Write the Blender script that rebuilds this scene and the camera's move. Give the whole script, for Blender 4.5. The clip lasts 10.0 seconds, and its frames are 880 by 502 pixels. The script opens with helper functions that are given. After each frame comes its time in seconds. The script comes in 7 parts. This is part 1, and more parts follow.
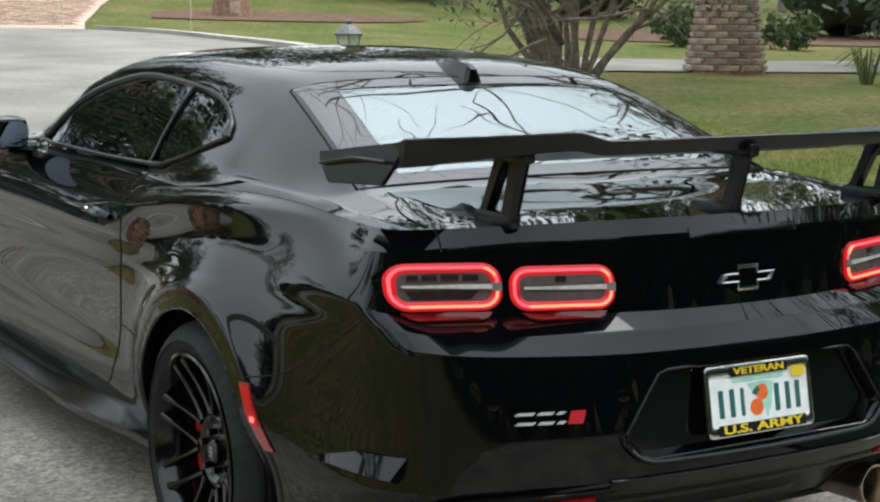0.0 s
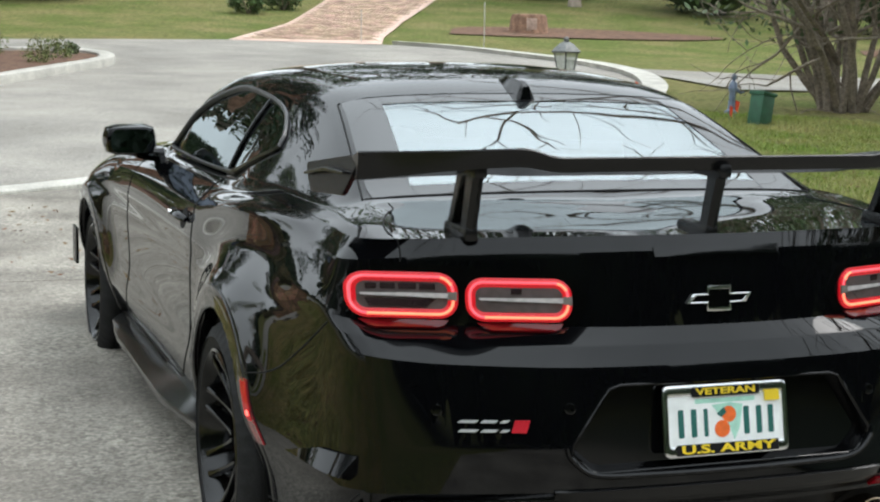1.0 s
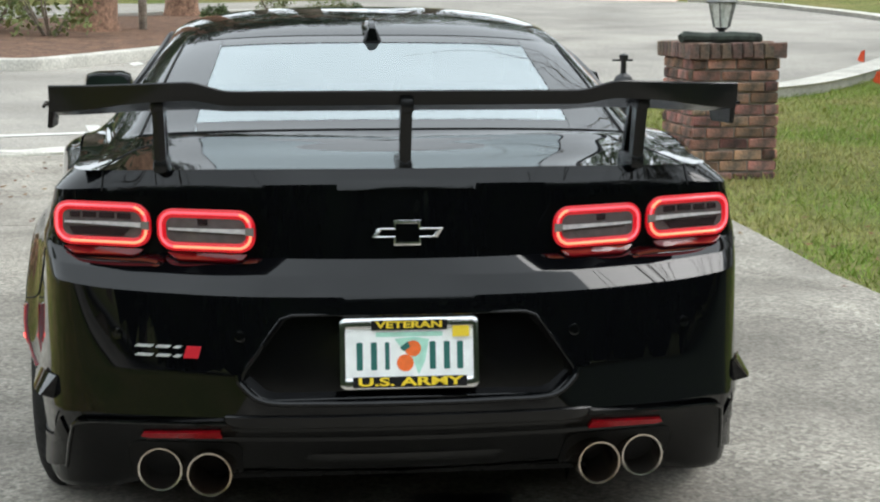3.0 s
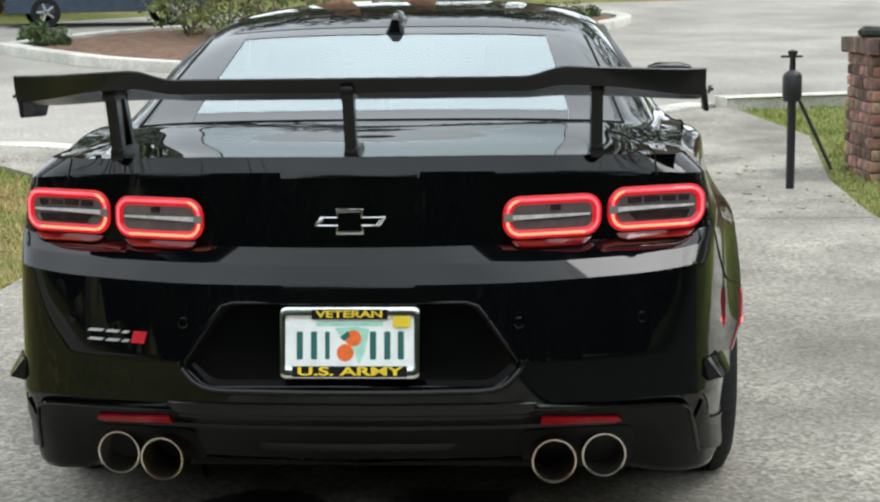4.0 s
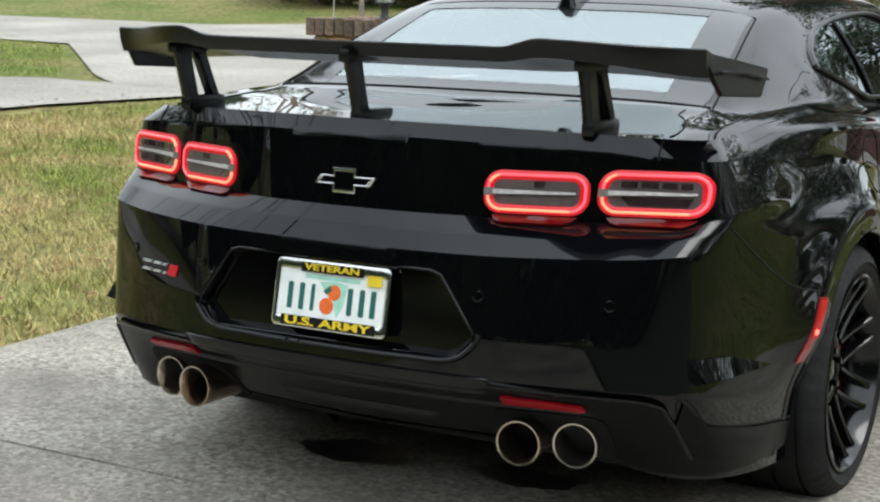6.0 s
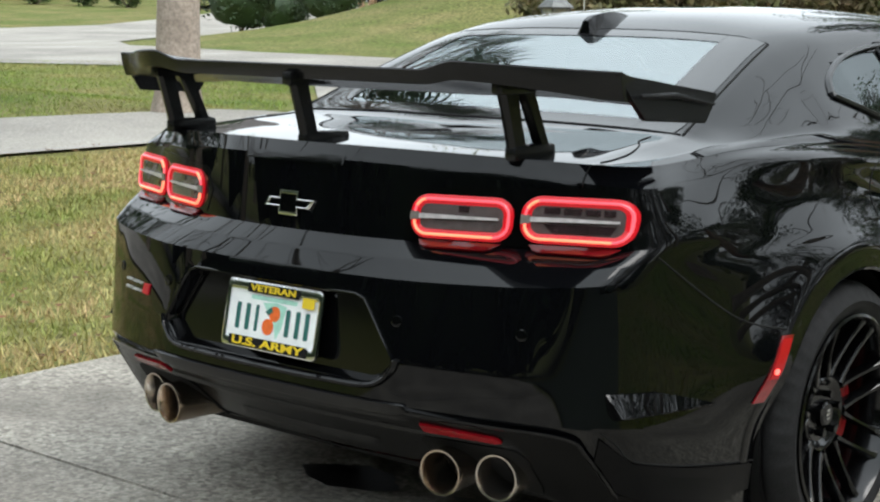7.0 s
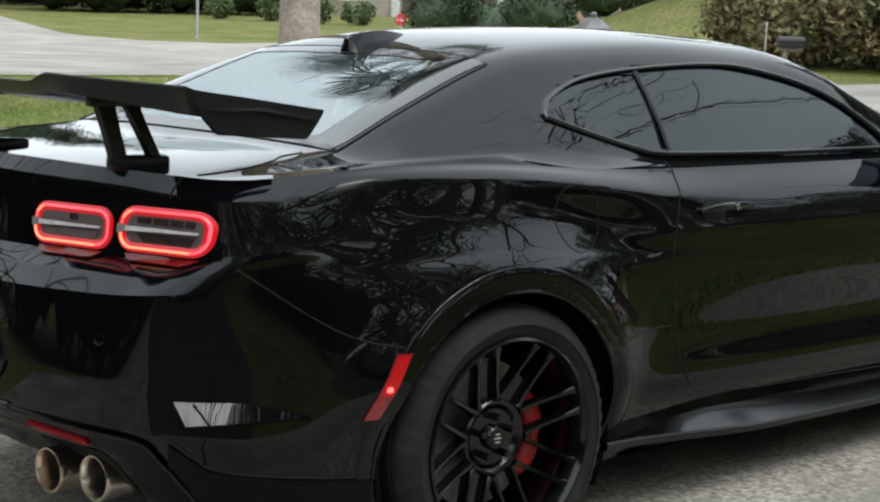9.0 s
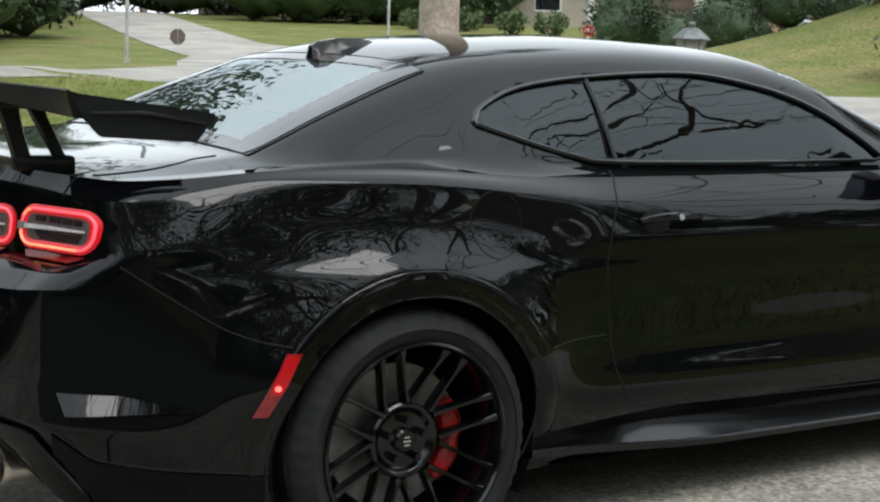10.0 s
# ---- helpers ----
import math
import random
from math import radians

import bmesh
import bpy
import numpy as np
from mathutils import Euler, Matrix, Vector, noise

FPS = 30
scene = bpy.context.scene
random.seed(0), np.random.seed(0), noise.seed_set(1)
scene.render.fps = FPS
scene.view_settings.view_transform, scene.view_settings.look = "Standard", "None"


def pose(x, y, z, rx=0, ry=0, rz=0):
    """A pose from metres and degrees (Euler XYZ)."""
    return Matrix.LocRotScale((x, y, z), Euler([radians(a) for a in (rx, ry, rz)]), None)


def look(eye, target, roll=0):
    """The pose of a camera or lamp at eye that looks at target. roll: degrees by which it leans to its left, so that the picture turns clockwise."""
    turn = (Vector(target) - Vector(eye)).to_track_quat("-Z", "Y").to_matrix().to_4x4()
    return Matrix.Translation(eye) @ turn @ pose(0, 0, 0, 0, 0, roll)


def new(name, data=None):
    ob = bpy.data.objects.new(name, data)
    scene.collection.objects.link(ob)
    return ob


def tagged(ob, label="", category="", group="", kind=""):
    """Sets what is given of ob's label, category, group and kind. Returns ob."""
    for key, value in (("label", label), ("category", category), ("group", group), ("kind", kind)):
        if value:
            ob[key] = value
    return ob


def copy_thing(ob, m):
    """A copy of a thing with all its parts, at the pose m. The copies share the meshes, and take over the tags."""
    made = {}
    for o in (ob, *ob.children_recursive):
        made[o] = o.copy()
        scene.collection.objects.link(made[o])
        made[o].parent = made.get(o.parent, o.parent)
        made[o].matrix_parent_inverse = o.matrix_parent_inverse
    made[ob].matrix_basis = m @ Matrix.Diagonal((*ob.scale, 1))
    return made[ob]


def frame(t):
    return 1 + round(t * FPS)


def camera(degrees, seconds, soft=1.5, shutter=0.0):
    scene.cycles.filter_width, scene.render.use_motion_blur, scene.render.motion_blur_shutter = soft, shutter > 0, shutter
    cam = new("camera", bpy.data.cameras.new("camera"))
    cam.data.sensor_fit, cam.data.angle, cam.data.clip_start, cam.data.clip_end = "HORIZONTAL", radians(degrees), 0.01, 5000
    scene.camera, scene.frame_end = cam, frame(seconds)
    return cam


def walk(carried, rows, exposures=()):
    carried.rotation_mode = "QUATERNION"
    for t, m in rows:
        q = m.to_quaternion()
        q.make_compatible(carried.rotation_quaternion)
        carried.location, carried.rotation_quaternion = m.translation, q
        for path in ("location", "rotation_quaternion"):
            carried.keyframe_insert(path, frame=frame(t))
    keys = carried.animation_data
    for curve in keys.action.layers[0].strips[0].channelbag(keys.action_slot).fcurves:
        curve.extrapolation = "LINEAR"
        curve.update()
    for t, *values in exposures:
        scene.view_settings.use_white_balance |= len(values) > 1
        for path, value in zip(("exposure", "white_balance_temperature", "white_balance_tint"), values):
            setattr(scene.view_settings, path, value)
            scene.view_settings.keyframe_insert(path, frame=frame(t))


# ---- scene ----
from mathutils.bvhtree import BVHTree

cam = camera(31.5, 10.0, soft=2.2)
PATH = [
    (0, (-2.369, -2.582, 1.442), (-1.355, -0.884, 1.149), 0.5),
    (0.5, (-2.083, -2.807, 1.461), (-1.315, -0.984, 1.165), 0.7),
    (1, (-1.728, -3.021, 1.455), (-1.077, -1.15, 1.178), 1.0),
    (1.5, (-1.37, -3.174, 1.451), (-0.744, -1.295, 1.176), 1.4),
    (2, (-0.985, -3.33, 1.436), (-0.544, -1.403, 1.129), 1.7),
    (2.5, (-0.664, -3.398, 1.424), (-0.355, -1.447, 1.106), 1.6),
    (3, (-0.301, -3.418, 1.415), (-0.088, -1.457, 1.085), 0.1),
    (4.5, (0.84, -3.348, 1.351), (0.456, -1.41, 1.039), 0.1),
    (5, (1.272, -3.282, 1.345), (0.634, -1.413, 1.03), 1.3),
    (5.5, (1.596, -3.157, 1.333), (0.808, -1.349, 1.002), 1.3),
    (7, (2.571, -2.477, 1.297), (1.297, -0.962, 1.005), 0.9),
    (7.5, (2.797, -2.257, 1.291), (1.476, -0.778, 1.032), 0.7),
    (8, (3.104, -2.036, 1.287), (1.72, -0.622, 0.998), 0.6),
    (8.5, (3.34, -1.825, 1.32), (1.902, -0.472, 0.999), 1.4),
    (9, (3.615, -1.516, 1.32), (2.112, -0.226, 1.047), 1.8),
    (9.5, (3.859, -1.268, 1.329), (2.265, -0.088, 1.068), 2.1),
    (10, (4.077, -0.968, 1.334), (2.416, 0.113, 1.066), 2.0),
]
walk(cam, [(t, look(eye, target, roll)) for t, eye, target, roll in PATH],
     exposures=[(0, 0.44), (1, 0.44), (3, 0.52), (5.5, 0.60), (7, 0.50), (8, 0.38), (10, 0.36)])

# ---- light: a bright overcast sky ----
world = bpy.data.worlds.new("overcast")
scene.world = world
world.use_nodes = True
wn, wl = world.node_tree.nodes, world.node_tree.links
sky = wn.new("ShaderNodeTexSky")
sky.sky_type, sky.sun_disc = "NISHITA", False
sky.sun_elevation, sky.sun_rotation = radians(58), radians(78)
sky.air_density, sky.dust_density, sky.ozone_density = 1.0, 1.5, 1.0
grey = wn.new("ShaderNodeHueSaturation")
grey.inputs["Saturation"].default_value = 0.22
grey.inputs["Value"].default_value = 2.0
tc = wn.new("ShaderNodeTexCoord")
cloud = wn.new("ShaderNodeTexNoise")
cloud.inputs["Scale"].default_value, cloud.inputs["Detail"].default_value = 2.2, 4.0
cramp = wn.new("ShaderNodeMapRange")
cramp.inputs["From Min"].default_value, cramp.inputs["From Max"].default_value = 0.3, 0.7
cramp.inputs["To Min"].default_value, cramp.inputs["To Max"].default_value = 0.86, 1.14
cmul = wn.new("ShaderNodeVectorMath")
cmul.operation = "SCALE"
# cloud deck: brightest overhead, dimmer towards the horizon
sep, lift, deck_ = wn.new("ShaderNodeSeparateXYZ"), wn.new("ShaderNodeMapRange"), wn.new("ShaderNodeVectorMath")
lift.inputs["From Min"].default_value, lift.inputs["From Max"].default_value = 0.0, 1.0
lift.inputs["To Min"].default_value, lift.inputs["To Max"].default_value = 8.5, 9.8
deck_.operation = "SCALE"
deck_.inputs[0].default_value = (0.87, 0.965, 1.02)
blend = wn.new("ShaderNodeMix")
blend.data_type = "RGBA"
blend.inputs["Factor"].default_value = 0.85
wl.new(tc.outputs["Generated"], cloud.inputs["Vector"])
wl.new(tc.outputs["Generated"], sep.inputs[0])
wl.new(sep.outputs["Z"], lift.inputs["Value"])
wl.new(lift.outputs["Result"], deck_.inputs["Scale"])
wl.new(cloud.outputs["Fac"], cramp.inputs["Value"])
wl.new(sky.outputs["Color"], grey.inputs["Color"])
wl.new(grey.outputs["Color"], blend.inputs["A"])
wl.new(deck_.outputs["Vector"], blend.inputs["B"])
# the cloud is brighter where the sun stands behind it
toward, glare, gain = wn.new("ShaderNodeVectorMath"), wn.new("ShaderNodeMath"), wn.new("ShaderNodeMath")
toward.operation, glare.operation, gain.operation = "DOT_PRODUCT", "POWER", "MULTIPLY_ADD"
toward.inputs[1].default_value = (0.52, 0.11, 0.85)
floor_ = wn.new("ShaderNodeMath")
floor_.operation = "MAXIMUM"
floor_.inputs[1].default_value, glare.inputs[1].default_value = 0.0, 4.0
gain.inputs[1].default_value, gain.inputs[2].default_value = 0.15, 1.0
bright = wn.new("ShaderNodeMath")
bright.operation = "MULTIPLY"
wl.new(tc.outputs["Generated"], toward.inputs[0])
wl.new(toward.outputs["Value"], floor_.inputs[0])
wl.new(floor_.outputs[0], glare.inputs[0])
wl.new(glare.outputs[0], gain.inputs[0])
wl.new(gain.outputs[0], bright.inputs[0])
wl.new(cramp.outputs["Result"], bright.inputs[1])
wl.new(blend.outputs["Result"], cmul.inputs[0])
wl.new(bright.outputs[0], cmul.inputs["Scale"])
wl.new(cmul.outputs["Vector"], wn["Background"].inputs["Color"])
wn["Background"].inputs["Strength"].default_value = 0.15
sun = new("sun", bpy.data.lights.new("sun", "SUN"))
sun.data.energy, sun.data.angle, sun.data.color = 1.1, radians(30), (1.0, 0.98, 0.95)
sun.matrix_world = look((18, 4, 29.4), (0, 0, 0))

# ---- materials ----
def material(name, colour, rough=0.5, metal=0.0, vary=0.0, scale=6.0, fine=0.0, fine_scale=80.0, bump=0.0, bump_scale=60.0,
             colour2=None, coat=0.0, ior=1.5, spec=0.5, random_tint=0.0, island=False, threshold=None):
    """A principled material whose colour drifts at two scales, with fine relief."""
    m = bpy.data.materials.new(name)
    m.use_nodes = True
    n, l = m.node_tree.nodes, m.node_tree.links
    b = n["Principled BSDF"]
    b.inputs["Roughness"].default_value, b.inputs["Metallic"].default_value = rough, metal
    b.inputs["IOR"].default_value, b.inputs["Coat Weight"].default_value = ior, coat
    b.inputs["Coat Roughness"].default_value = 0.02
    b.inputs["Specular IOR Level"].default_value = spec
    b.inputs["Base Color"].default_value = (*colour, 1)
    pos = n.new("ShaderNodeTexCoord").outputs["Object"]
    out = None
    if vary or colour2:
        t = n.new("ShaderNodeTexNoise")
        t.inputs["Scale"].default_value, t.inputs["Detail"].default_value = scale, 6.0
        l.new(pos, t.inputs["Vector"])
        mix = n.new("ShaderNodeMix")
        mix.data_type = "RGBA"
        mix.inputs["A"].default_value = (*[c * (1 - vary) for c in colour], 1)
        mix.inputs["B"].default_value = (*(colour2 or [min(1, c * (1 + vary)) for c in colour]), 1)
        r = n.new("ShaderNodeMapRange")
        lo, hi = threshold or (0.32, 0.68)
        r.inputs["From Min"].default_value, r.inputs["From Max"].default_value = lo, hi
        l.new(t.outputs["Fac"], r.inputs["Value"])
        l.new(r.outputs["Result"], mix.inputs["Factor"])
        out = mix.outputs["Result"]
    if fine:
        t = n.new("ShaderNodeTexNoise")
        t.inputs["Scale"].default_value, t.inputs["Detail"].default_value = fine_scale, 3.0
        l.new(pos, t.inputs["Vector"])
        r = n.new("ShaderNodeMapRange")
        r.inputs["From Min"].default_value, r.inputs["From Max"].default_value = 0.3, 0.7
        r.inputs["To Min"].default_value, r.inputs["To Max"].default_value = 1 - fine, 1 + fine
        l.new(t.outputs["Fac"], r.inputs["Value"])
        v = n.new("ShaderNodeVectorMath")
        v.operation = "SCALE"
        if out:
            l.new(out, v.inputs[0])
        else:
            v.inputs[0].default_value = colour
        l.new(r.outputs["Result"], v.inputs["Scale"])
        out = v.outputs["Vector"]
    if random_tint:
        src = n.new("ShaderNodeNewGeometry").outputs["Random Per Island"] if island else n.new("ShaderNodeObjectInfo").outputs["Random"]
        hsv = n.new("ShaderNodeHueSaturation")
        r = n.new("ShaderNodeMapRange")
        r.inputs["To Min"].default_value, r.inputs["To Max"].default_value = 1 - random_tint, 1 + random_tint
        l.new(src, r.inputs["Value"])
        l.new(r.outputs["Result"], hsv.inputs["Value"])
        w = n.new("ShaderNodeMath")
        w.operation = "MULTIPLY_ADD"
        w.inputs[1].default_value, w.inputs[2].default_value = 0.05, 0.475
        fr = n.new("ShaderNodeMath")
        fr.operation = "FRACT"
        mu = n.new("ShaderNodeMath")
        mu.operation = "MULTIPLY"
        mu.inputs[1].default_value = 7.31
        l.new(src, mu.inputs[0])
        l.new(mu.outputs[0], fr.inputs[0])
        l.new(fr.outputs[0], w.inputs[0])
        l.new(w.outputs[0], hsv.inputs["Hue"])
        if out:
            l.new(out, hsv.inputs["Color"])
        else:
            hsv.inputs["Color"].default_value = (*colour, 1)
        out = hsv.outputs["Color"]
    if out:
        l.new(out, b.inputs["Base Color"])
    if bump:
        t = n.new("ShaderNodeTexNoise")
        t.inputs["Scale"].default_value, t.inputs["Detail"].default_value = bump_scale, 5.0
        l.new(pos, t.inputs["Vector"])
        bp = n.new("ShaderNodeBump")
        bp.inputs["Strength"].default_value, bp.inputs["Distance"].default_value = bump, 0.01
        l.new(t.outputs["Fac"], bp.inputs["Height"])
        l.new(bp.outputs["Normal"], b.inputs["Normal"])
    return m


def glass(name, tint, gloss_ior, rough=0.0):
    """Tinted window glass: a clear mirror film over a tinted pane."""
    m = bpy.data.materials.new(name)
    m.use_nodes = True
    n, l = m.node_tree.nodes, m.node_tree.links
    n.remove(n["Principled BSDF"])
    mix, tr, gl, fr = n.new("ShaderNodeMixShader"), n.new("ShaderNodeBsdfTransparent"), n.new("ShaderNodeBsdfGlossy"), n.new("ShaderNodeFresnel")
    tr.inputs["Color"].default_value = (*tint, 1)
    gl.inputs["Roughness"].default_value = rough
    gl.inputs["Color"].default_value = (0.90, 0.98, 1.0, 1)
    fr.inputs["IOR"].default_value = gloss_ior
    l.new(fr.outputs["Fac"], mix.inputs["Fac"])
    l.new(tr.outputs["BSDF"], mix.inputs[1])
    l.new(gl.outputs["BSDF"], mix.inputs[2])
    l.new(mix.outputs["Shader"], n["Material Output"].inputs["Surface"])
    return m


def glow(name, colour, strength, rough=0.25):
    m = material(name, [c * 0.6 for c in colour], rough=rough)
    b = m.node_tree.nodes["Principled BSDF"]
    b.inputs["Emission Color"].default_value, b.inputs["Emission Strength"].default_value = (*colour, 1), strength
    return m


PAINT = material("black car paint", (0.0022, 0.0024, 0.0030), rough=0.3, coat=1.0, spec=0.0, fine=0.25, fine_scale=900)
PAINT.node_tree.nodes["Principled BSDF"].inputs["Coat IOR"].default_value = 1.40
SKIRT = material("semi-gloss black plastic", (0.003, 0.003, 0.0034), rough=0.17, spec=0.5, vary=0.2)
VALANCE = material("satin grey-black diffuser plastic", (0.003, 0.0031, 0.0034), rough=0.25, spec=0.12, vary=0.2, scale=20, bump=0.05, bump_scale=900)
GLOSS_BLACK = material("gloss black plastic", (0.002, 0.0021, 0.0025), rough=0.08, spec=0.4, vary=0.2)
BORDER = material("black printed glass border", (0.003, 0.003, 0.0035), rough=0.03, ior=1.8, spec=0.5)
WINDOW_TRIM = material("dark grey window trim", (0.03, 0.031, 0.033), rough=0.35, vary=0.1)
MIRROR = material("mirror glass", (0.13, 0.15, 0.18), rough=0.02, metal=1.0)
SATIN = material("satin black plastic", (0.0045, 0.0046, 0.005), rough=0.27, spec=0.35, vary=0.2, scale=20, bump=0.05, bump_scale=900)
MATTE = material("matte black", (0.004, 0.004, 0.004), rough=0.7, spec=0.25, vary=0.2, scale=30)
SEAM = material("panel gap", (0.001, 0.001, 0.001), rough=0.9)
RUBBER = material("tyre rubber", (0.013, 0.013, 0.0135), rough=0.75, spec=0.3, vary=0.3, scale=14, fine=0.3, fine_scale=160, bump=0.15, bump_scale=300)
RIM = material("gloss black alloy", (0.003, 0.003, 0.0033), rough=0.13, spec=0.5, vary=0.2, scale=12)
CHROME = material("polished chrome", (0.75, 0.75, 0.76), rough=0.12, metal=1.0, vary=0.12, scale=25)
EXHAUST = material("heat-tinted steel", (0.78, 0.75, 0.71), rough=0.22, metal=1.0, colour2=(0.55, 0.44, 0.34), scale=9)
STEEL = material("brake disc steel", (0.24, 0.24, 0.235), rough=0.5, metal=1.0, vary=0.2, scale=30)
CALIPER = material("red caliper paint", (0.45, 0.012, 0.015), rough=0.3, vary=0.15, scale=20)
LENS_RED = material("red reflector", (0.34, 0.004, 0.011), rough=0.2, spec=0.3, vary=0.2, scale=60)
LAMP_GLOW = glow("bright pink lamp line", (1.0, 0.11, 0.14), 0.85)
LAMP_RIM = glow("deep red lamp ring", (0.66, 0.009, 0.018), 0.38)
LENS_LIT = glow("lit red marker lens", (0.62, 0.008, 0.015), 0.14, 0.15)
LENS_DEEP = material("deep red marker lens", (0.26, 0.004, 0.008), rough=0.15, coat=1.0, vary=0.2, scale=60)
MARKER = glow("lit marker bulb", (1.0, 0.10, 0.08), 2.5)
LAMP_LENS = material("smoky grey lamp lens", (0.11, 0.09, 0.088), rough=0.16, coat=1.0, vary=0.15, scale=40)
LAMP_LOW = glow("dark red lower lens", (0.16, 0.004, 0.007), 0.05, 0.12)
LAMP_HOT = glow("amber end of the lamp ring", (1.0, 0.24, 0.13), 1.3)
LAMP_DARK = material("smoked lamp lens", (0.03, 0.018, 0.02), rough=0.1, coat=1.0, vary=0.3, scale=60)
LAMP_CAP = material("grey lamp end cap", (0.20, 0.18, 0.16), rough=0.25, coat=0.5, vary=0.15, scale=60)
LAMP_CLEAR = material("clear lamp lens", (0.60, 0.56, 0.55), rough=0.12, coat=1.0, vary=0.2, scale=60)
GLASS_REAR = glass("rear window glass", (0.70, 0.84, 0.84), 4.2)
GLASS_SIDE = glass("dark tinted side glass", (0.04, 0.05, 0.048), 1.5)
GLASS_FRONT = glass("windscreen glass", (0.85, 0.9, 0.88), 1.45)
SEAT = material("dark seat cloth", (0.02, 0.02, 0.022), rough=0.8, vary=0.3, scale=40)
PLATE_W = material("white plate enamel", (0.90, 0.92, 0.90), rough=0.35, vary=0.06, scale=30)
PLATE_G = material("dark green plate enamel", (0.02, 0.13, 0.11), rough=0.4)
PLATE_T = material("pale green plate print", (0.42, 0.74, 0.6), rough=0.4, vary=0.1, scale=60)
ORANGE = material("orange enamel", (0.85, 0.16, 0.03), rough=0.4, vary=0.1, scale=80)
YELLOW = material("yellow enamel", (0.85, 0.62, 0.03), rough=0.4, vary=0.05)
SILVER_BAR = material("satin silver badge", (0.62, 0.63, 0.64), rough=0.45, metal=0.5, vary=0.06)
BADGE_RED = material("red badge enamel", (0.55, 0.015, 0.03), rough=0.3)

CONCRETE = material("driveway concrete", (0.235, 0.213, 0.180), rough=0.9, vary=0.30, colour2=(0.335, 0.308, 0.262), scale=1.6, fine=0.30, fine_scale=70, bump=0.5, bump_scale=60)
ASPHALT = material("pale worn asphalt", (0.285, 0.266, 0.235), rough=0.92, vary=0.24, scale=0.6, fine=0.28, fine_scale=45, bump=0.4, bump_scale=90)


def aggregate(m, scale, depth):
    """Lets the stones of the mix show: small pale and dark pebbles over the base colour, with worn patches between."""
    n, l = m.node_tree.nodes, m.node_tree.links
    b = n["Principled BSDF"]
    src = b.inputs["Base Color"].links[0].from_socket
    pos, vor, worn = n.new("ShaderNodeTexCoord"), n.new("ShaderNodeTexVoronoi"), n.new("ShaderNodeTexNoise")
    vor.inputs["Scale"].default_value, worn.inputs["Scale"].default_value, worn.inputs["Detail"].default_value = scale, 1.7, 8.0
    grey, amount, mul, v = n.new("ShaderNodeSeparateColor"), n.new("ShaderNodeMapRange"), n.new("ShaderNodeMapRange"), n.new("ShaderNodeVectorMath")
    l.new(pos.outputs["Object"], vor.inputs["Vector"])
    l.new(pos.outputs["Object"], worn.inputs["Vector"])
    l.new(vor.outputs["Color"], grey.inputs["Color"])
    amount.inputs["From Min"].default_value, amount.inputs["From Max"].default_value = .35, .65
    amount.inputs["To Min"].default_value, amount.inputs["To Max"].default_value = depth * .35, depth
    l.new(worn.outputs["Fac"], amount.inputs["Value"])
    mul.inputs["To Max"].default_value = 1.0
    low, high = n.new("ShaderNodeMath"), n.new("ShaderNodeMath")
    low.operation, high.operation = "SUBTRACT", "ADD"
    low.inputs[0].default_value = high.inputs[0].default_value = 1.0
    l.new(amount.outputs["Result"], low.inputs[1])
    l.new(amount.outputs["Result"], high.inputs[1])
    l.new(low.outputs[0], mul.inputs["To Min"])
    l.new(high.outputs[0], mul.inputs["To Max"])
    l.new(grey.outputs["Red"], mul.inputs["Value"])
    v.operation = "SCALE"
    l.new(src, v.inputs[0])
    l.new(mul.outputs["Result"], v.inputs["Scale"])
    l.new(v.outputs["Vector"], b.inputs["Base Color"])


aggregate(CONCRETE, 62, .42)
aggregate(ASPHALT, 60, .25)
KERB = material("kerb concrete", (0.5, 0.48, 0.43), rough=0.9, vary=0.2, scale=2.5, fine=0.2, fine_scale=40, bump=0.3, bump_scale=60)
WHITE_LINE = material("worn white road paint", (0.62, 0.61, 0.57), rough=0.8, vary=0.2, scale=6)
GRASS = material("lawn", (0.095, 0.125, 0.03), rough=0.95, spec=0.1, colour2=(0.185, 0.165, 0.068), scale=0.6, fine=0.5, fine_scale=13, bump=0.6, bump_scale=40)
BLADE = material("grass blades", (0.20, 0.285, 0.055), rough=0.85, spec=0.2, colour2=(0.36, 0.33, 0.13), scale=0.9, random_tint=0.35, island=True, threshold=(0.4, 0.66))
BLADE_DRY = material("straw-coloured grass blades", (0.25, 0.29, 0.075), rough=0.85, spec=0.2, colour2=(0.50, 0.39, 0.19), scale=1.4, random_tint=0.35, island=True, threshold=(0.36, 0.6))
MULCH = material("pine mulch", (0.14, 0.075, 0.045), rough=0.95, vary=0.4, scale=5, fine=0.5, fine_scale=25, bump=0.8, bump_scale=30)
BRICK = material("rough clay brick", (0.44, 0.20, 0.115), rough=0.9, colour2=(0.50, 0.33, 0.21), scale=9, fine=0.3, fine_scale=90, bump=0.7, bump_scale=90, random_tint=0.6)
BRICK_WORN = material("weathered clay brick", (0.47, 0.23, 0.16), rough=0.95, colour2=(0.13, 0.095, 0.075), scale=6, fine=0.3, fine_scale=90, bump=0.8, bump_scale=80, random_tint=0.6, threshold=(0.42, 0.66))
MORTAR_DARK = material("blackened brick mortar", (0.21, 0.18, 0.15), rough=0.95, vary=0.4, scale=14, bump=0.5)
CAP_BRICK = material("weathered brick", (0.27, 0.15, 0.105), rough=0.95, colour2=(0.12, 0.10, 0.085), scale=9, fine=0.3, fine_scale=60, bump=0.7, bump_scale=80, random_tint=0.35)
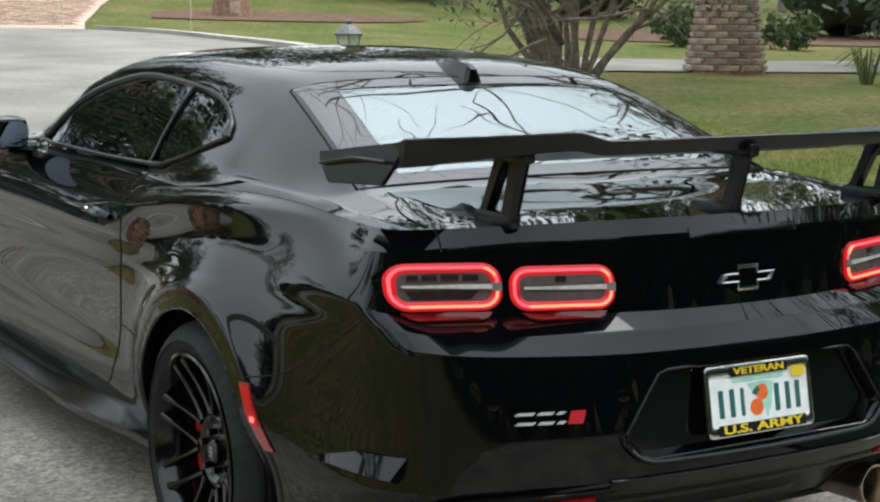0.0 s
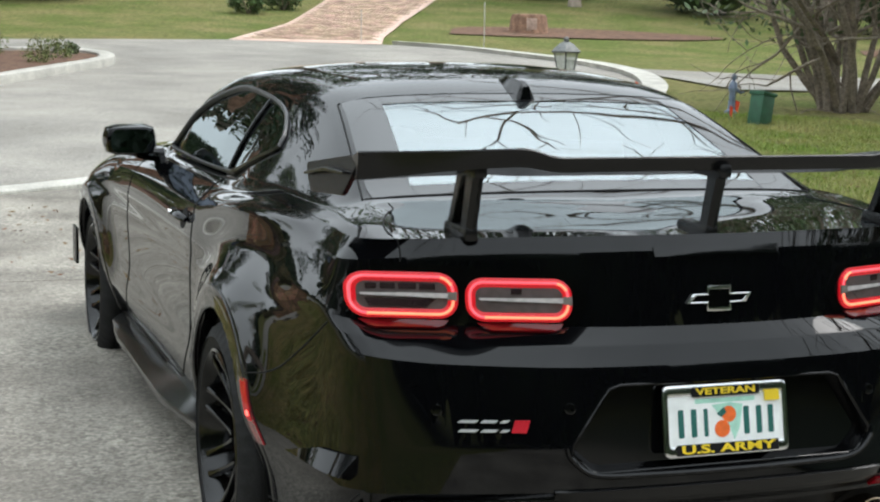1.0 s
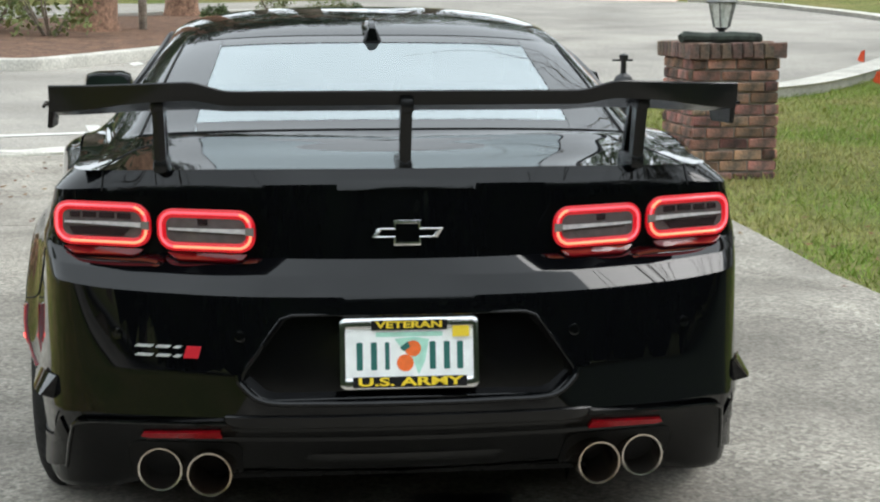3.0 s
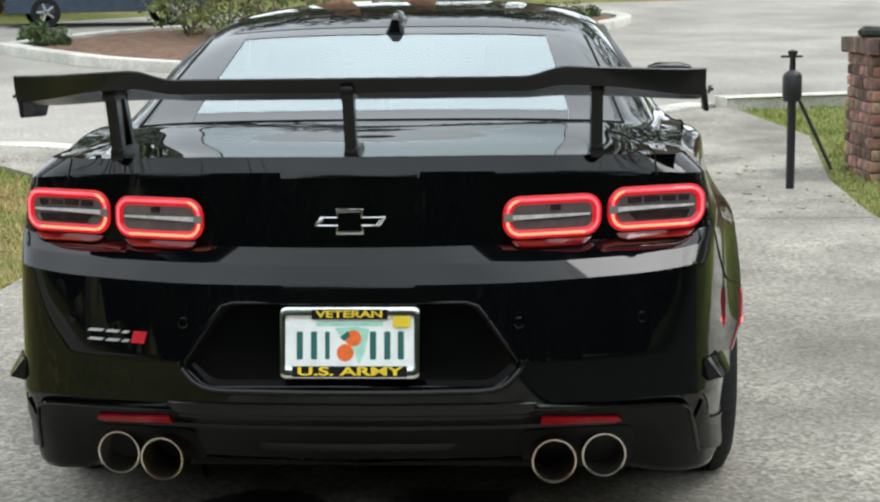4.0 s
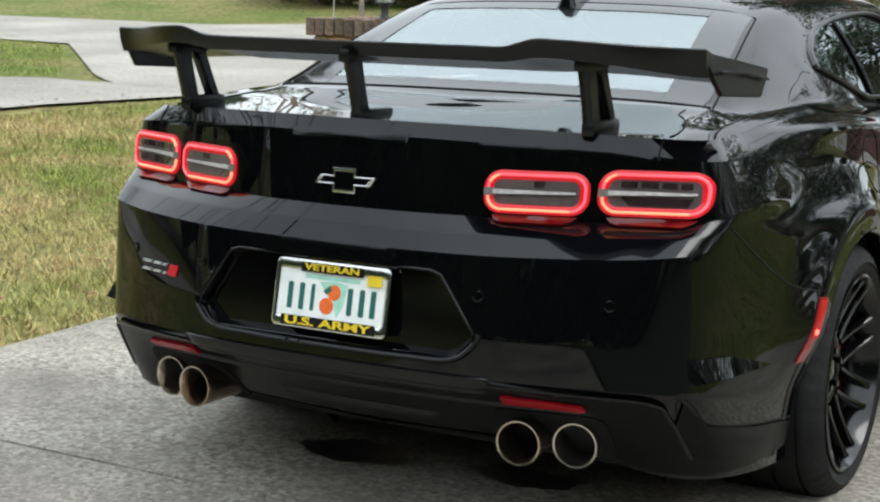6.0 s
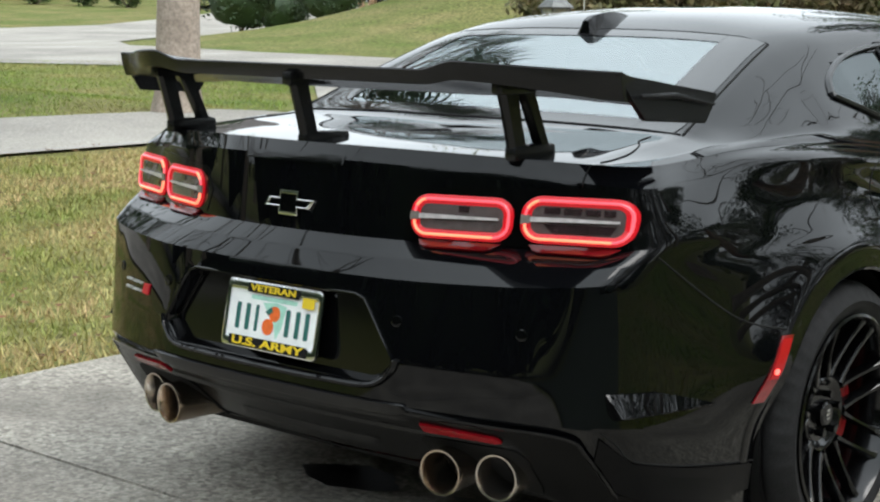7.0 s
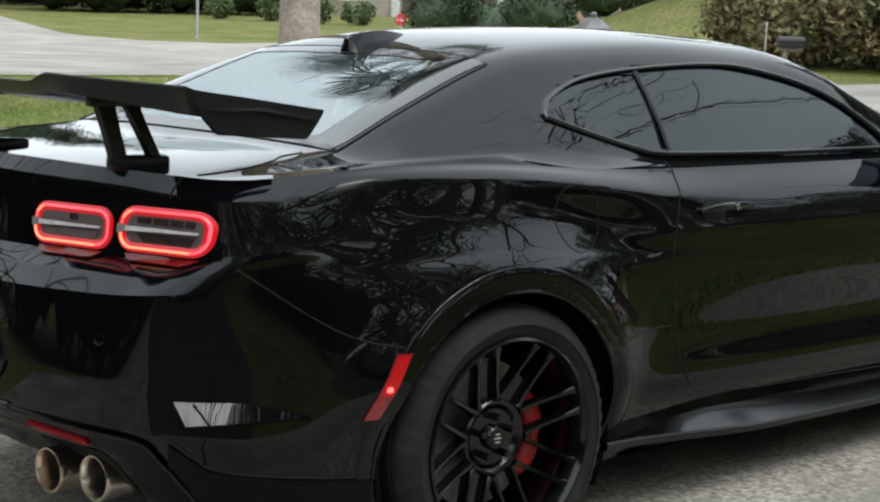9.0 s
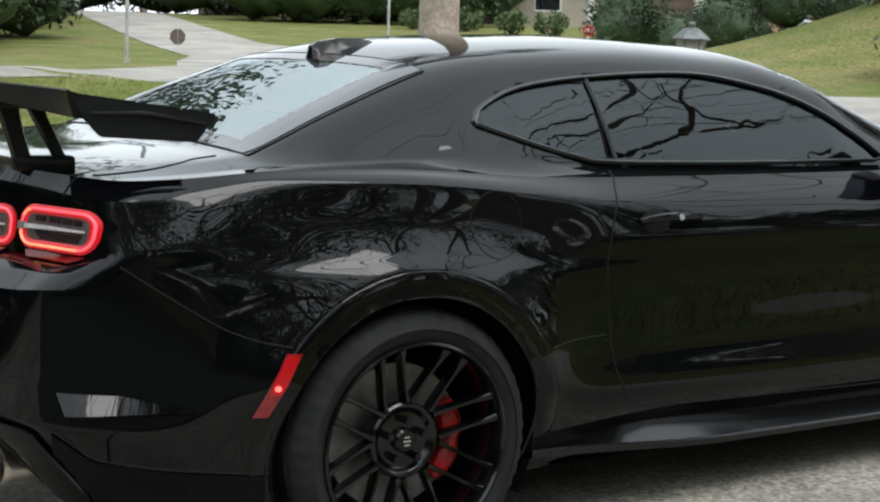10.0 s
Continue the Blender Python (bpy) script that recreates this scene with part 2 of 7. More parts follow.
MORTAR = material("brick mortar", (0.36, 0.31, 0.25), rough=0.95, vary=0.2, scale=20, bump=0.4)
PAVER = material("tan brick paving", (0.50, 0.38, 0.29), rough=0.9, vary=0.15, scale=3, fine=0.25, fine_scale=20, random_tint=0.28, island=True)
BARK = material("grey bark", (0.20, 0.165, 0.13), rough=0.95, vary=0.35, scale=6, fine=0.4, fine_scale=30, bump=1.0, bump_scale=25)
PALE_BARK = material("pale bark", (0.34, 0.28, 0.23), rough=0.95, vary=0.2, scale=5, fine=0.25, fine_scale=30, bump=0.6, bump_scale=25)
TAN_BARK = material("smooth tan bark", (0.42, 0.27, 0.17), rough=0.8, vary=0.25, scale=4, fine=0.15, fine_scale=30)
RED_BARK = material("reddish pine bark", (0.26, 0.15, 0.10), rough=0.95, vary=0.35, scale=6, fine=0.4, fine_scale=25, bump=1.0, bump_scale=20)
LEAF = material("broad leaves", (0.065, 0.105, 0.03), rough=0.6, vary=0.3, scale=1.5, random_tint=0.45, island=True)
LEAF_DARK = material("dark evergreen leaves", (0.03, 0.055, 0.02), rough=0.6, vary=0.3, scale=1.5, random_tint=0.5, island=True)
LEAF_SCRUB = material("dry olive and brown scrub leaves", (0.10, 0.115, 0.04), rough=0.75, colour2=(0.21, 0.145, 0.075), scale=1.2, random_tint=0.5, island=True)
LEAF_PALE = material("pale yellow-green leaves", (0.16, 0.19, 0.06), rough=0.65, vary=0.3, scale=1.5, random_tint=0.4, island=True)

# ---- tools for building ----
def smooth_step(a, b, v):
    t = np.clip((v - a) / (b - a), 0, 1)
    return t * t * (3 - 2 * t)


def height(x, y):
    """The lie of the land: level under the car, rising to the street and the far lots, with a grassy hill."""
    up = 0.037 * np.clip(y - 4.5, 0, 31)
    w = 1 - 0.7 * (1 - smooth_step(-28, -3, x))
    z = up * w + 0.021 * np.clip(-x - 3, 0, 22) + 0.13 * smooth_step(2.1, 3.6, -x) * smooth_step(2.0, 4.5, y) * smooth_step(-9.5, -8.0, -y)
    hill = 3.0 * np.exp(-(((x + 20) / 6.0) ** 2 + ((y - 33) / 8.0) ** 2))
    back = 2.8 * smooth_step(30, 64, y) * smooth_step(-14, 2, x)
    far = 1.5 * smooth_step(38, 85, np.hypot(x, y)) * (1 - smooth_step(-25, -12, x))
    swell = (0.018 * smooth_step(-1.0, 0.8, y) + 0.019 * np.clip(y - 0.8, 0, 3.2)) * (1 - smooth_step(4.5, 7.0, y)) * (1 - smooth_step(2.4, 3.4, np.abs(x)))
    swell = swell + 0.03 * smooth_step(0.2, 0.9, x) * (1 - smooth_step(2.4, 3.4, x)) * smooth_step(1.4, 2.2, y) * (1 - smooth_step(2.9, 3.6, y))
    return z + hill + back + far + swell


def mesh(name, verts, faces, mat, smooth=True):
    me = bpy.data.meshes.new(name)
    me.from_pydata([tuple(v) for v in verts], [], [tuple(f) for f in faces])
    me.materials.append(mat)
    me.polygons.foreach_set("use_smooth", [smooth] * len(me.polygons))
    me.update()
    return me


def part(name, bm, mat, parent=None, label="", smooth=None, sharp=35):
    """Links a bmesh (or a mesh) as one mesh object, under its parent if there is one."""
    if isinstance(bm, bmesh.types.BMesh):
        me = bpy.data.meshes.new(name)
        if smooth is not False:
            for f in bm.faces:
                f.smooth = True
            for e in bm.edges:
                if len(e.link_faces) == 2 and e.calc_face_angle(0) > radians(sharp):
                    e.smooth = False
        bm.to_mesh(me)
        bm.free()
        me.materials.append(mat)
    else:
        me = bm
    ob = new(name, me)
    if parent:
        ob.parent = parent
    if label:
        ob["label"] = label
    return ob


def thing(name, label, category, group="", kind="", m=None):
    """An Empty at the thing's base that will hold its parts."""
    ob = new(name)
    ob.empty_display_size = 0.1
    if m is not None:
        ob.matrix_world = m
    return tagged(ob, label, category, group, kind)


def box(cx, cy, cz, sx, sy, sz, bevel=0.0, m=None):
    bm = bmesh.new()
    bmesh.ops.create_cube(bm, size=1)
    bmesh.ops.scale(bm, vec=(sx, sy, sz), verts=bm.verts)
    if bevel:
        bmesh.ops.bevel(bm, geom=bm.edges[:], offset=bevel, segments=2, affect="EDGES", profile=0.6)
    bmesh.ops.translate(bm, vec=(cx, cy, cz), verts=bm.verts)
    if m is not None:
        bmesh.ops.transform(bm, matrix=m, verts=bm.verts)
    return bm


def merged(bms):
    """Joins bmeshes into the first."""
    first = bms[0]
    for other in bms[1:]:
        me = bpy.data.meshes.new("joined")
        other.to_mesh(me)
        other.free()
        first.from_mesh(me)
        bpy.data.meshes.remove(me)
    return first


def tube(points, radius, segments=8, closed=False, caps=True, flat=1.0):
    """A round bar along points; radius may be one number or one for each point."""
    pts = [Vector(p) for p in points]
    rs = radius if hasattr(radius, "__len__") else [radius] * len(pts)
    bm, rings, side = bmesh.new(), [], None
    for i, p in enumerate(pts):
        a, b = pts[i - 1] if (i or closed) else p, pts[(i + 1) % len(pts)] if (i < len(pts) - 1 or closed) else p
        d = (b - a).normalized()
        if side is None:
            side = d.orthogonal().normalized()
        side = (side - d * side.dot(d)).normalized()
        up = d.cross(side)
        rings.append([bm.verts.new(p + rs[i] * (math.cos(k) * side + flat * math.sin(k) * up)) for k in [2 * math.pi * j / segments for j in range(segments)]])
    n = len(rings)
    for i in range(n if closed else n - 1):
        a, b = rings[i], rings[(i + 1) % n]
        for j in range(segments):
            bm.faces.new((a[j], a[(j + 1) % segments], b[(j + 1) % segments], b[j]))
    if caps and not closed:
        bm.faces.new(rings[0][::-1])
        bm.faces.new(rings[-1])
    bmesh.ops.recalc_face_normals(bm, faces=bm.faces)
    return bm


def lathe(profile, segments=48, axis="x", arc=2 * math.pi):
    """Turns (radius, along) pairs round an axis."""
    bm, rings = bmesh.new(), []
    for k in range(segments):
        a = arc * k / segments
        ring = []
        for r, s in profile:
            c, d = r * math.cos(a), r * math.sin(a)
            ring.append(bm.verts.new({"x": (s, c, d), "y": (c, s, d), "z": (c, d, s)}[axis]))
        rings.append(ring)
    for k in range(segments):
        a, b = rings[k], rings[(k + 1) % segments]
        for j in range(len(profile) - 1):
            bm.faces.new((a[j], a[j + 1], b[j + 1], b[j]))
    bmesh.ops.remove_doubles(bm, verts=bm.verts, dist=1e-6)
    bmesh.ops.recalc_face_normals(bm, faces=bm.faces)
    return bm


def spline(points, n):
    """Catmull-Rom through points, n steps a span."""
    p = np.array(points, float)
    p = np.vstack([2 * p[0] - p[1], p, 2 * p[-1] - p[-2]])
    out = []
    for i in range(1, len(p) - 2):
        for t in np.arange(n) / n:
            a, b, c, d = p[i - 1], p[i], p[i + 1], p[i + 2]
            out.append(0.5 * (2 * b + (c - a) * t + (2 * a - 5 * b + 4 * c - d) * t * t + (3 * b - a - 3 * c + d) * t ** 3))
    out.append(p[-2])
    return np.array(out)


def flat_patch(outline, cell):
    """A polygon in the plane, cut into cells, as a bmesh at z 0."""
    bm = bmesh.new()
    vs = [bm.verts.new((p[0], p[1], 0)) for p in outline]
    es = [bm.edges.new((vs[i], vs[(i + 1) % len(vs)])) for i in range(len(vs))]
    bmesh.ops.triangle_fill(bm, edges=es, use_beauty=True, normal=(0, 0, 1))
    o = np.array([p[:2] for p in outline])
    for ax in (0, 1):
        for c in np.arange(math.floor(o[:, ax].min() / cell) * cell + cell, o[:, ax].max(), cell):
            co, no = [0, 0, 0], [0, 0, 0]
            co[ax], no[ax] = c, 1
            bmesh.ops.bisect_plane(bm, geom=bm.verts[:] + bm.edges[:] + bm.faces[:], plane_co=co, plane_no=no, dist=1e-5)
    return bm


def land_patch(outline, cell, lift):
    """A polygon laid on the land."""
    bm = flat_patch(outline, cell)
    for v in bm.verts:
        v.co.z = float(height(v.co.x, v.co.y)) + lift
    bmesh.ops.recalc_face_normals(bm, faces=bm.faces)
    return bm


def land_skirt(outline, lift, depth, cell=0.5):
    """A slab on the land with its edges turned down."""
    bm = land_patch(outline, cell, lift)
    edges = [e for e in bm.edges if len(e.link_faces) == 1]
    got = bmesh.ops.extrude_edge_only(bm, edges=edges)["geom"]
    for v in got:
        if isinstance(v, bmesh.types.BMVert):
            v.co.z -= depth
    bmesh.ops.recalc_face_normals(bm, faces=bm.faces)
    return bm


def strip(line, width, lift, depth, inner=0.0):
    """A kerb: a bar of that width along a line on the land, its top lifted, its edge rounded."""
    pts = spline(line, 6)
    bm, rows = bmesh.new(), []
    prof = [(0.0, -depth), (0.0, lift - 0.03), (0.012, lift - 0.008), (0.035, lift), (width - 0.03, lift), (width, lift - 0.02), (width, -depth)]
    for i, p in enumerate(pts):
        d = pts[min(i + 1, len(pts) - 1)] - pts[max(i - 1, 0)]
        nrm = np.array([-d[1], d[0]]) / np.hypot(*d)
        rows.append([bm.verts.new((*(p + nrm * a), float(height(*p)) + b)) for a, b in prof])
    for a, b in zip(rows[:-1], rows[1:]):
        for j in range(len(prof) - 1):
            bm.faces.new((a[j], a[j + 1], b[j + 1], b[j]))
    bm.faces.new(rows[0])
    bm.faces.new(rows[-1])
    bmesh.ops.recalc_face_normals(bm, faces=bm.faces)
    return bm


# ---- the ground and the street ----
gx = np.concatenate([np.linspace(-1500, -120, 12), np.linspace(-100, -36, 17), np.arange(-34, 26, 0.7), np.linspace(27, 100, 19), np.linspace(130, 1500, 12)])
gy = np.concatenate([np.linspace(-1500, -60, 12), np.linspace(-50, -14, 10), np.arange(-12, 48, 0.8), np.linspace(49, 100, 18), np.linspace(130, 1500, 12)])
gv = [(x, y, float(height(x, y)) - 0.012) for y in gy for x in gx]
gf = [(j * len(gx) + i, j * len(gx) + i + 1, (j + 1) * len(gx) + i + 1, (j + 1) * len(gx) + i) for j in range(len(gy) - 1) for i in range(len(gx) - 1)]
tagged(new("ground", mesh("ground", gv, gf, GRASS)), "green and straw-coloured lawn with bare patches", "lawn", kind="structure")

KERB_RIGHT = [(2.1, 12.0), (3.5, 12.35), (5.1, 13.1), (6.4, 14.6), (8.2, 17.3), (9.9, 20.3), (11.3, 24.0), (11.7, 27.5), (11.3, 31.0)]
NEAR_EDGE = [(-9.6, 9.9), (-8.2, 8.8), (-6.6, 8.15), (-5.0, 8.1), (-3.4, 8.3), (-1.9, 8.8), (-0.4, 9.6), (1.0, 10.8), (2.1, 12.0)]
FAR_EDGE = [(11.3, 31.0), (10.7, 32.4), (9.4, 33.3), (5.8, 34.0), (1.8, 33.6), (-4.0, 32.6), (-8.0, 30.0), (-9.8, 26.5), (-11.0, 23.0), (-12.4, 19.6), (-14.2, 18.0), (-18.8, 17.7), (-23.4, 18.3), (-25.4, 19.6),
            (-28.4, 23.6), (-32.4, 31.0), (-38.0, 41.0), (-44.0, 50.0), (-50.0, 47.0), (-43.0, 37.0), (-39.6, 30.0), (-39.4, 26.4), (-41.6, 24.2), (-46.0, 23.8), (-60.0, 27.4), (-80.0, 33.0), (-80.0, 28.0), (-62.0, 23.6), (-46.8, 19.7), (-37.6, 17.4),
            (-32.5, 14.8), (-28.3, 13.0), (-24.8, 9.6), (-22.4, 6.0), (-19.4, -4.0), (-17.4, -16.0), (-14.2, -16.0), (-16.4, -4.0), (-18.6, 3.0), (-20.0, 6.6), (-20.6, 9.6), (-19.9, 12.4), (-17.6, 13.6), (-13.0, 13.2)]
street = tagged(part("road", land_patch([tuple(p) for p in spline(KERB_RIGHT, 3)[:-1]] + FAR_EDGE + NEAR_EDGE[:-1], 1.5, 0.012), ASPHALT), "pale worn asphalt street with cracks and stains", "road", kind="structure")
lane = tagged(part("road", land_patch([(-6.5, 8.3), (-7.2, 6.6), (-7.6, 4.6), (-8.2, -1.0), (-8.6, -16.0), (-11.4, -16.0), (-11.0, -1.0), (-10.2, 5.2), (-9.6, 7.0), (-8.7, 9.2)], 1.0, 0.016), ASPHALT), "grey asphalt side lane between the lawns", "road", kind="structure")

# the driveway: three poured slabs with open joints
drive = thing("driveway", "grey poured concrete driveway with stained slabs and joints", "driveway", kind="structure")
for y0, y1 in ((-9.0, -4.6), (-4.585, 0.14), (0.155, 5.43)):
    part("slab", land_skirt([(-2.02, y0), (2.34, y0), (2.34, y1), (-2.02 - 0.0 * y1, y1)], 0.02, 0.12, 0.6), CONCRETE, drive)
part("slab", land_skirt([(-2.1, 5.445), (2.3, 5.445), (2.35, 7.2), (2.6, 9.5), (2.2, 11.8), (1.0, 10.62), (-0.4, 9.42), (-1.9, 8.62), (-3.4, 8.12), (-4.4, 7.95), (-3.0, 7.0)], 0.02, 0.12, 1.2), CONCRETE, drive)
tagged(part("pavement", strip(NEAR_EDGE[3:], 0.34, 0.03, 0.1), KERB), "pale concrete gutter strip along the street", "gutter", kind="structure")
tagged(part("kerb", strip(KERB_RIGHT + [(10.6, 32.5), (9.6, 33.3)], -0.35, 0.1, 0.1), KERB), "pale rounded concrete kerb round the turning circle", "kerb", kind="structure")

# unseen dark ground added beside the drive, so the paint mirrors less light
DARK_GROUND = material("dark ground for reflections", (0.018, 0.032, 0.012), rough=0.8, vary=0.4, scale=3, fine=0.4, fine_scale=20, bump=0.5, bump_scale=30)
tagged(part("ground_cover", land_patch([(2.5, -8.0), (8.6, -8.0), (8.4, .9), (5.5, 1.0), (2.5, .6)], 1.0, 0.008), DARK_GROUND), "unseen dark ground patch, added for the car's reflections", "ground cover", kind="structure")
# the planted island in the street
ISLAND = [(-7.7, 19.6), (-6.6, 18.1), (-5.1, 16.6), (-3.4, 15.9), (-2.3, 17.0), (-0.7, 19.6), (0.7, 22.6), (1.9, 25.4), (2.0, 27.6), (0.8, 28.6), (-3.0, 27.0), (-6.6, 23.4), (-7.7, 19.6)]
tagged(part("kerb", strip(ISLAND, 0.28, 0.16, 0.1), KERB), "pale concrete kerb round the planted island", "kerb", kind="structure")
tagged(part("mulch_bed", land_patch([tuple(p) for p in spline(ISLAND, 4)[:-1]], 1.0, 0.10), MULCH), "island bed of brown pine mulch", "mulch bed", kind="structure")
tagged(part("brick_drive", land_patch([(5.7, 33.9), (9.3, 33.2), (9.9, 35.0), (12.0, 40.0), (15.4, 47.0), (19.0, 54.0), (14.6, 55.0), (11.4, 46.2), (8.2, 38.6)], 1.0, 0.022), PAVER), "tan brick-paved drive across the street", "driveway", kind="structure")
tagged(part("pavement", land_patch([(11.6, 20.2), (14.0, 19.8), (19.3, 18.6), (30.0, 17.0), (30.0, 20.6), (19.0, 22.0), (14.2, 24.4), (12.0, 26.0)], 1.0, 0.02), ASPHALT), "grey neighbouring drive behind the lawn", "driveway", kind="structure")


# the drive's single pavers, laid in staggered rows
pv, pf = [], []
prng = np.random.default_rng(41)
for j in range(78):
    y = 34.2 + .26 * j
    x0, x1 = float(np.interp(y, [33.9, 38.6, 46.2, 55.0], [6.0, 8.3, 11.5, 14.7])), float(np.interp(y, [33.2, 35.0, 40.0, 47.0, 54.0], [9.3, 9.8, 11.9, 15.3, 18.9]))
    x = x0 + .13 * (j % 2)
    while x + .25 < x1:
        k, up = len(pv), prng.uniform(.0, .006)
        cx, cy = x + .125, y + .125
        for r_, dz in ((.126, -.02), (.116, .030)):
            for sx, sy in ((-1, -1), (1, -1), (1, 1), (-1, 1)):
                pv.append((cx + sx * r_, cy + sy * r_, float(height(cx, cy)) + dz + up))
        pf += [(k + 4, k + 5, k + 6, k + 7)] + [(k + i, k + (i + 1) % 4, k + 4 + (i + 1) % 4, k + 4 + i) for i in range(4)]
        x += .26
tagged(new("paver", mesh("paver", pv, pf, PAVER, smooth=False)), "tan and grey pavers of the drive across the street", "paver", kind="stuff")
# ---- the car ----
# Rails of the body's right half, from the middle of the tail round the corner and along the side to the nose
RAIL_SILL = [(0, 0.15, 0.3), (0.2, 0.16, 0.3), (0.38, 0.2, 0.285), (0.55, 0.225, 0.27), (0.7, 0.23, 0.245), (0.795, 0.28, 0.235), (0.85, 0.42, 0.22), (0.875, 0.66, 0.2), (0.86, 1.04, 0.19), (0.855, 1.42, 0.215), (0.845, 1.7, 0.235), (0.845, 2.4, 0.235), (0.845, 3.2, 0.235), (0.86, 3.84, 0.19), (0.84, 4.25, 0.19), (0.72, 4.55, 0.2), (0.45, 4.68, 0.2), (0, 4.72, 0.2)]
RAIL_LOW = [(0, -0.048, 0.475), (0.2, -0.043, 0.475), (0.38, -0.027, 0.475), (0.55, 0.018, 0.472), (0.69, 0.074, 0.468), (0.806, 0.164, 0.455), (0.871, 0.402, 0.42), (0.9, 0.66, 0.4), (0.915, 1.04, 0.38), (0.905, 1.42, 0.385), (0.915, 1.7, 0.4), (0.91, 2.4, 0.4), (0.915, 3.2, 0.4), (0.915, 3.84, 0.38), (0.9, 4.25, 0.38), (0.77, 4.58, 0.38), (0.48, 4.72, 0.38), (0, 4.78, 0.38)]
RAIL_MID = [(0, -0.04, 0.57), (0.2, -0.035, 0.57), (0.38, -0.019, 0.57), (0.55, 0.025, 0.565), (0.688, 0.08, 0.56), (0.802, 0.168, 0.555), (0.868, 0.405, 0.55), (0.915, 0.68, 0.56), (0.925, 1.04, 0.56), (0.914, 1.42, 0.55), (0.905, 1.7, 0.54), (0.895, 2.4, 0.54), (0.905, 3.2, 0.55), (0.942, 3.84, 0.56), (0.92, 4.25, 0.55), (0.79, 4.6, 0.52), (0.5, 4.74, 0.5), (0, 4.8, 0.5)]
RAIL_SHELF = [(0, -0.018, 0.741), (0.2, -0.013, 0.742), (0.38, 0.003, 0.744), (0.55, 0.047, 0.748), (0.69, 0.103, 0.752), (0.8, 0.176, 0.762), (0.858, 0.41, 0.757), (0.9, 0.68, 0.745), (0.921, 1.04, 0.765), (0.912, 1.42, 0.73), (0.91, 1.7, 0.72), (0.905, 2.4, 0.72), (0.912, 3.2, 0.73), (0.945, 3.84, 0.74), (0.91, 4.25, 0.72), (0.79, 4.6, 0.66), (0.5, 4.74, 0.62), (0, 4.8, 0.6)]
RAIL_TRUNK = [(0, 0.034, 0.818), (0.2, 0.046, 0.818), (0.36, 0.083, 0.818), (0.52, 0.136, 0.818), (0.68, 0.203, 0.82), (0.816, 0.268, 0.828), (0.852, 0.43, 0.858), (0.862, 0.7, 0.872), (0.886, 1.04, 0.882), (0.892, 1.42, 0.85), (0.905, 1.7, 0.84), (0.902, 2.4, 0.84), (0.905, 3.2, 0.84), (0.92, 3.84, 0.84), (0.87, 4.25, 0.8), (0.77, 4.58, 0.73), (0.48, 4.72, 0.69), (0, 4.78, 0.68)]
RAIL_LIP = [(0, 0.048, 0.985), (0.2, 0.06, 0.985), (0.36, 0.097, 0.98), (0.52, 0.148, 0.975), (0.665, 0.214, 0.965), (0.802, 0.278, 0.955), (0.808, 0.46, 0.957), (0.822, 0.7, 0.982), (0.856, 1.04, 0.985), (0.866, 1.42, 0.95), (0.872, 1.7, 0.925), (0.872, 2.4, 0.92), (0.87, 3.2, 0.92), (0.86, 3.84, 0.9), (0.8, 4.25, 0.85), (0.7, 4.52, 0.78), (0.44, 4.68, 0.73), (0, 4.74, 0.72)]
RAIL_TOP = [(0, 0.072, 1.018), (0.2, 0.082, 1.018), (0.36, 0.116, 1.015), (0.52, 0.163, 1.01), (0.65, 0.228, 1.003), (0.762, 0.325, 0.996), (0.772, 0.5, 1), (0.79, 0.72, 1.016), (0.817, 1.04, 1.016), (0.825, 1.42, 0.992), (0.822, 1.7, 0.985), (0.82, 2.4, 0.985), (0.8, 3.2, 0.985), (0.76, 3.84, 0.95), (0.7, 4.2, 0.88), (0.6, 4.45, 0.81), (0.38, 4.62, 0.76), (0, 4.68, 0.75)]
# the bumper's top slope, slightly crowned
RAIL_LEDGE = [(.5 * (a[0] + b[0]), .5 * (a[1] + b[1]) - .003, .5 * (a[2] + b[2]) + .003) for a, b in zip(RAIL_SHELF, RAIL_TRUNK)]
STEPS = 14


def rail(points, n):
    """A rail that meets its mirror image square on at the middle of the tail and of the nose."""
    first, last = points[1], points[-2]
    full = [(-first[0], first[1], first[2])] + points + [(-last[0], last[1], last[2])]
    line = spline(full, n)
    for _ in range(11):
        line[1:-1] = .5 * line[1:-1] + .25 * (line[:-2] + line[2:])
    return line[n:-n]


RAILS = [rail(r, STEPS) for r in (RAIL_SILL, RAIL_LOW, RAIL_MID, RAIL_SHELF, RAIL_LEDGE, RAIL_TRUNK, RAIL_LIP, RAIL_TOP)]
RECESS = [(.0, .702), (.262, .702), (.286, .694), (.303, .672), (.372, .573), (.372, .556), (.335, .522), (.312, .514), (.0, .512)]
AXLES, WHEEL_Z, ARCH_R, FLARE_R = (1.03, 3.84), 0.347, 0.376, 0.436

# the shoulder line that runs off the rear haunch into the door
CREASE_Y, CREASE_Z = (.5, .89, 1.08, 1.26, 1.42, 1.6, 2.2, 3.4), (1.0, .990, .982, .968, .948, .927, .915, .905)


def flare(y, z):
    """How far the flank sweeps out towards the rim of the wheel arches."""
    out = 0.0
    for ay in AXLES:
        r, a = math.hypot(y - ay, z - WHEEL_Z), math.degrees(math.atan2(z - WHEEL_Z, y - ay))
        sweep = float(np.clip((FLARE_R + .19 - r) / .19, 0, 1)) ** 2.4
        out += .034 * sweep * float(smooth_step(-12, 30, a)) * (1 - float(smooth_step(150, 178, a)))
    return out


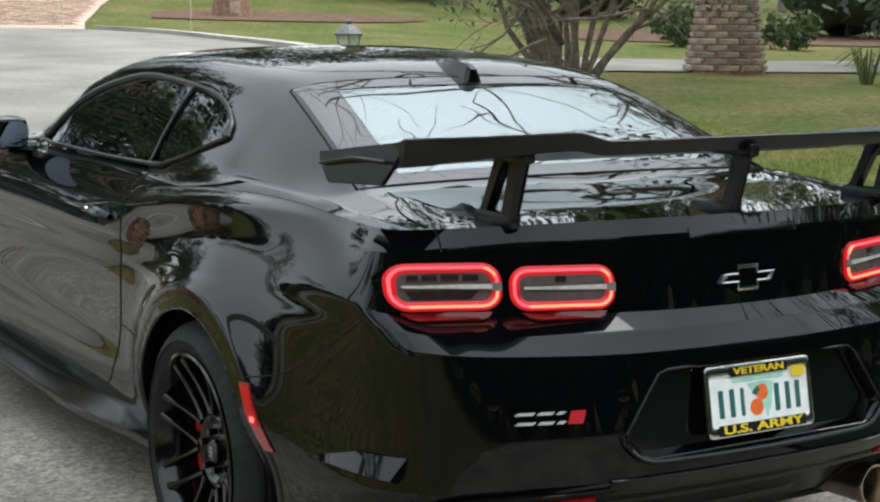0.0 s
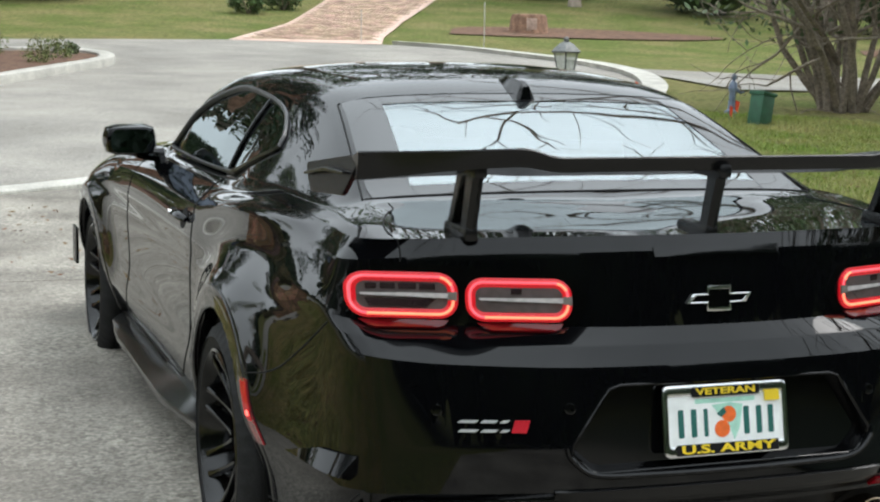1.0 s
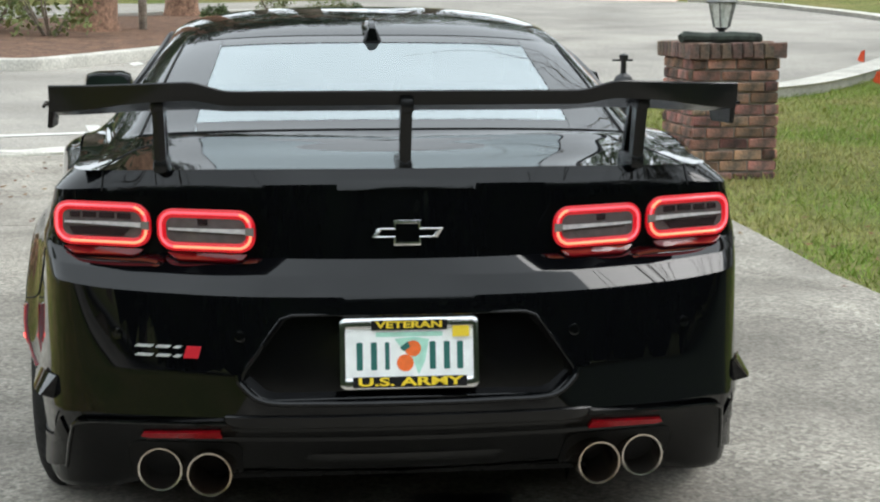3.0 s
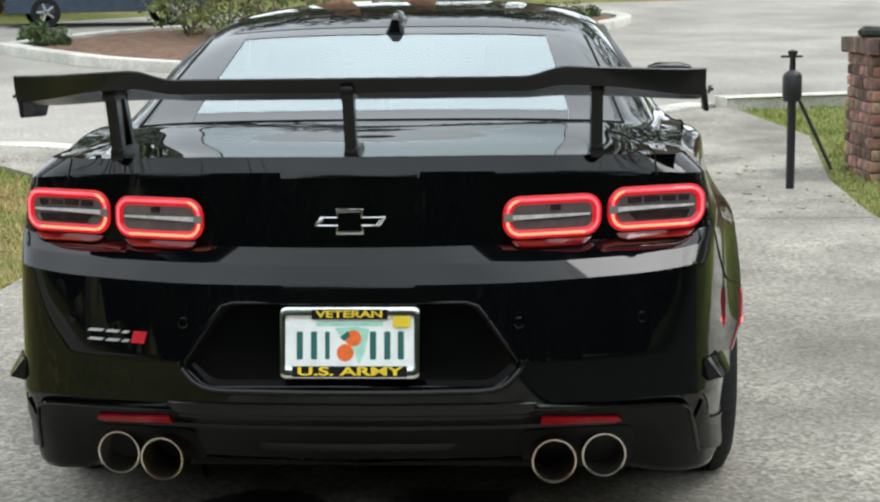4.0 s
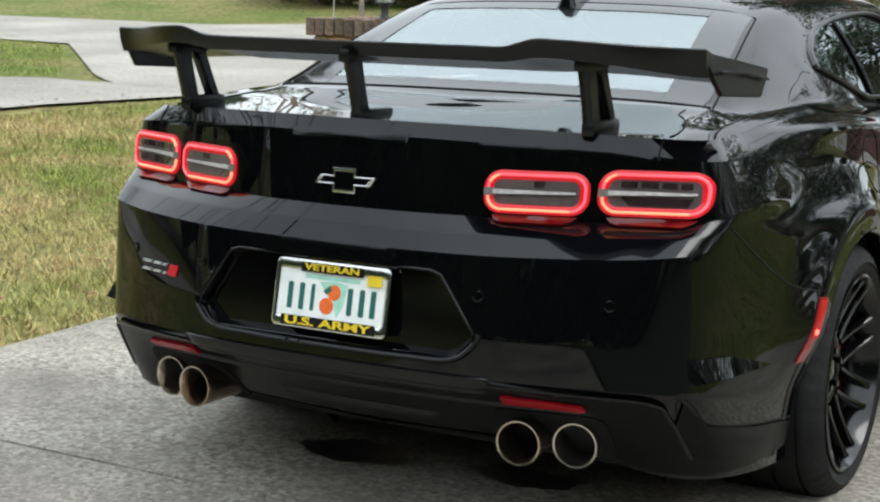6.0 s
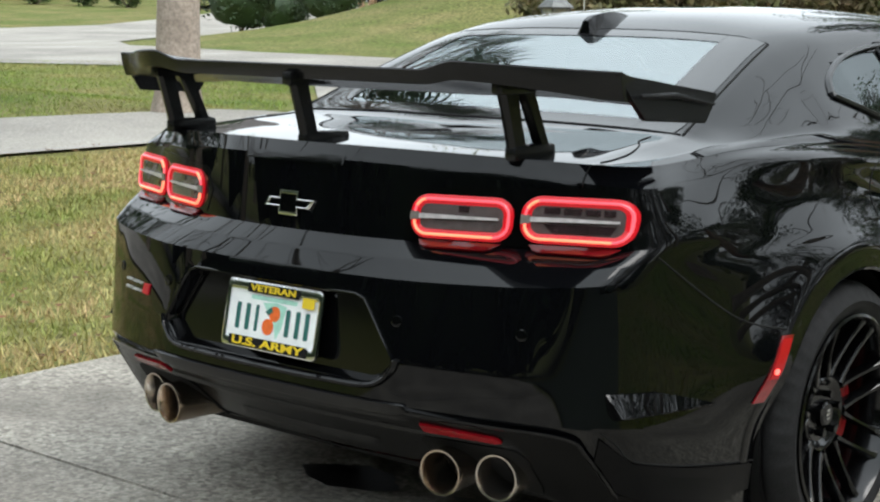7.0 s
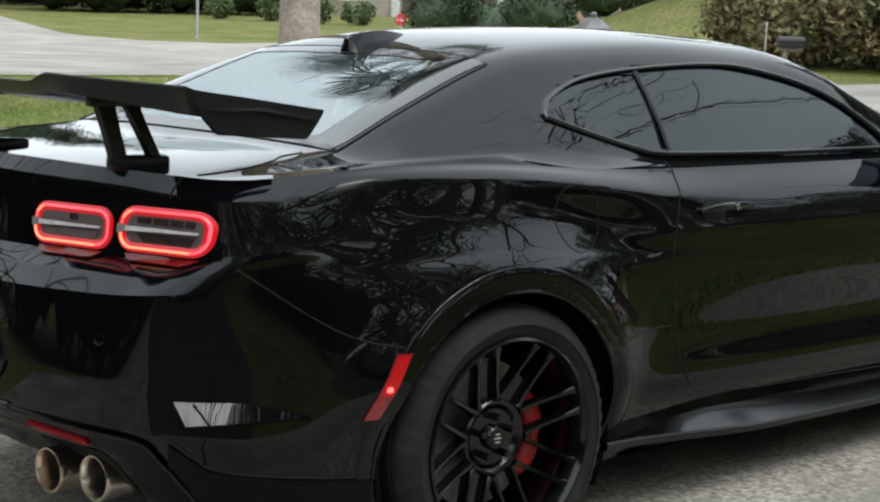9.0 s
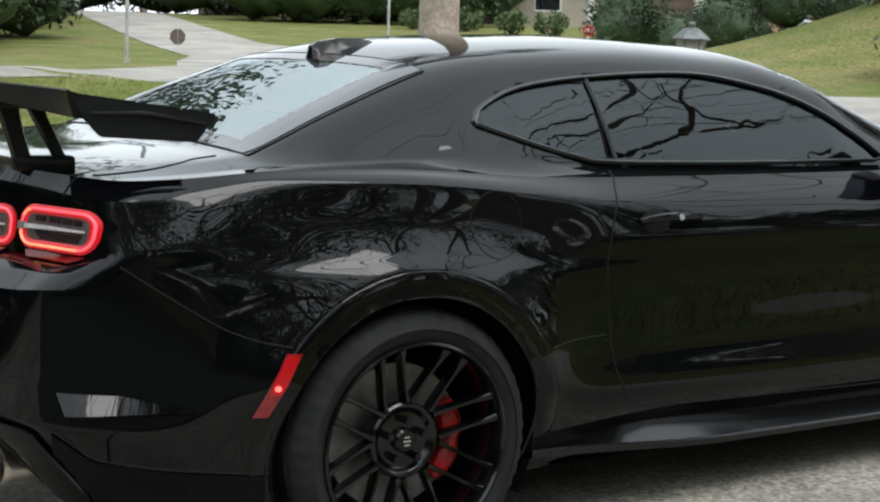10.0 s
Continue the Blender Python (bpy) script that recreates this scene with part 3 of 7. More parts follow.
def side_column(i, per=12):
    """One upright line of the lower body: straight between the rails at the tail, a smooth curve along the flanks."""
    keys = np.array([r[i] for r in RAILS])
    soft = spline(keys, per)
    hard = np.vstack([keys[k] + (keys[k + 1] - keys[k]) * t for k in range(len(keys) - 1) for t in np.arange(per) / per] + [keys[-1]])
    w = float(smooth_step(4.6 * STEPS, 7.0 * STEPS, i))
    col = hard * (1 - w) + soft * w
    for p in col:
        p[0] += flare(p[1], p[2]) if p[0] > .6 else 0.0
        if p[0] > .7 and .5 < p[1] < 3.4:
            over = p[2] - float(np.interp(p[1], CREASE_Y, CREASE_Z))
            gap = abs(over)
            p[0] += .017 * float(smooth_step(.5, .9, p[1]) * (1 - smooth_step(1.45, 2.1, p[1]) * .75)) * max(0.0, 1 - gap / (.055 if over > 0 else .10)) ** 1.4
    return col


def grid_mesh(cols, keep=None):
    bm = bmesh.new()
    vs = [[bm.verts.new(p) for p in c] for c in cols]
    for a, b in zip(vs[:-1], vs[1:]):
        for j in range(len(a) - 1):
            bm.faces.new((a[j], b[j], b[j + 1], a[j + 1]))
    return bm


def mirrored(bm):
    """Adds the left half and welds the middle."""
    got = bmesh.ops.duplicate(bm, geom=bm.verts[:] + bm.edges[:] + bm.faces[:])["geom"]
    for v in got:
        if isinstance(v, bmesh.types.BMVert):
            v.co.x = -v.co.x
    bmesh.ops.reverse_faces(bm, faces=[f for f in got if isinstance(f, bmesh.types.BMFace)])
    bmesh.ops.remove_doubles(bm, verts=bm.verts, dist=5e-4)
    return bm


def cut_arches(bm):
    """Opens the round wheel arches: the mesh's edge is drawn onto the circle."""
    for ay in AXLES:
        ring = {}
        for v in bm.verts:
            if abs(v.co.x) > 0.55:
                ring[v] = math.hypot(v.co.y - ay, v.co.z - WHEEL_Z)
        inside = {v for v, r in ring.items() if r < ARCH_R}
        dead = [f for f in bm.faces if all(v in inside for v in f.verts)]
        bmesh.ops.delete(bm, geom=dead, context="FACES")
        for v in bm.verts:
            if v in inside and v.is_valid:
                k = ARCH_R / max(ring[v], 1e-4)
                v.co.y, v.co.z = ay + (v.co.y - ay) * k, WHEEL_Z + (v.co.z - WHEEL_Z) * k
    bmesh.ops.delete(bm, geom=[v for v in bm.verts if not v.link_faces], context="VERTS")


def cut_recess(bm):
    """Opens the number-plate recess in the tail, its edge drawn onto the outline."""
    ring = RECESS
    sunk = {v for v in bm.verts if v.co.y < 0.2 and .512 < v.co.z < .702 and inside(ring, v.co.x + 1e-6, v.co.z)}
    bmesh.ops.delete(bm, geom=[f for f in bm.faces if all(v in sunk for v in f.verts)], context="FACES")
    for v in [q for q in bm.verts if q in sunk and q.link_faces]:
        best = None
        for (x0, z0), (x1, z1) in zip(ring[:-1], ring[1:]):
            dx, dz = x1 - x0, z1 - z0
            t = min(1, max(0, ((v.co.x - x0) * dx + (v.co.z - z0) * dz) / (dx * dx + dz * dz)))
            q = (x0 + dx * t, z0 + dz * t)
            d = math.dist(q, (v.co.x, v.co.z))
            if best is None or d < best[0]:
                best = (d, q)
        v.co.x, v.co.z = (v.co.x if v.co.x < 1e-4 else best[1][0]), best[1][1]
    bmesh.ops.delete(bm, geom=[v for v in bm.verts if not v.link_faces], context="VERTS")


def inside(poly, x, y):
    hit = False
    for (x0, y0), (x1, y1) in zip(poly, poly[1:] + poly[:1]):
        if (y0 > y) != (y1 > y) and x < (x1 - x0) * (y - y0) / (y1 - y0) + x0:
            hit = not hit
    return hit


# The upper body: deck, glasshouse and bonnet, section by section along the car
MID_LINE = [(.075, 1.018), (.3, 1.026), (.56, 1.030), (.70, 1.052), (.95, 1.162), (1.25, 1.280), (1.5, 1.333), (1.9, 1.357), (2.25, 1.350), (2.5, 1.326), (2.85, 1.195), (3.25, 1.02), (3.6, 1.0), (4.2, .93), (4.68, .75)]
ROOF_RAIL = [(.075, .40, 1.018), (.3, .55, 1.022), (.56, .645, 1.024), (.70, .64, 1.042), (.95, .60, 1.148), (1.25, .555, 1.258), (1.5, .572, 1.294), (1.9, .592, 1.310), (2.25, .602, 1.300), (2.5, .628, 1.268), (2.85, .70, 1.145),
             (3.25, .74, 1.0), (3.6, .6, .985), (4.2, .45, .91), (4.68, .1, .75)]
BELT = [(.075, .5, 1.018), (.3, .62, 1.016), (.6, .71, 1.016), (.9, .738, 1.024), (1.15, .752, 1.036), (1.32, .765, 1.045), (1.7, .79, 1.008), (2.4, .79, 1.000), (2.85, .785, .998), (3.25, .765, .992), (3.6, .7, .975), (4.2, .55, .90), (4.68, .15, .75)]


def along(table, y):
    t = np.array(table)
    s = spline(t, 8)
    return [float(np.interp(y, s[:, 0], s[:, k])) for k in range(1, t.shape[1])]


def top_section(y, n=(5, 12, 14)):
    top = RAILS[-1]
    xs, zs = float(np.interp(y, top[:, 1], top[:, 0])), float(np.interp(y, top[:, 1], top[:, 2]))
    if y > 4.45:
        k = np.argsort(top[-40:, 1])
        xs, zs = float(np.interp(y, top[-40:, 1][k], top[-40:, 0][k])), float(np.interp(y, top[-40:, 1][k], top[-40:, 2][k]))
    zc, (xr, zr), (xb, zb) = along(MID_LINE, y)[0], along(ROOF_RAIL, y), along(BELT, y)
    xb = min(xb, xs * 0.94)
    xr = min(xr, xs * 0.80)
    pts = [(xs + (xb - xs) * t, zs + (zb - zs) * t ** 1.3) for t in np.arange(n[0]) / n[0]]
    pts += [(xb + (xr - xb) * t + 0.018 * math.sin(math.pi * t) * smooth_step(0.05, 0.2, zr - zb), zb + (zr - zb) * t) for t in np.arange(n[1]) / n[1]]
    pts += [(xr * (1 - t), zc - (zc - zr) * (1 - t) ** 3.0) for t in np.arange(n[2] + 1) / n[2]]
    p = np.array(pts)
    for _ in range(3):
        p[6:-1] = 0.5 * p[6:-1] + 0.25 * (p[5:-2] + p[7:])
    return np.array([(a, y, b) for a, b in p])


def deck_patch(n=26):
    """The boot lid and rear wings' tops, spanned between the tail edge, the shoulders and the foot of the rear window."""
    sec = top_section(.70)[::-1]
    c = sec[:, 0] / sec[-1, 0]
    top = RAILS[-1]
    corner = 5 * STEPS
    tail = np.array([[np.interp(q, np.linspace(0, 1, corner + 1), top[:corner + 1, k]) for k in range(3)] for q in c])
    last = int(np.argmax(top[:, 1] > .70))
    flank = np.vstack([top[corner:last], sec[-1:]])
    u = np.linspace(0, 1, n)
    edge = np.array([[np.interp(q, np.linspace(0, 1, len(flank)), flank[:, k]) for k in range(3)] for q in u])
    ys = tail[0, 1] + (.70 - tail[0, 1]) * u
    mid = np.array([(0, y, along(MID_LINE, y)[0]) for y in ys])
    rows = []
    for a, q in enumerate(u):
        cc = c[:, None]
        rows.append((1 - q) * tail + q * sec + (1 - cc) * mid[a] + cc * edge[a] - ((1 - cc) * (1 - q) * tail[0] + cc * (1 - q) * tail[-1] + (1 - cc) * q * sec[0] + cc * q * sec[-1]))
    return grid_mesh([r[::-1] for r in rows])


TOP_Y = np.unique(np.concatenate([np.linspace(.7, 1.3, 24), np.linspace(1.3, 2.5, 32), np.linspace(2.5, 3.3, 24), np.linspace(3.3, 4.679, 30)]))
N_SHOULDER, N_SIDE = 5, 12

lower = grid_mesh([side_column(i) for i in range(len(RAILS[0]))])
upper = grid_mesh([top_section(y)[::-1] for y in TOP_Y][::-1])
shape = bmesh.new()
for piece in (lower, upper, deck_patch()):
    me = bpy.data.meshes.new("shape")
    piece.to_mesh(me)
    shape.from_mesh(me)
    bpy.data.meshes.remove(me)
mirrored(shape)
bmesh.ops.recalc_face_normals(shape, faces=shape.faces)
SHAPE = BVHTree.FromBMesh(shape)
shape.free()


def on_body(a, b, view, lift=0.0):
    """The body's surface seen from the rear ('y': a is x, b is z), the right or left side ('x', '-x': a is y, b is z) or above ('z': a is x, b is y)."""
    start, way = {"y": (Vector((a, -3, b)), Vector((0, 1, 0))), "x": (Vector((3, a, b)), Vector((-1, 0, 0))), "-x": (Vector((-3, a, b)), Vector((1, 0, 0))),
                  "z": (Vector((a, b, 4)), Vector((0, 0, -1)))}[view]
    hit, normal, _, _ = SHAPE.ray_cast(start, way)
    if hit is None:
        return start + way * 3, -way
    if normal.dot(way) > 0:
        normal = -normal
    return hit + normal * lift, normal


def draped(outline, view, lift=0.003, depth=0.01, cell=0.03):
    """A plate with that outline, laid on the body, its rim turned in."""
    bm = flat_patch(outline, cell)
    normals = {}
    for v in bm.verts:
        p, nrm = on_body(v.co.x, v.co.y, view, lift)
        v.co, normals[v] = p, nrm
    rim = [e for e in bm.edges if len(e.link_faces) == 1]
    got = bmesh.ops.extrude_edge_only(bm, edges=rim)["geom"]
    for g in got:
        if isinstance(g, bmesh.types.BMVert):
            near = min((o.other_vert(g) for o in g.link_edges if o.other_vert(g) in normals), key=lambda q: (q.co - g.co).length, default=None)
            if near is not None:
                g.co -= normals[near] * depth
    bmesh.ops.recalc_face_normals(bm, faces=bm.faces)
    sample = bm.faces[:]
    total = sum((f.normal.dot(normals.get(f.verts[0], Vector((0, 0, 1)))) for f in sample if f.verts[0] in normals), 0.0)
    if total < 0:
        bmesh.ops.reverse_faces(bm, faces=bm.faces)
    return bm


def seam(points, view, radius=0.0022, n=8):
    """A panel gap: a thin dark line sunk half into the body."""
    line = spline(points, n)
    return tube([on_body(p[0], p[1], view, 0.0003)[0] for p in line], radius, 6)


def rounded(cx, cy, w, h, r, n=6, skew=0.0):
    """A rectangle with round or cut corners."""
    out = []
    for sx, sy, a0 in ((1, 1, 0), (-1, 1, 90), (-1, -1, 180), (1, -1, 270)):
        for k in range(n + 1):
            a = radians(a0 + 90 * k / n)
            x, y = sx * (w / 2 - r) + r * math.cos(a), sy * (h / 2 - r) + r * math.sin(a)
            out.append((cx + x + skew * y, cy + y))
    return out


car = thing("car", "glossy black two-door sports coupe with a tall rear wing", "car")

# shell: lower body with open arches, then the upper body with open windows
lower = grid_mesh([side_column(i) for i in range(len(RAILS[0]))])
cut_arches(lower)
cut_recess(lower)
mirrored(lower)
bmesh.ops.recalc_face_normals(lower, faces=lower.faces)
body = part("body", lower, PAINT, car, sharp=24)


def split_top(y0, y1, j0, j1):
    """The strip of the upper body from y0 to y1 between section points j0 and j1."""
    ys = [y for y in TOP_Y if y0 - 1e-6 <= y <= y1 + 1e-6]
    return grid_mesh([top_section(y)[j0:j1 + 1] for y in ys])


NV = 5 + 12 + 14
Y_REAR = (min(TOP_Y, key=lambda y: abs(y - .70)), min(TOP_Y, key=lambda y: abs(y - 1.25)))
Y_WIND = (min(TOP_Y, key=lambda y: abs(y - 2.5)), min(TOP_Y, key=lambda y: abs(y - 3.22)))
JR = 5 + 12
panels = [deck_patch(), split_top(Y_REAR[0], Y_REAR[1], 0, JR), split_top(Y_REAR[1], Y_WIND[0], JR - 1, NV), split_top(Y_WIND[1], TOP_Y[-1], 0, NV),
          split_top(Y_WIND[0], Y_WIND[1], JR - 2, JR), split_top(Y_REAR[1], Y_WIND[1], 0, 5)]


# side window outline, along the car and up
WINDOW = [tuple(p) for p in spline([(1.315, 1.125), (1.36, 1.165), (1.50, 1.215), (1.75, 1.247), (2.08, 1.262), (2.30, 1.24), (2.52, 1.185), (2.72, 1.085), (2.82, 1.02)], 5)] + [(2.78, 1.012)] + \
         [tuple(p) for p in spline([(2.6, 1.012), (2.15, 1.012), (1.72, 1.020), (1.62, 1.034), (1.48, 1.068), (1.36, 1.105), (1.322, 1.118)], 4)]


side = split_top(Y_REAR[1], Y_WIND[1], 5, JR - 1)
bmesh.ops.delete(side, geom=[f for f in side.faces if inside(WINDOW, f.calc_center_median().y, f.calc_center_median().z) and f.calc_center_median().y < Y_WIND[1]], context="FACES")
shell = mirrored(merged(panels + [side]))
bmesh.ops.recalc_face_normals(shell, faces=shell.faces)
part("upper_body", shell, PAINT, car, sharp=40)

# windows
pane = mirrored(split_top(Y_REAR[0], Y_REAR[1], JR, NV))
bmesh.ops.recalc_face_normals(pane, faces=pane.faces)
rear_window = part("rear_window", pane, GLASS_REAR, car, "sloping tinted rear window glass")
rear_window.visible_shadow = False
pane = mirrored(split_top(Y_WIND[0], Y_WIND[1], JR, NV))
bmesh.ops.recalc_face_normals(pane, faces=pane.faces)
windscreen = part("windscreen", pane, GLASS_FRONT, car, "clear windscreen glass")
windscreen.visible_shadow = False
for view in ("x", "-x"):
    for a, b, name in ((1.30, 1.722, "quarter_window"), (1.736, 2.85, "door_window")):
        out = []
        clip = [(min(max(p[0], a), b), p[1]) for p in WINDOW]
        for p in clip:
            if not out or math.dist(p, out[-1]) > 2e-3:
                out.append(p)
        bm = draped(out, view, -0.004, 0.004, 0.05)
        part(name, bm, GLASS_SIDE, car, "dark tinted glass").visible_shadow = False
    rim = [on_body(p[0], p[1], view, 0.002)[0] for p in WINDOW]
    part("window_trim", tube(rim, 0.011, 6, closed=True, flat=0.6), WINDOW_TRIM, car, "satin black window surround")
    part("window_post", tube([on_body(1.729 + 0.02 * k, 1.02 + 0.225 * (1 - k), view, 0.001)[0] for k in (0, .33, .66, 1)][::1], 0.007, 6), SATIN, car)

# black printed border of the rear window
rear_ys = [y for y in TOP_Y if Y_REAR[0] - 1e-6 <= y <= Y_REAR[1] + 1e-6]
for s in (-1, 1):
    cols = [[(s * (p[0] + .0012), p[1], p[2] + .0018) for p in top_section(y)[JR:JR + 4]] for y in rear_ys]
    bm = grid_mesh(cols)
    bmesh.ops.recalc_face_normals(bm, faces=bm.faces)
    part("window_border", bm, BORDER, car)
for ys in (rear_ys[:3], rear_ys[-3:]):
    bm = mirrored(grid_mesh([[(p[0], p[1], p[2] + .0018) for p in top_section(y)[JR + 3:]] for y in ys]))
    bmesh.ops.recalc_face_normals(bm, faces=bm.faces)
    part("window_border", bm, BORDER, car)
for view, s in (("x", 1), ("-x", -1)):
    part("window_gasket", tube([on_body(s * (.640 + (.555 - .640) * t), .70 + .55 * t, "z", 0.001)[0] for t in np.linspace(0, 1, 9)], 0.003, 6), SEAM, car)
part("window_gasket", tube([on_body(x, 1.252, "z", 0.0005)[0] for x in np.linspace(-.553, .553, 15)], 0.003, 6), SEAM, car)
part("window_gasket", tube([on_body(x, .698, "z", 0.0005)[0] for x in np.linspace(-.635, .635, 15)], 0.003, 6), SEAM, car)

# wheel wells, floor pan
for ay in AXLES:
    for s in (1, -1):
        well = lathe([(ARCH_R + .004, s * .90), (ARCH_R + .01, s * .86), (ARCH_R + .01, s * .52), (.05, s * .52)], 40, "x")
        bmesh.ops.translate(well, vec=(0, ay, WHEEL_Z), verts=well.verts)
        bmesh.ops.delete(well, geom=[f for f in well.faces if f.calc_center_median().z < 0.18], context="FACES")
        part("wheel_well", well, MATTE, car)
        lip = [(0, ay + (ARCH_R + .001) * math.cos(a), WHEEL_Z + (ARCH_R + .001) * math.sin(a)) for a in np.linspace(radians(-22), radians(202), 40)]
        edge = []
        for p in lip:
            q, nrm = on_body(p[1], p[2], "x" if s > 0 else "-x", -0.006)
            edge.append(q)
        part("arch_lip", tube(edge, 0.007, 6), PAINT, car)
        bm, rows = bmesh.new(), []
        for a in np.linspace(radians(-14), radians(186), 90):
            ring = []
            q = on_body(ay + (FLARE_R + .002) * math.cos(a), WHEEL_Z + (FLARE_R + .002) * math.sin(a), "x" if s > 0 else "-x", 0)[0]
            for rr, out_ in ((FLARE_R + .004, -.003), (FLARE_R, .0015), (FLARE_R - .005, .004), (FLARE_R - .03, .0045), (ARCH_R + .006, .003), (ARCH_R, -.002), (ARCH_R - .003, -.012), (ARCH_R - .001, -.04)):
                ring.append(bm.verts.new((q.x + s * out_, ay + rr * math.cos(a), WHEEL_Z + rr * math.sin(a))))
            rows.append(ring)
        for a, b in zip(rows[:-1], rows[1:]):
            for j in range(len(a) - 1):
                bm.faces.new((a[j], a[j + 1], b[j + 1], b[j]))
        bmesh.ops.recalc_face_normals(bm, faces=bm.faces)
        if sum(f.normal.x * s * f.calc_area() for f in bm.faces) < 0:
            bmesh.ops.reverse_faces(bm, faces=bm.faces)
        part("arch_flare", bm, PAINT, car, sharp=60)
pan = flat_patch([(x, y) for x, y in ((-.5, .6), (.5, .6), (.5, 1.45), (.86, 1.5), (.86, 3.4), (.5, 3.45), (.5, 4.25), (.7, 4.5), (-.7, 4.5), (-.5, 4.25), (-.5, 3.45), (-.86, 3.4), (-.86, 1.5), (-.5, 1.45), (-.5, .62))], 0.8)
bmesh.ops.translate(pan, vec=(0, 0, .225), verts=pan.verts)
part("floor_pan", pan, MATTE, car)
part("rear_pan", box(0, .42, .37, 1.1, .36, .1, .02), MATTE, car)

# tail lamps: on each side two rounded rings in a dark housing
def lamp_outline(cx, cz, w, h, s, grow=0.0):
    return [(s * x, z) for x, z in rounded(cx, cz, w + 2 * grow, h + 2 * grow, min(h, w) * 0.40 + grow, 7, skew=0.03)]


def ring_on_body(outer, inner, view, lift, height_, closed=True):
    bm, rows = bmesh.new(), []
    for o, i in zip(outer, inner):
        mid = (0.5 * (o[0] + i[0]), 0.5 * (o[1] + i[1]))
        rows.append([bm.verts.new(on_body(*p, view, l)[0]) for p, l in ((o, -0.004), (o, lift), (mid, height_), (i, lift), (i, -0.004))])
    for k in range(len(rows) if closed else len(rows) - 1):
        a, b = rows[k], rows[(k + 1) % len(rows)]
        for j in range(4):
            bm.faces.new((a[j], b[j], b[j + 1], a[j + 1]))
    bmesh.ops.recalc_face_normals(bm, faces=bm.faces)
    return bm


for s in (-1, 1):
    housing = [(s * x, z) for x, z in ((.325, .825), (.30, .88), (.335, .935), (.56, .948), (.72, .952), (.795, .936), (.818, .90), (.815, .85), (.79, .832), (.70, .822), (.56, .822))]
    lamp = part("tail_lamp", draped(housing, "y", 0.002, 0.012, 0.025), GLOSS_BLACK, car, "twin-ring tail lamp, lit red in a black housing")
    for cx, cz, w, h in ((.450, .876, .222, .096), (.690, .882, .228, .101)):
        outer, line_out, line_in, inner = (lamp_outline(cx, cz, w, h, s, g) for g in (0.0, -.0065, -.0125, -.0205))
        part("light_ring", ring_on_body(outer, inner, "y", 0.006, 0.010), LAMP_RIM, lamp, "deep red glowing ring")
        part("light_line", ring_on_body(line_out, line_in, "y", 0.0095, 0.0125), LAMP_GLOW, lamp, "bright pink line of light in the ring")
        part("lens", draped(inner, "y", 0.005, 0.004, 0.03), LAMP_LENS, lamp, "smoky grey lens")
        low = [(s * (cx + x), cz - h / 2 + z) for x, z in ((-.42 * w, -.003), (.40 * w, -.003), (.34 * w, -.017), (.28 * w, -.021), (-.30 * w, -.021), (-.37 * w, -.017))]
        part("lower_lens", draped(low, "y", 0.006, 0.005, 0.03), LAMP_LOW, lamp, "dark red lens strip below the ring")
        # dark chambers above the bar; the outer lamp's floor below has shade in its colour
        for x0, x1 in ((-.30, -.16), (-.13, .03), (.06, .20), (.23, .33)) if w > .225 else ((-.02, .08),):
            part("lens_chamber", draped([(s * (cx + x), cz + z) for x, z in ((x0 * w, .013), (x1 * w, .013), (x1 * w, .026), (x0 * w, .026))], "y", 0.0075, 0.003, 0.04), LAMP_DARK, lamp)
        floor_ = [(s * (cx + x), cz + z) for x, z in ((-.30 * w, -.008), (.34 * w, -.008), (.30 * w, -.026), (-.22 * w, -.026))]
        part("lens_floor", draped(floor_, "y", 0.0075, 0.003, 0.04), LAMP_DARK if w > .225 else LAMP_LENS, lamp)
        bar = [(s * (cx + x), cz + z) for x, z in ((-.5 * w + .018, .006), (.37 * w, .0045), (.37 * w, -.0005), (-.5 * w + .018, -.005))]
        part("reverse_light", draped(bar, "y", 0.0125, 0.005, 0.03), LAMP_CLEAR, lamp, "clear bar across the lens")
        cap_ = [(s * (cx + x), cz + z) for x, z in ((-.5 * w + .001, .010), (-.5 * w + .020, .009), (-.5 * w + .020, -.008), (-.5 * w + .001, -.010))]
        part("ring_end", draped(cap_, "y", 0.0135, 0.005, 0.02), LAMP_CAP, lamp, "grey cap between the ring's ends")
        for k0, k1 in ((16, 25), (9, 14)):
            part("light_end", ring_on_body(line_out[k0:k1], line_in[k0:k1], "y", 0.0105, 0.0145, False), LAMP_HOT, lamp, "bright orange end of the ring")

# bow-shaped emblem, drawn as a plain cross bar
emb = [(-.080, .866), (-.030, .866), (-.030, .848), (.030, .848), (.030, .866), (.068, .866), (.082, .887), (.030, .887), (.030, .905), (-.030, .905), (-.030, .887), (-.066, .887)]
inner_emb = [(x * .86, .8765 + (z - .8765) * .72) for x, z in emb]
badge = part("emblem", ring_on_body(emb, inner_emb, "y", 0.006, 0.007), CHROME, car, "chrome-edged black cross-bar emblem")
part("emblem_field", draped(inner_emb, "y", 0.004, 0.003, 0.03), GLOSS_BLACK, badge)
# model badge as plain slanted bars
for x0, x1, mat_ in ((-.612, -.572, SILVER_BAR), (-.566, -.532, SILVER_BAR), (-.526, -.508, SILVER_BAR), (-.502, -.466, BADGE_RED)):
    for z0, z1 in ((.606, .612), (.626, .632)) if mat_ is SILVER_BAR else ((.605, .632),):
        part("badge_bar", draped([(x0, z0), (x1 - .004, z0), (x1 + .004, z1), (x0 + .008, z1)], "y", 0.004, 0.004, 0.05), mat_, car, "slanted badge bar")
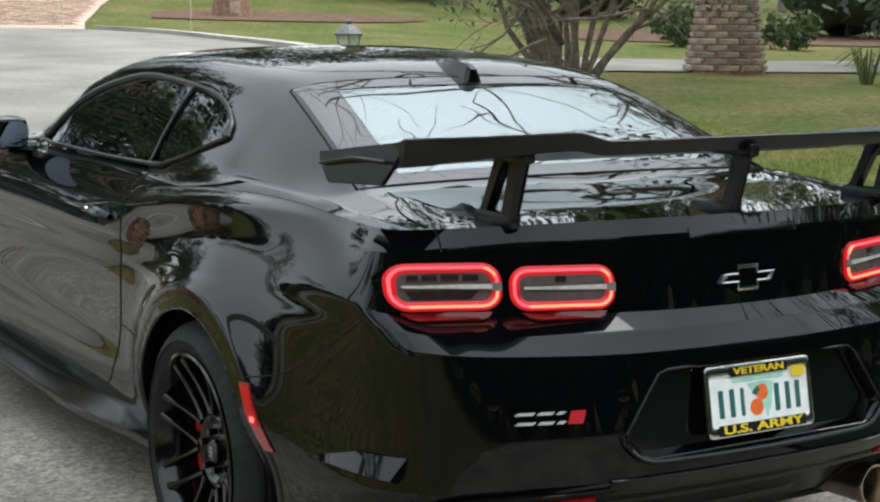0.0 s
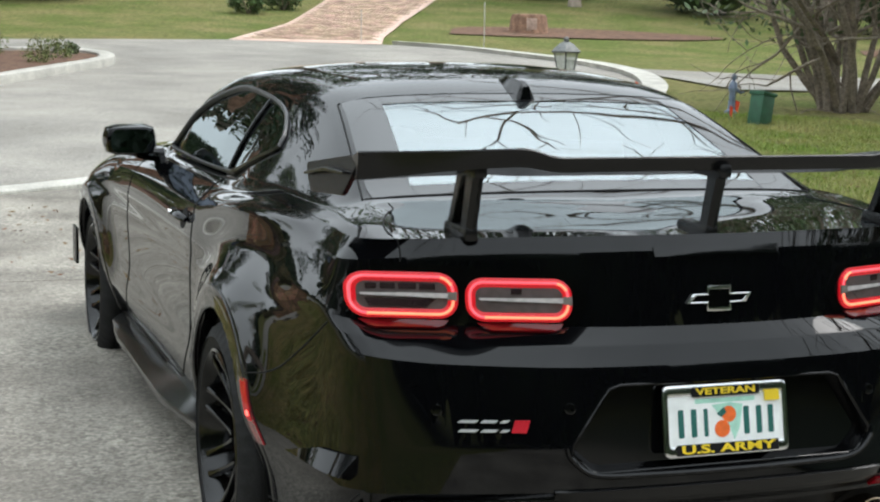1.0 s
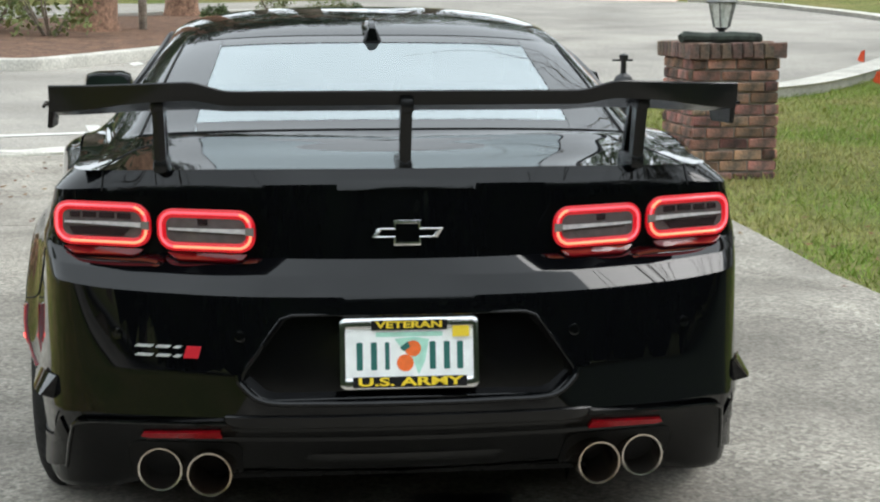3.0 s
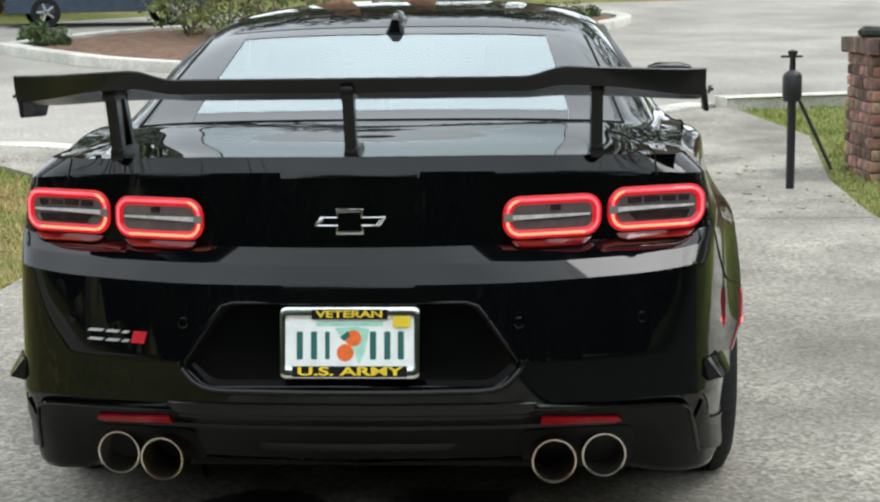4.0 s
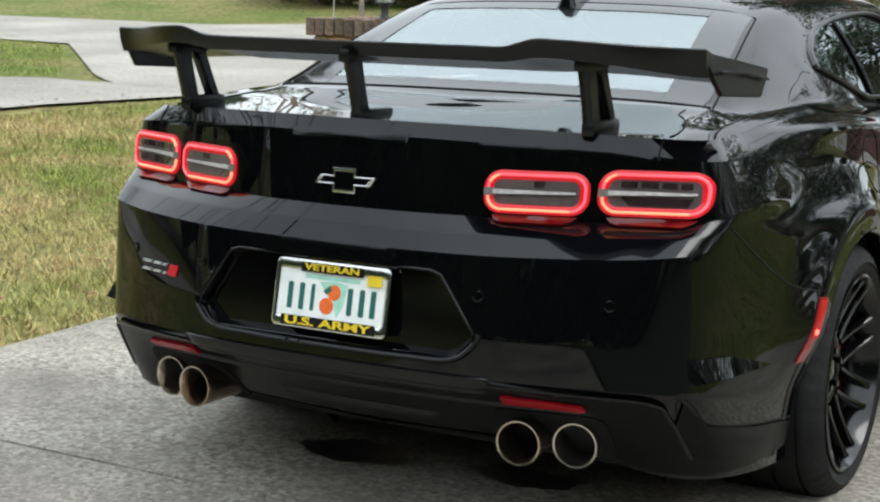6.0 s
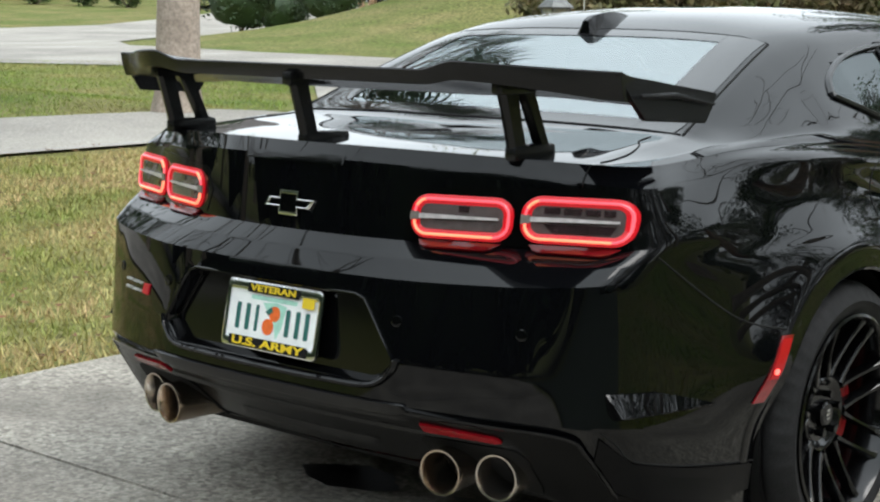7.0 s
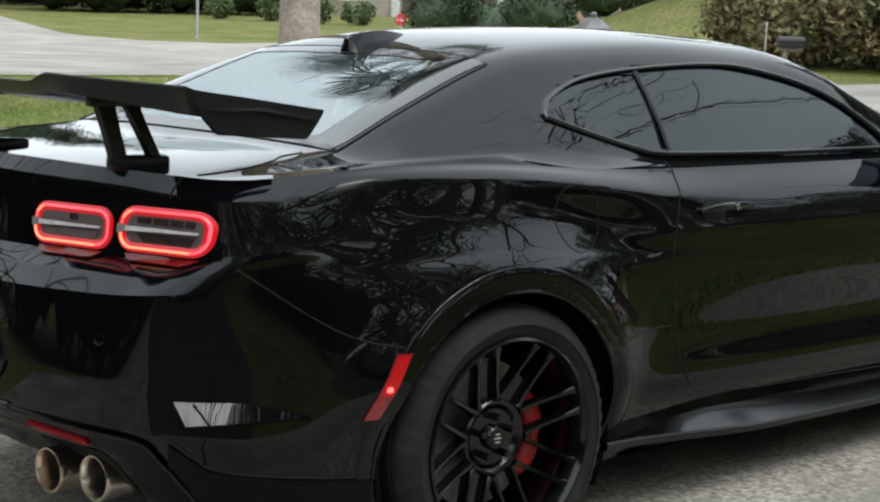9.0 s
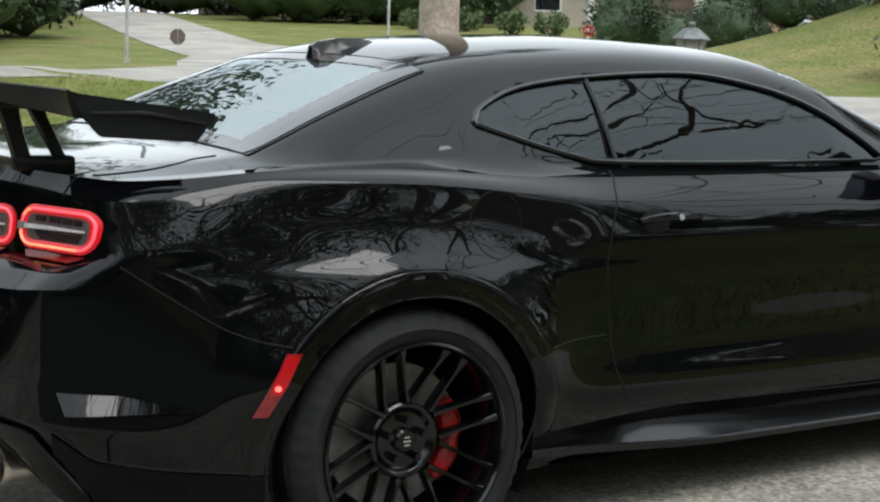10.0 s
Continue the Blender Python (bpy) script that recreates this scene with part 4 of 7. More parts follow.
# parking sensors
for s in (-1, 1):
    for x, z in ((.376, .656), (.652, .652)):
        ring = lathe([(.013, .0), (.013, -.003), (.010, -.0035), (.0095, -.002), (.001, -.0022)], 20, "y")
        p, nrm = on_body(s * x, z, "y", 0.0)
        bmesh.ops.rotate(ring, cent=(0, 0, 0), matrix=Vector((0, -1, 0)).rotation_difference(nrm).to_matrix(), verts=ring.verts)
        bmesh.ops.translate(ring, vec=p, verts=ring.verts)
        part("parking_sensor", ring, GLOSS_BLACK, car)
# high brake light slit under the lid's edge
part("brake_light", draped([(-.155, .972), (.155, .972), (.158, .992), (-.158, .992)], "y", 0.004, 0.006, 0.05), GLOSS_BLACK, car, "dark unlit high brake light strip")

# number plate in its recess, with a printed frame
plate_m = Matrix.Translation((0, -0.016, .612)) @ Matrix.Rotation(radians(-11), 4, "X")


def on_plate(bm):
    bmesh.ops.transform(bm, matrix=plate_m, verts=bm.verts)
    return bm


def sheet(outline, y, thick=0.001):
    """A thin plate facing the rear: outline in x and z."""
    bm = bmesh.new()
    f = bm.faces.new([bm.verts.new((p[0], y, p[1])) for p in outline])
    got = bmesh.ops.extrude_face_region(bm, geom=[f])["geom"]
    bmesh.ops.translate(bm, vec=(0, thick, 0), verts=[g for g in got if isinstance(g, bmesh.types.BMVert)])
    bmesh.ops.recalc_face_normals(bm, faces=bm.faces)
    return bm


def letters(text, size, x, z, y, mat_, parent, name, width=None, m=None):
    curve = bpy.data.curves.new(name, "FONT")
    curve.body, curve.size, curve.align_x, curve.align_y, curve.extrude = text, size, "CENTER", "CENTER", 0.0006
    curve.offset = 0.0007
    ob = new(name, curve)
    bpy.context.view_layer.update()
    me = bpy.data.meshes.new_from_object(ob.evaluated_get(bpy.context.evaluated_depsgraph_get()))
    bpy.data.objects.remove(ob)
    co = np.array([v.co for v in me.vertices])
    k = (width / (co[:, 0].max() - co[:, 0].min())) if width else 1.0
    for v in me.vertices:
        v.co = Vector((x + v.co.x * k, y - v.co.z, z + v.co.y))
    me.transform(m if m is not None else plate_m)
    me.materials.clear()
    me.materials.append(mat_)
    return part(name, me, mat_, parent)


# recess walls and floor
bm, rows = bmesh.new(), []
full = [(-x, z) for x, z in RECESS[1:-1]][::-1] + RECESS[1:-1]
for x, z in full:
    p = on_body(x, z, "y", 0.0)[0]
    q = on_body(x * .96, .607 + (z - .607) * .90, "y", 0.0)[0]
    rows.append([bm.verts.new((p.x, p.y, p.z)), bm.verts.new((.985 * p.x, p.y + .008, .607 + (p.z - .607) * .975)), bm.verts.new((q.x, q.y + .032, q.z))])
for k in range(len(rows)):
    a, b = rows[k], rows[(k + 1) % len(rows)]
    for j in range(2):
        bm.faces.new((a[j], b[j], b[j + 1], a[j + 1]))
bm.faces.new([r[2] for r in rows])
bmesh.ops.recalc_face_normals(bm, faces=bm.faces)
part("plate_recess", bm, GLOSS_BLACK, car, "gloss black recess round the plate")
plate = part("number_plate", on_plate(sheet(rounded(0, 0, .300, .150, .012), -0.002, 0.002)), PLATE_W, car, "white and green number plate with an orange emblem")
frame_o, frame_i = rounded(0, 0, .312, .158, .014), rounded(0, 0.0, .288, .112, .006)
bm = bmesh.new()
rows = [[bm.verts.new((p[0], y, p[1])) for p, y in ((o, 0.002), (o, -0.005), (((o[0] + i[0]) / 2), -0.0075) and ((0.5 * (o[0] + i[0]), 0.5 * (o[1] + i[1])), -0.0075), (i, -0.005), (i, -0.002))] for o, i in zip(frame_o, frame_i)]
for k in range(len(rows)):
    a, b = rows[k], rows[(k + 1) % len(rows)]
    for j in range(4):
        bm.faces.new((a[j], b[j], b[j + 1], a[j + 1]))
bmesh.ops.recalc_face_normals(bm, faces=bm.faces)
part("plate_frame", on_plate(bm), CHROME, plate, "chrome plate frame with black printed bands")
part("band", on_plate(sheet([(-.128, -.076), (.128, -.076), (.128, -.052), (-.128, -.052)], -0.0085)), MATTE, plate)
part("band", on_plate(sheet([(-.085, .052), (.085, .052), (.085, .074), (-.085, .074)], -0.0085)), MATTE, plate)
letters("U.S. ARMY", .026, 0, -.064, -0.0095, YELLOW, plate, "lettering", .236)
letters("VETERAN", .021, 0, .063, -0.0095, YELLOW, plate, "lettering", .150)
part("sticker", on_plate(sheet(rounded(.116, .047, .038, .024, .003), -0.0088)), YELLOW, plate)
part("print", on_plate(sheet(rounded(0, .042, .150, .010, .002), -0.0026, 0.0004)), PLATE_T, plate)
# the registration itself is shown as plain bars
for x, w in ((-.112, .022), (-.080, .022), (-.050, .016), (.052, .022), (.084, .022), (.114, .022)):
    part("bar", on_plate(sheet(rounded(x, -.006, w * .62, .062, .003), -0.0032, 0.0009)), PLATE_G, plate)
part("print", on_plate(sheet([(-.034, .032), (.012, .036), (.044, .030), (.034, -.02), (.02, -.048), (.006, -.01), (-.02, .015)], -0.0027, 0.0004)), PLATE_T, plate)
for x, z, r in ((.008, .010, .018), (-.010, -.022, .019)):
    part("print", on_plate(sheet([(x + r * math.cos(a), z + r * math.sin(a)) for a in np.linspace(0, 2 * math.pi, 20)[:-1]], -0.0034, 0.0005)), ORANGE, plate)
part("print", on_plate(sheet([(-.022, .012), (-.004, .026), (.002, .014), (-.012, .004)], -0.0035, 0.0004)), PLATE_G, plate)
part("recess_lip", tube([on_body(x, z, "y", 0.004)[0] for x, z in spline([(-.384, .572), (-.372, .545), (-.322, .511), (-.2, .506), (0, .505), (.2, .506), (.322, .511), (.372, .545), (.384, .572)], 6)], 0.007, 8), PAINT, car)

ring_line = [on_body(x, z, "y", 0.001)[0] for x, z in full]
part("recess_edge", tube(ring_line, 0.004, 8, closed=True), PAINT, car)

# lower valance, its ledges, reflectors and exhaust tips
trim = [(-.60, .458), (-.40, .476), (.40, .476), (.60, .458), (.741, .444), (.762, .42), (.795, .30), (.79, .255), (.70, .262), (.62, .285), (.40, .302), (-.40, .302), (-.62, .285), (-.70, .262), (-.79, .255), (-.795, .30), (-.762, .42), (-.741, .444)]
valance = part("rear_valance", draped(trim, "y", 0.008, 0.014, 0.03), VALANCE, car, "satin black diffuser under the bumper")
for z, x1, high, out_ in ((.472, .412, .013, .012), (.446, .405, .007, .006), (.414, .616, .007, .008), (.350, .235, .012, .012)):
    bm, rws = bmesh.new(), []
    for x in np.linspace(-x1, x1, 41):
        k = min(1, (x1 - abs(x)) / .03 + .15)
        rws.append([bm.verts.new(on_body(x, z + dz, "y", .006 + l * k)[0]) for dz, l in ((high * .6, 0), (high * .35, out_ * .45), (-high * .3, out_ * .95), (-high * .45, out_), (-high * .7, out_ * .9), (-high * .8, 0))])
    for p, q in zip(rws[:-1], rws[1:]):
        for j in range(5):
            bm.faces.new((p[j], q[j], q[j + 1], p[j + 1]))
    bmesh.ops.recalc_face_normals(bm, faces=bm.faces)
    part("ledge", bm, SATIN, valance)
part("valance_edge", tube([on_body(x, z, "y", 0.008)[0] for x, z in spline([(-.79, .30), (-.768, .40), (-.741, .444), (-.60, .458), (-.41, .466)], 6)], 0.005, 6), GLOSS_BLACK, valance)
part("valance_edge", tube([on_body(x, z, "y", 0.008)[0] for x, z in spline([(.79, .30), (.768, .40), (.741, .444), (.60, .458), (.41, .466)], 6)], 0.005, 6), GLOSS_BLACK, valance)
for s in (-1, 1):
    part("reflector", draped([(s * x, z) for x, z in ((.420, .421), (.588, .416), (.604, .420), (.598, .430), (.424, .442))], "y", 0.014, 0.010, 0.04), LENS_RED, car, "long red reflector")
    part("exhaust_cutout", draped([(s * x, z) for x, z in rounded(.508, .338, .262, .122, .03)], "y", 0.010, 0.006, 0.03), MATTE, valance)
    for x, back in ((.451, .072), (.566, .124)):
        tip = lathe([(.030, .30), (.047, .26), (.0495, .06), (.0520, -.006), (.0530, -.014), (.0515, -.021), (.0475, -.020), (.0415, -.004), (.0400, .03), (.040, .24), (.006, .27)], 36, "y")
        bmesh.ops.rotate(tip, cent=(0, 0, 0), matrix=Matrix.Rotation(radians(s * 7), 3, "Z"), verts=tip.verts)
        bmesh.ops.translate(tip, vec=(s * x, back, .321), verts=tip.verts)
        pipe = part("exhaust_tip", tip, EXHAUST, car, "round polished exhaust tip, darkened by heat")
        # matte black cone that closes the pipe
        soot = lathe([(.0412, .02), (.0395, .06), (.003, .09)], 24, "y")
        bmesh.ops.translate(soot, vec=(s * x, back + .055, .321), verts=soot.verts)
        part("soot", soot, MATTE, pipe)
    # corner blade, tilted up
    out = [(.168, .534), (.30, .524), (.465, .480), (.30, .484), (.186, .486)]
    bm = flat_patch(out, 0.04)
    view = "x" if s > 0 else "-x"
    seat_at = {}
    for v in bm.verts:
        lift = 0.004 + 0.030 * max(0, 0.534 - v.co.y) / 0.05 * (1 - 0.75 * smooth_step(.2, .47, v.co.x))
        flat_at = (v.co.x, v.co.y)
        v.co = on_body(*flat_at, view, float(lift))[0]
        seat_at[v] = on_body(flat_at[0], flat_at[1] - .012, view, -.004)[0]
    got = bmesh.ops.extrude_edge_only(bm, edges=[e for e in bm.edges if len(e.link_faces) == 1])["geom"]
    for g in got:
        if isinstance(g, bmesh.types.BMVert):
            near = min((o.other_vert(g) for o in g.link_edges if o.other_vert(g) in seat_at), key=lambda q: (q.co - g.co).length, default=None)
            if near is not None:
                g.co = seat_at[near]
    bmesh.ops.recalc_face_normals(bm, faces=bm.faces)
    if sum(f.normal.z * f.calc_area() for f in bm.faces if f.calc_center_median().z > .45) < 0:
        bmesh.ops.reverse_faces(bm, faces=bm.faces)
    part("corner_blade", bm, PAINT, car)
    part("corner_skirt", draped([(.16, .440), (.20, .408), (.245, .374), (.40, .341), (.64, .307), (.64, .245), (.45, .240), (.30, .245), (.20, .262)], view, 0.006, 0.012, 0.03), VALANCE, car, "satin black lower corner of the bumper")
    bm, rws = bmesh.new(), []
    for t in np.linspace(0, 1, 14):
        y_ = .215 + .36 * t
        hi, lo = .372 - .075 * t ** .7 - .012 * t, .325 - .085 * t ** .6
        wide = .012 * math.sin(math.pi * min(1, .12 + t * .88)) ** .8
        q = on_body(y_, hi, view, .006)[0]
        o_ = on_body(y_, lo, view, .006)[0]
        rws.append([bm.verts.new(p) for p in (q, (q.x + (o_.x - q.x) * .5 + s * wide * .55, y_, .5 * (hi + lo)), (o_.x + s * wide, y_, lo), (o_.x + s * wide * .9, y_, lo - .008), on_body(y_, max(lo - .012, .24), view, -.004)[0])])
    for a, b in zip(rws[:-1], rws[1:]):
        for j in range(4):
            bm.faces.new((a[j], a[j + 1], b[j + 1], b[j]))
    bmesh.ops.recalc_face_normals(bm, faces=bm.faces)
    part("corner_fin", bm, VALANCE, car)
    part("side_marker", draped([(.664, .607), (.700, .607), (.664, .535), (.628, .458), (.592, .458), (.630, .540)], view, 0.004, 0.006, 0.03), LENS_DEEP, car, "slanted red side marker")
    part("marker_lens", draped([(.664, .600), (.694, .600), (.664, .535), (.652, .512), (.625, .512), (.634, .540)], view, 0.005, 0.006, 0.03), LENS_LIT, car, "bright red part of the side marker")
    part("marker_bulb", draped(rounded(.642, .528, .014, .012, .005), view, 0.0065, 0.004, 0.02), MARKER, car, "small lit bulb in the side marker")
    # panel gaps
    for line in ([(.30, .812), (.40, .745), (.47, .70), (.54, .660), (.61, .634), (.68, .620)], [(1.708, 1.0), (1.665, .93), (1.635, .84), (1.622, .73), (1.645, .56), (1.685, .44), (1.74, .388), (1.86, .365), (2.3, .352), (2.9, .352), (3.0, .45), (3.0, .70), (2.98, .96)],
                 [(1.43, .56), (1.52, .57), (1.63, .575)], [(.65, .311), (.52, .328), (.40, .345), (.29, .366), (.235, .385), (.20, .42), (.16, .452)]):
        part("panel_gap", seam(line, view), SEAM, car)
    part("panel_gap", seam([(s * .69, .29), (s * .686, .34), (s * .665, .44), (s * .63, .53), (s * .60, .575), (s * .59, .64)], "z"), SEAM, car)
    part("panel_gap", seam([(s * .69, 1.0), (s * .69, .98), (s * .692, .955)], "y"), SEAM, car)
    fuel = [(1.272 + .078 * math.cos(a), .880 + .084 * math.sin(a)) for a in np.linspace(0, 2 * math.pi, 25)]
    if s > 0:
        part("fuel_flap", seam(fuel, view, 0.0013, n=3), SEAM, car, "round fuel flap outline")
    # door handle: cup and lever; the cup is a flat black disc for its hollow's shade
    cup = [(1.79 + .05 * math.cos(a), .872 + .032 * math.sin(a)) for a in np.linspace(0, 2 * math.pi, 17)[:-1]]
    part("handle_cup", draped(cup, view, 0.001, 0.003, 0.04), SEAM, car)
    lever = [on_body(y, .872 + 0.006 * math.sin(math.pi * k), view, l)[0] for k, (y, l) in zip(np.linspace(0, 1, 7), ((1.735, .004), (1.755, .018), (1.79, .026), (1.84, .028), (1.89, .026), (1.925, .018), (1.945, .004)))]
    handle = part("door_handle", tube(lever, [.010, .013, .014, .014, .014, .013, .009], 10, flat=0.7), GLOSS_BLACK, car, "gloss black door handle")
    part("lock", tube([on_body(1.845, .874, view, .036)[0], on_body(1.845, .874, view, .044)[0]], .009, 12), CHROME, handle)
    # side skirt, a flat blade that widens from the rear wheel forwards
    bm, rows = bmesh.new(), []
    for y in np.linspace(1.40, 3.36, 26):
        k, g = float(smooth_step(1.40, 2.05, y)), float(smooth_step(1.45, 1.80, y))
        edge = .912 + .042 * k - .03 * float(smooth_step(3.0, 3.4, y))
        top, low = .272 + .040 * g - .020 * float(smooth_step(1.8, 2.4, y)), .258 - .016 * k
        crest = .872 + .012 * g
        prof = [(.845, top + .010), (crest, top + .008), (crest + .3 * (edge - crest), top + .008 - .3 * (top - low - .018)), (edge - .003, low + .028), (edge, low + .022), (edge - .003, low + .005), (edge - .03, low), (.845, low)]
        rows.append([bm.verts.new((s * x, y, z)) for x, z in prof])
    for a, b in zip(rows[:-1], rows[1:]):
        for j in range(8):
            bm.faces.new((a[j], a[(j + 1) % 8], b[(j + 1) % 8], b[j]))
    bm.faces.new(rows[0])
    bm.faces.new(rows[-1])
    bmesh.ops.recalc_face_normals(bm, faces=bm.faces)
    part("side_skirt", bm, SKIRT, car, "semi-gloss black flared side skirt", sharp=22)
    # door mirror
    bm = box(0, 0, 0, .19, .11, .125, .046)
    for v in bm.verts:
        k = (v.co.x + .095) / .19
        v.co.z *= 0.72 + 0.28 * (1 - abs(k - .4))
        v.co.y += 0.05 * k * k * (1 if v.co.y > 0 else .55)
        v.co.x *= s
    bmesh.ops.translate(bm, vec=(s * .925, 2.78, 1.045), verts=bm.verts)
    bmesh.ops.recalc_face_normals(bm, faces=bm.faces)
    mirror = part("door_mirror", bm, PAINT, car, "gloss black door mirror")
    bm = sheet([(s * x, z) for x, z in rounded(.925, 1.045, .155, .085, .03)], 2.712, 0.014)
    for v in bm.verts:
        v.co.y += .10 * (v.co.z - 1.045)
    part("mirror_glass", bm, MIRROR, mirror, "mirror glass")
    part("mirror_arm", tube([(s * .80, 2.80, .985), (s * .85, 2.80, .99), (s * .90, 2.79, 1.0)], [.030, .024, .022], 10), GLOSS_BLACK, mirror)

# shark-fin antenna
bm, rows = bmesh.new(), []
for y, z, w, back in ((1.205, .004, .018, 0), (1.206, .022, .022, .002), (1.209, .040, .020, .004), (1.23, .046, .017, .003), (1.29, .038, .018, .0), (1.34, .027, .018, 0), (1.385, .014, .014, 0), (1.415, .004, .006, 0)):
    base = on_body(0, y, "z", 0)[0].z - 0.004
    rows.append([bm.verts.new((x, y - back * (zz / .07), base + zz)) for x, zz in ((-w - .010, 0), (-w, z * .5), (-w * .45, z + .002), (w * .45, z + .002), (w, z * .5), (w + .010, 0))])
for a, b in zip(rows[:-1], rows[1:]):
    for j in range(5):
        bm.faces.new((a[j], a[j + 1], b[j + 1], b[j]))
bm.faces.new(rows[0])
bm.faces.new(rows[-1])
bmesh.ops.recalc_face_normals(bm, faces=bm.faces)
part("antenna", bm, GLOSS_BLACK, car, "black shark-fin roof antenna", sharp=50)

# rear wing: a blade with raised outer thirds, end plates and three uprights
def wing_section(x):
    """The blade's outline at half-width x: up the tail face, over the top to the nose and back below."""
    a = abs(x)
    raised, out = float(smooth_step(.385, .485, a)), float(smooth_step(.45, .80, a))
    y0 = .035 + .155 * out ** 1.4
    zt = 1.196 + .021 * raised - .016 * out
    face = .034 + .008 * raised + .020 * out ** 2
    y1, z1 = .40 + .12 * out, 1.150 - .012 * out
    tail = [(y0 + .010, zt - .004), (y0 + .003, zt), (y0, zt - .003), (y0 + .004, zt - face * .5), (y0 + .016, zt - face)]
    under = [(y0 + .05 + (y1 - y0 - .05) * t, zt - face + (z1 - .02 - zt + face) * t - .010 * math.sin(math.pi * t)) for t in (.1, .35, .6, .85)]
    nose = [(y1 - .006, z1 - .016), (y1, z1 - .006), (y1 - .008, z1 + .004)]
    over = [(y1 + (y0 + .02 - y1) * t, z1 + .004 + (zt - .012 - z1 - .004) * t ** 1.15 + .008 * math.sin(math.pi * t)) for t in (.15, .4, .65, .9)]
    return [(x, y, z) for y, z in tail + under + nose + over]


bm, rows = bmesh.new(), []
for x in np.concatenate([np.linspace(-.80, -.50, 12), np.linspace(-.485, -.37, 9), np.linspace(-.33, .33, 11), np.linspace(.37, .485, 9), np.linspace(.50, .80, 12)]):
    rows.append([bm.verts.new(p) for p in wing_section(x)])
for a, b in zip(rows[:-1], rows[1:]):
    for j in range(len(a)):
        bm.faces.new((a[j], a[(j + 1) % len(a)], b[(j + 1) % len(a)], b[j]))
bm.faces.new(rows[0])
bm.faces.new(rows[-1])
bmesh.ops.recalc_face_normals(bm, faces=bm.faces)
wing = part("rear_wing", bm, SATIN, car, "satin black raised rear wing with end plates", sharp=38)
for s in (-1, 1):
    pts = [(.795, .186, 1.196), (.806, .33, 1.178), (.828, .532, 1.150), (.831, .508, 1.118), (.831, .482, 1.086), (.815, .262, 1.098), (.806, .225, 1.14)]
    bm = bmesh.new()
    f = bm.faces.new([bm.verts.new((s * x, y, z)) for x, y, z in pts])
    got = bmesh.ops.extrude_face_region(bm, geom=[f])["geom"]
    bmesh.ops.translate(bm, vec=(-s * .012, 0, 0), verts=[g for g in got if isinstance(g, bmesh.types.BMVert)])
    bmesh.ops.bevel(bm, geom=[e for e in bm.edges], offset=0.003, segments=2, affect="EDGES")
    bmesh.ops.recalc_face_normals(bm, faces=bm.faces)
    plate_end = part("end_plate", bm, SATIN, wing)
    rib = tube([(s * .818, .24, 1.150), (s * .828, .36, 1.150), (s * .838, .50, 1.128)], [.004, .006, .004], 6)
    part("end_plate_rib", rib, SATIN, wing)


def upright(x, shift):
    """One wing stay: a broad rear leg and a slimmer front leg that lean back, with a gap between, a foot and a head."""
    z0, z1 = 1.004, 1.172
    pieces, w = [], .026
    for b0, b1, t0, t1 in ((.155, .205, .102, .160),) if not x else ((.155, .203, .100, .160), (.258, .292, .165, .212)):
        b2, rws = bmesh.new(), []
        for t in np.linspace(0, 1, 7):
            pinch = 1 - 0.12 * math.sin(math.pi * t)
            ya, yb = b0 + (t0 - b0) * t + shift, b1 + (t1 - b1) * t + shift
            mid, half, z = (ya + yb) / 2, (yb - ya) / 2 * pinch, z0 + (z1 - z0) * t
            rws.append([b2.verts.new(p) for p in ((x - w / 2, mid - half * .75, z), (x, mid - half, z), (x + w / 2, mid - half * .75, z), (x + w / 2, mid + half * .75, z), (x, mid + half, z), (x - w / 2, mid + half * .75, z))])
        for a, b in zip(rws[:-1], rws[1:]):
            for j in range(6):
                b2.faces.new((a[j], a[(j + 1) % 6], b[(j + 1) % 6], b[j]))
        b2.faces.new(rws[0])
        b2.faces.new(rws[-1])
        pieces.append(b2)
    pieces.append(box(x, .222 + shift, z0 + .016, .034, .148, .036, .012))
    pieces.append(box(x, .182 + shift, z1 - .010, .032, .17, .034, .010))
    bm_ = merged(pieces)
    bmesh.ops.recalc_face_normals(bm_, faces=bm_.faces)
    return bm_


for x, shift in ((-.552, 0.0), (0.0, -.072), (.552, 0.0)):
    part("wing_stay", upright(x, shift), SATIN, wing)

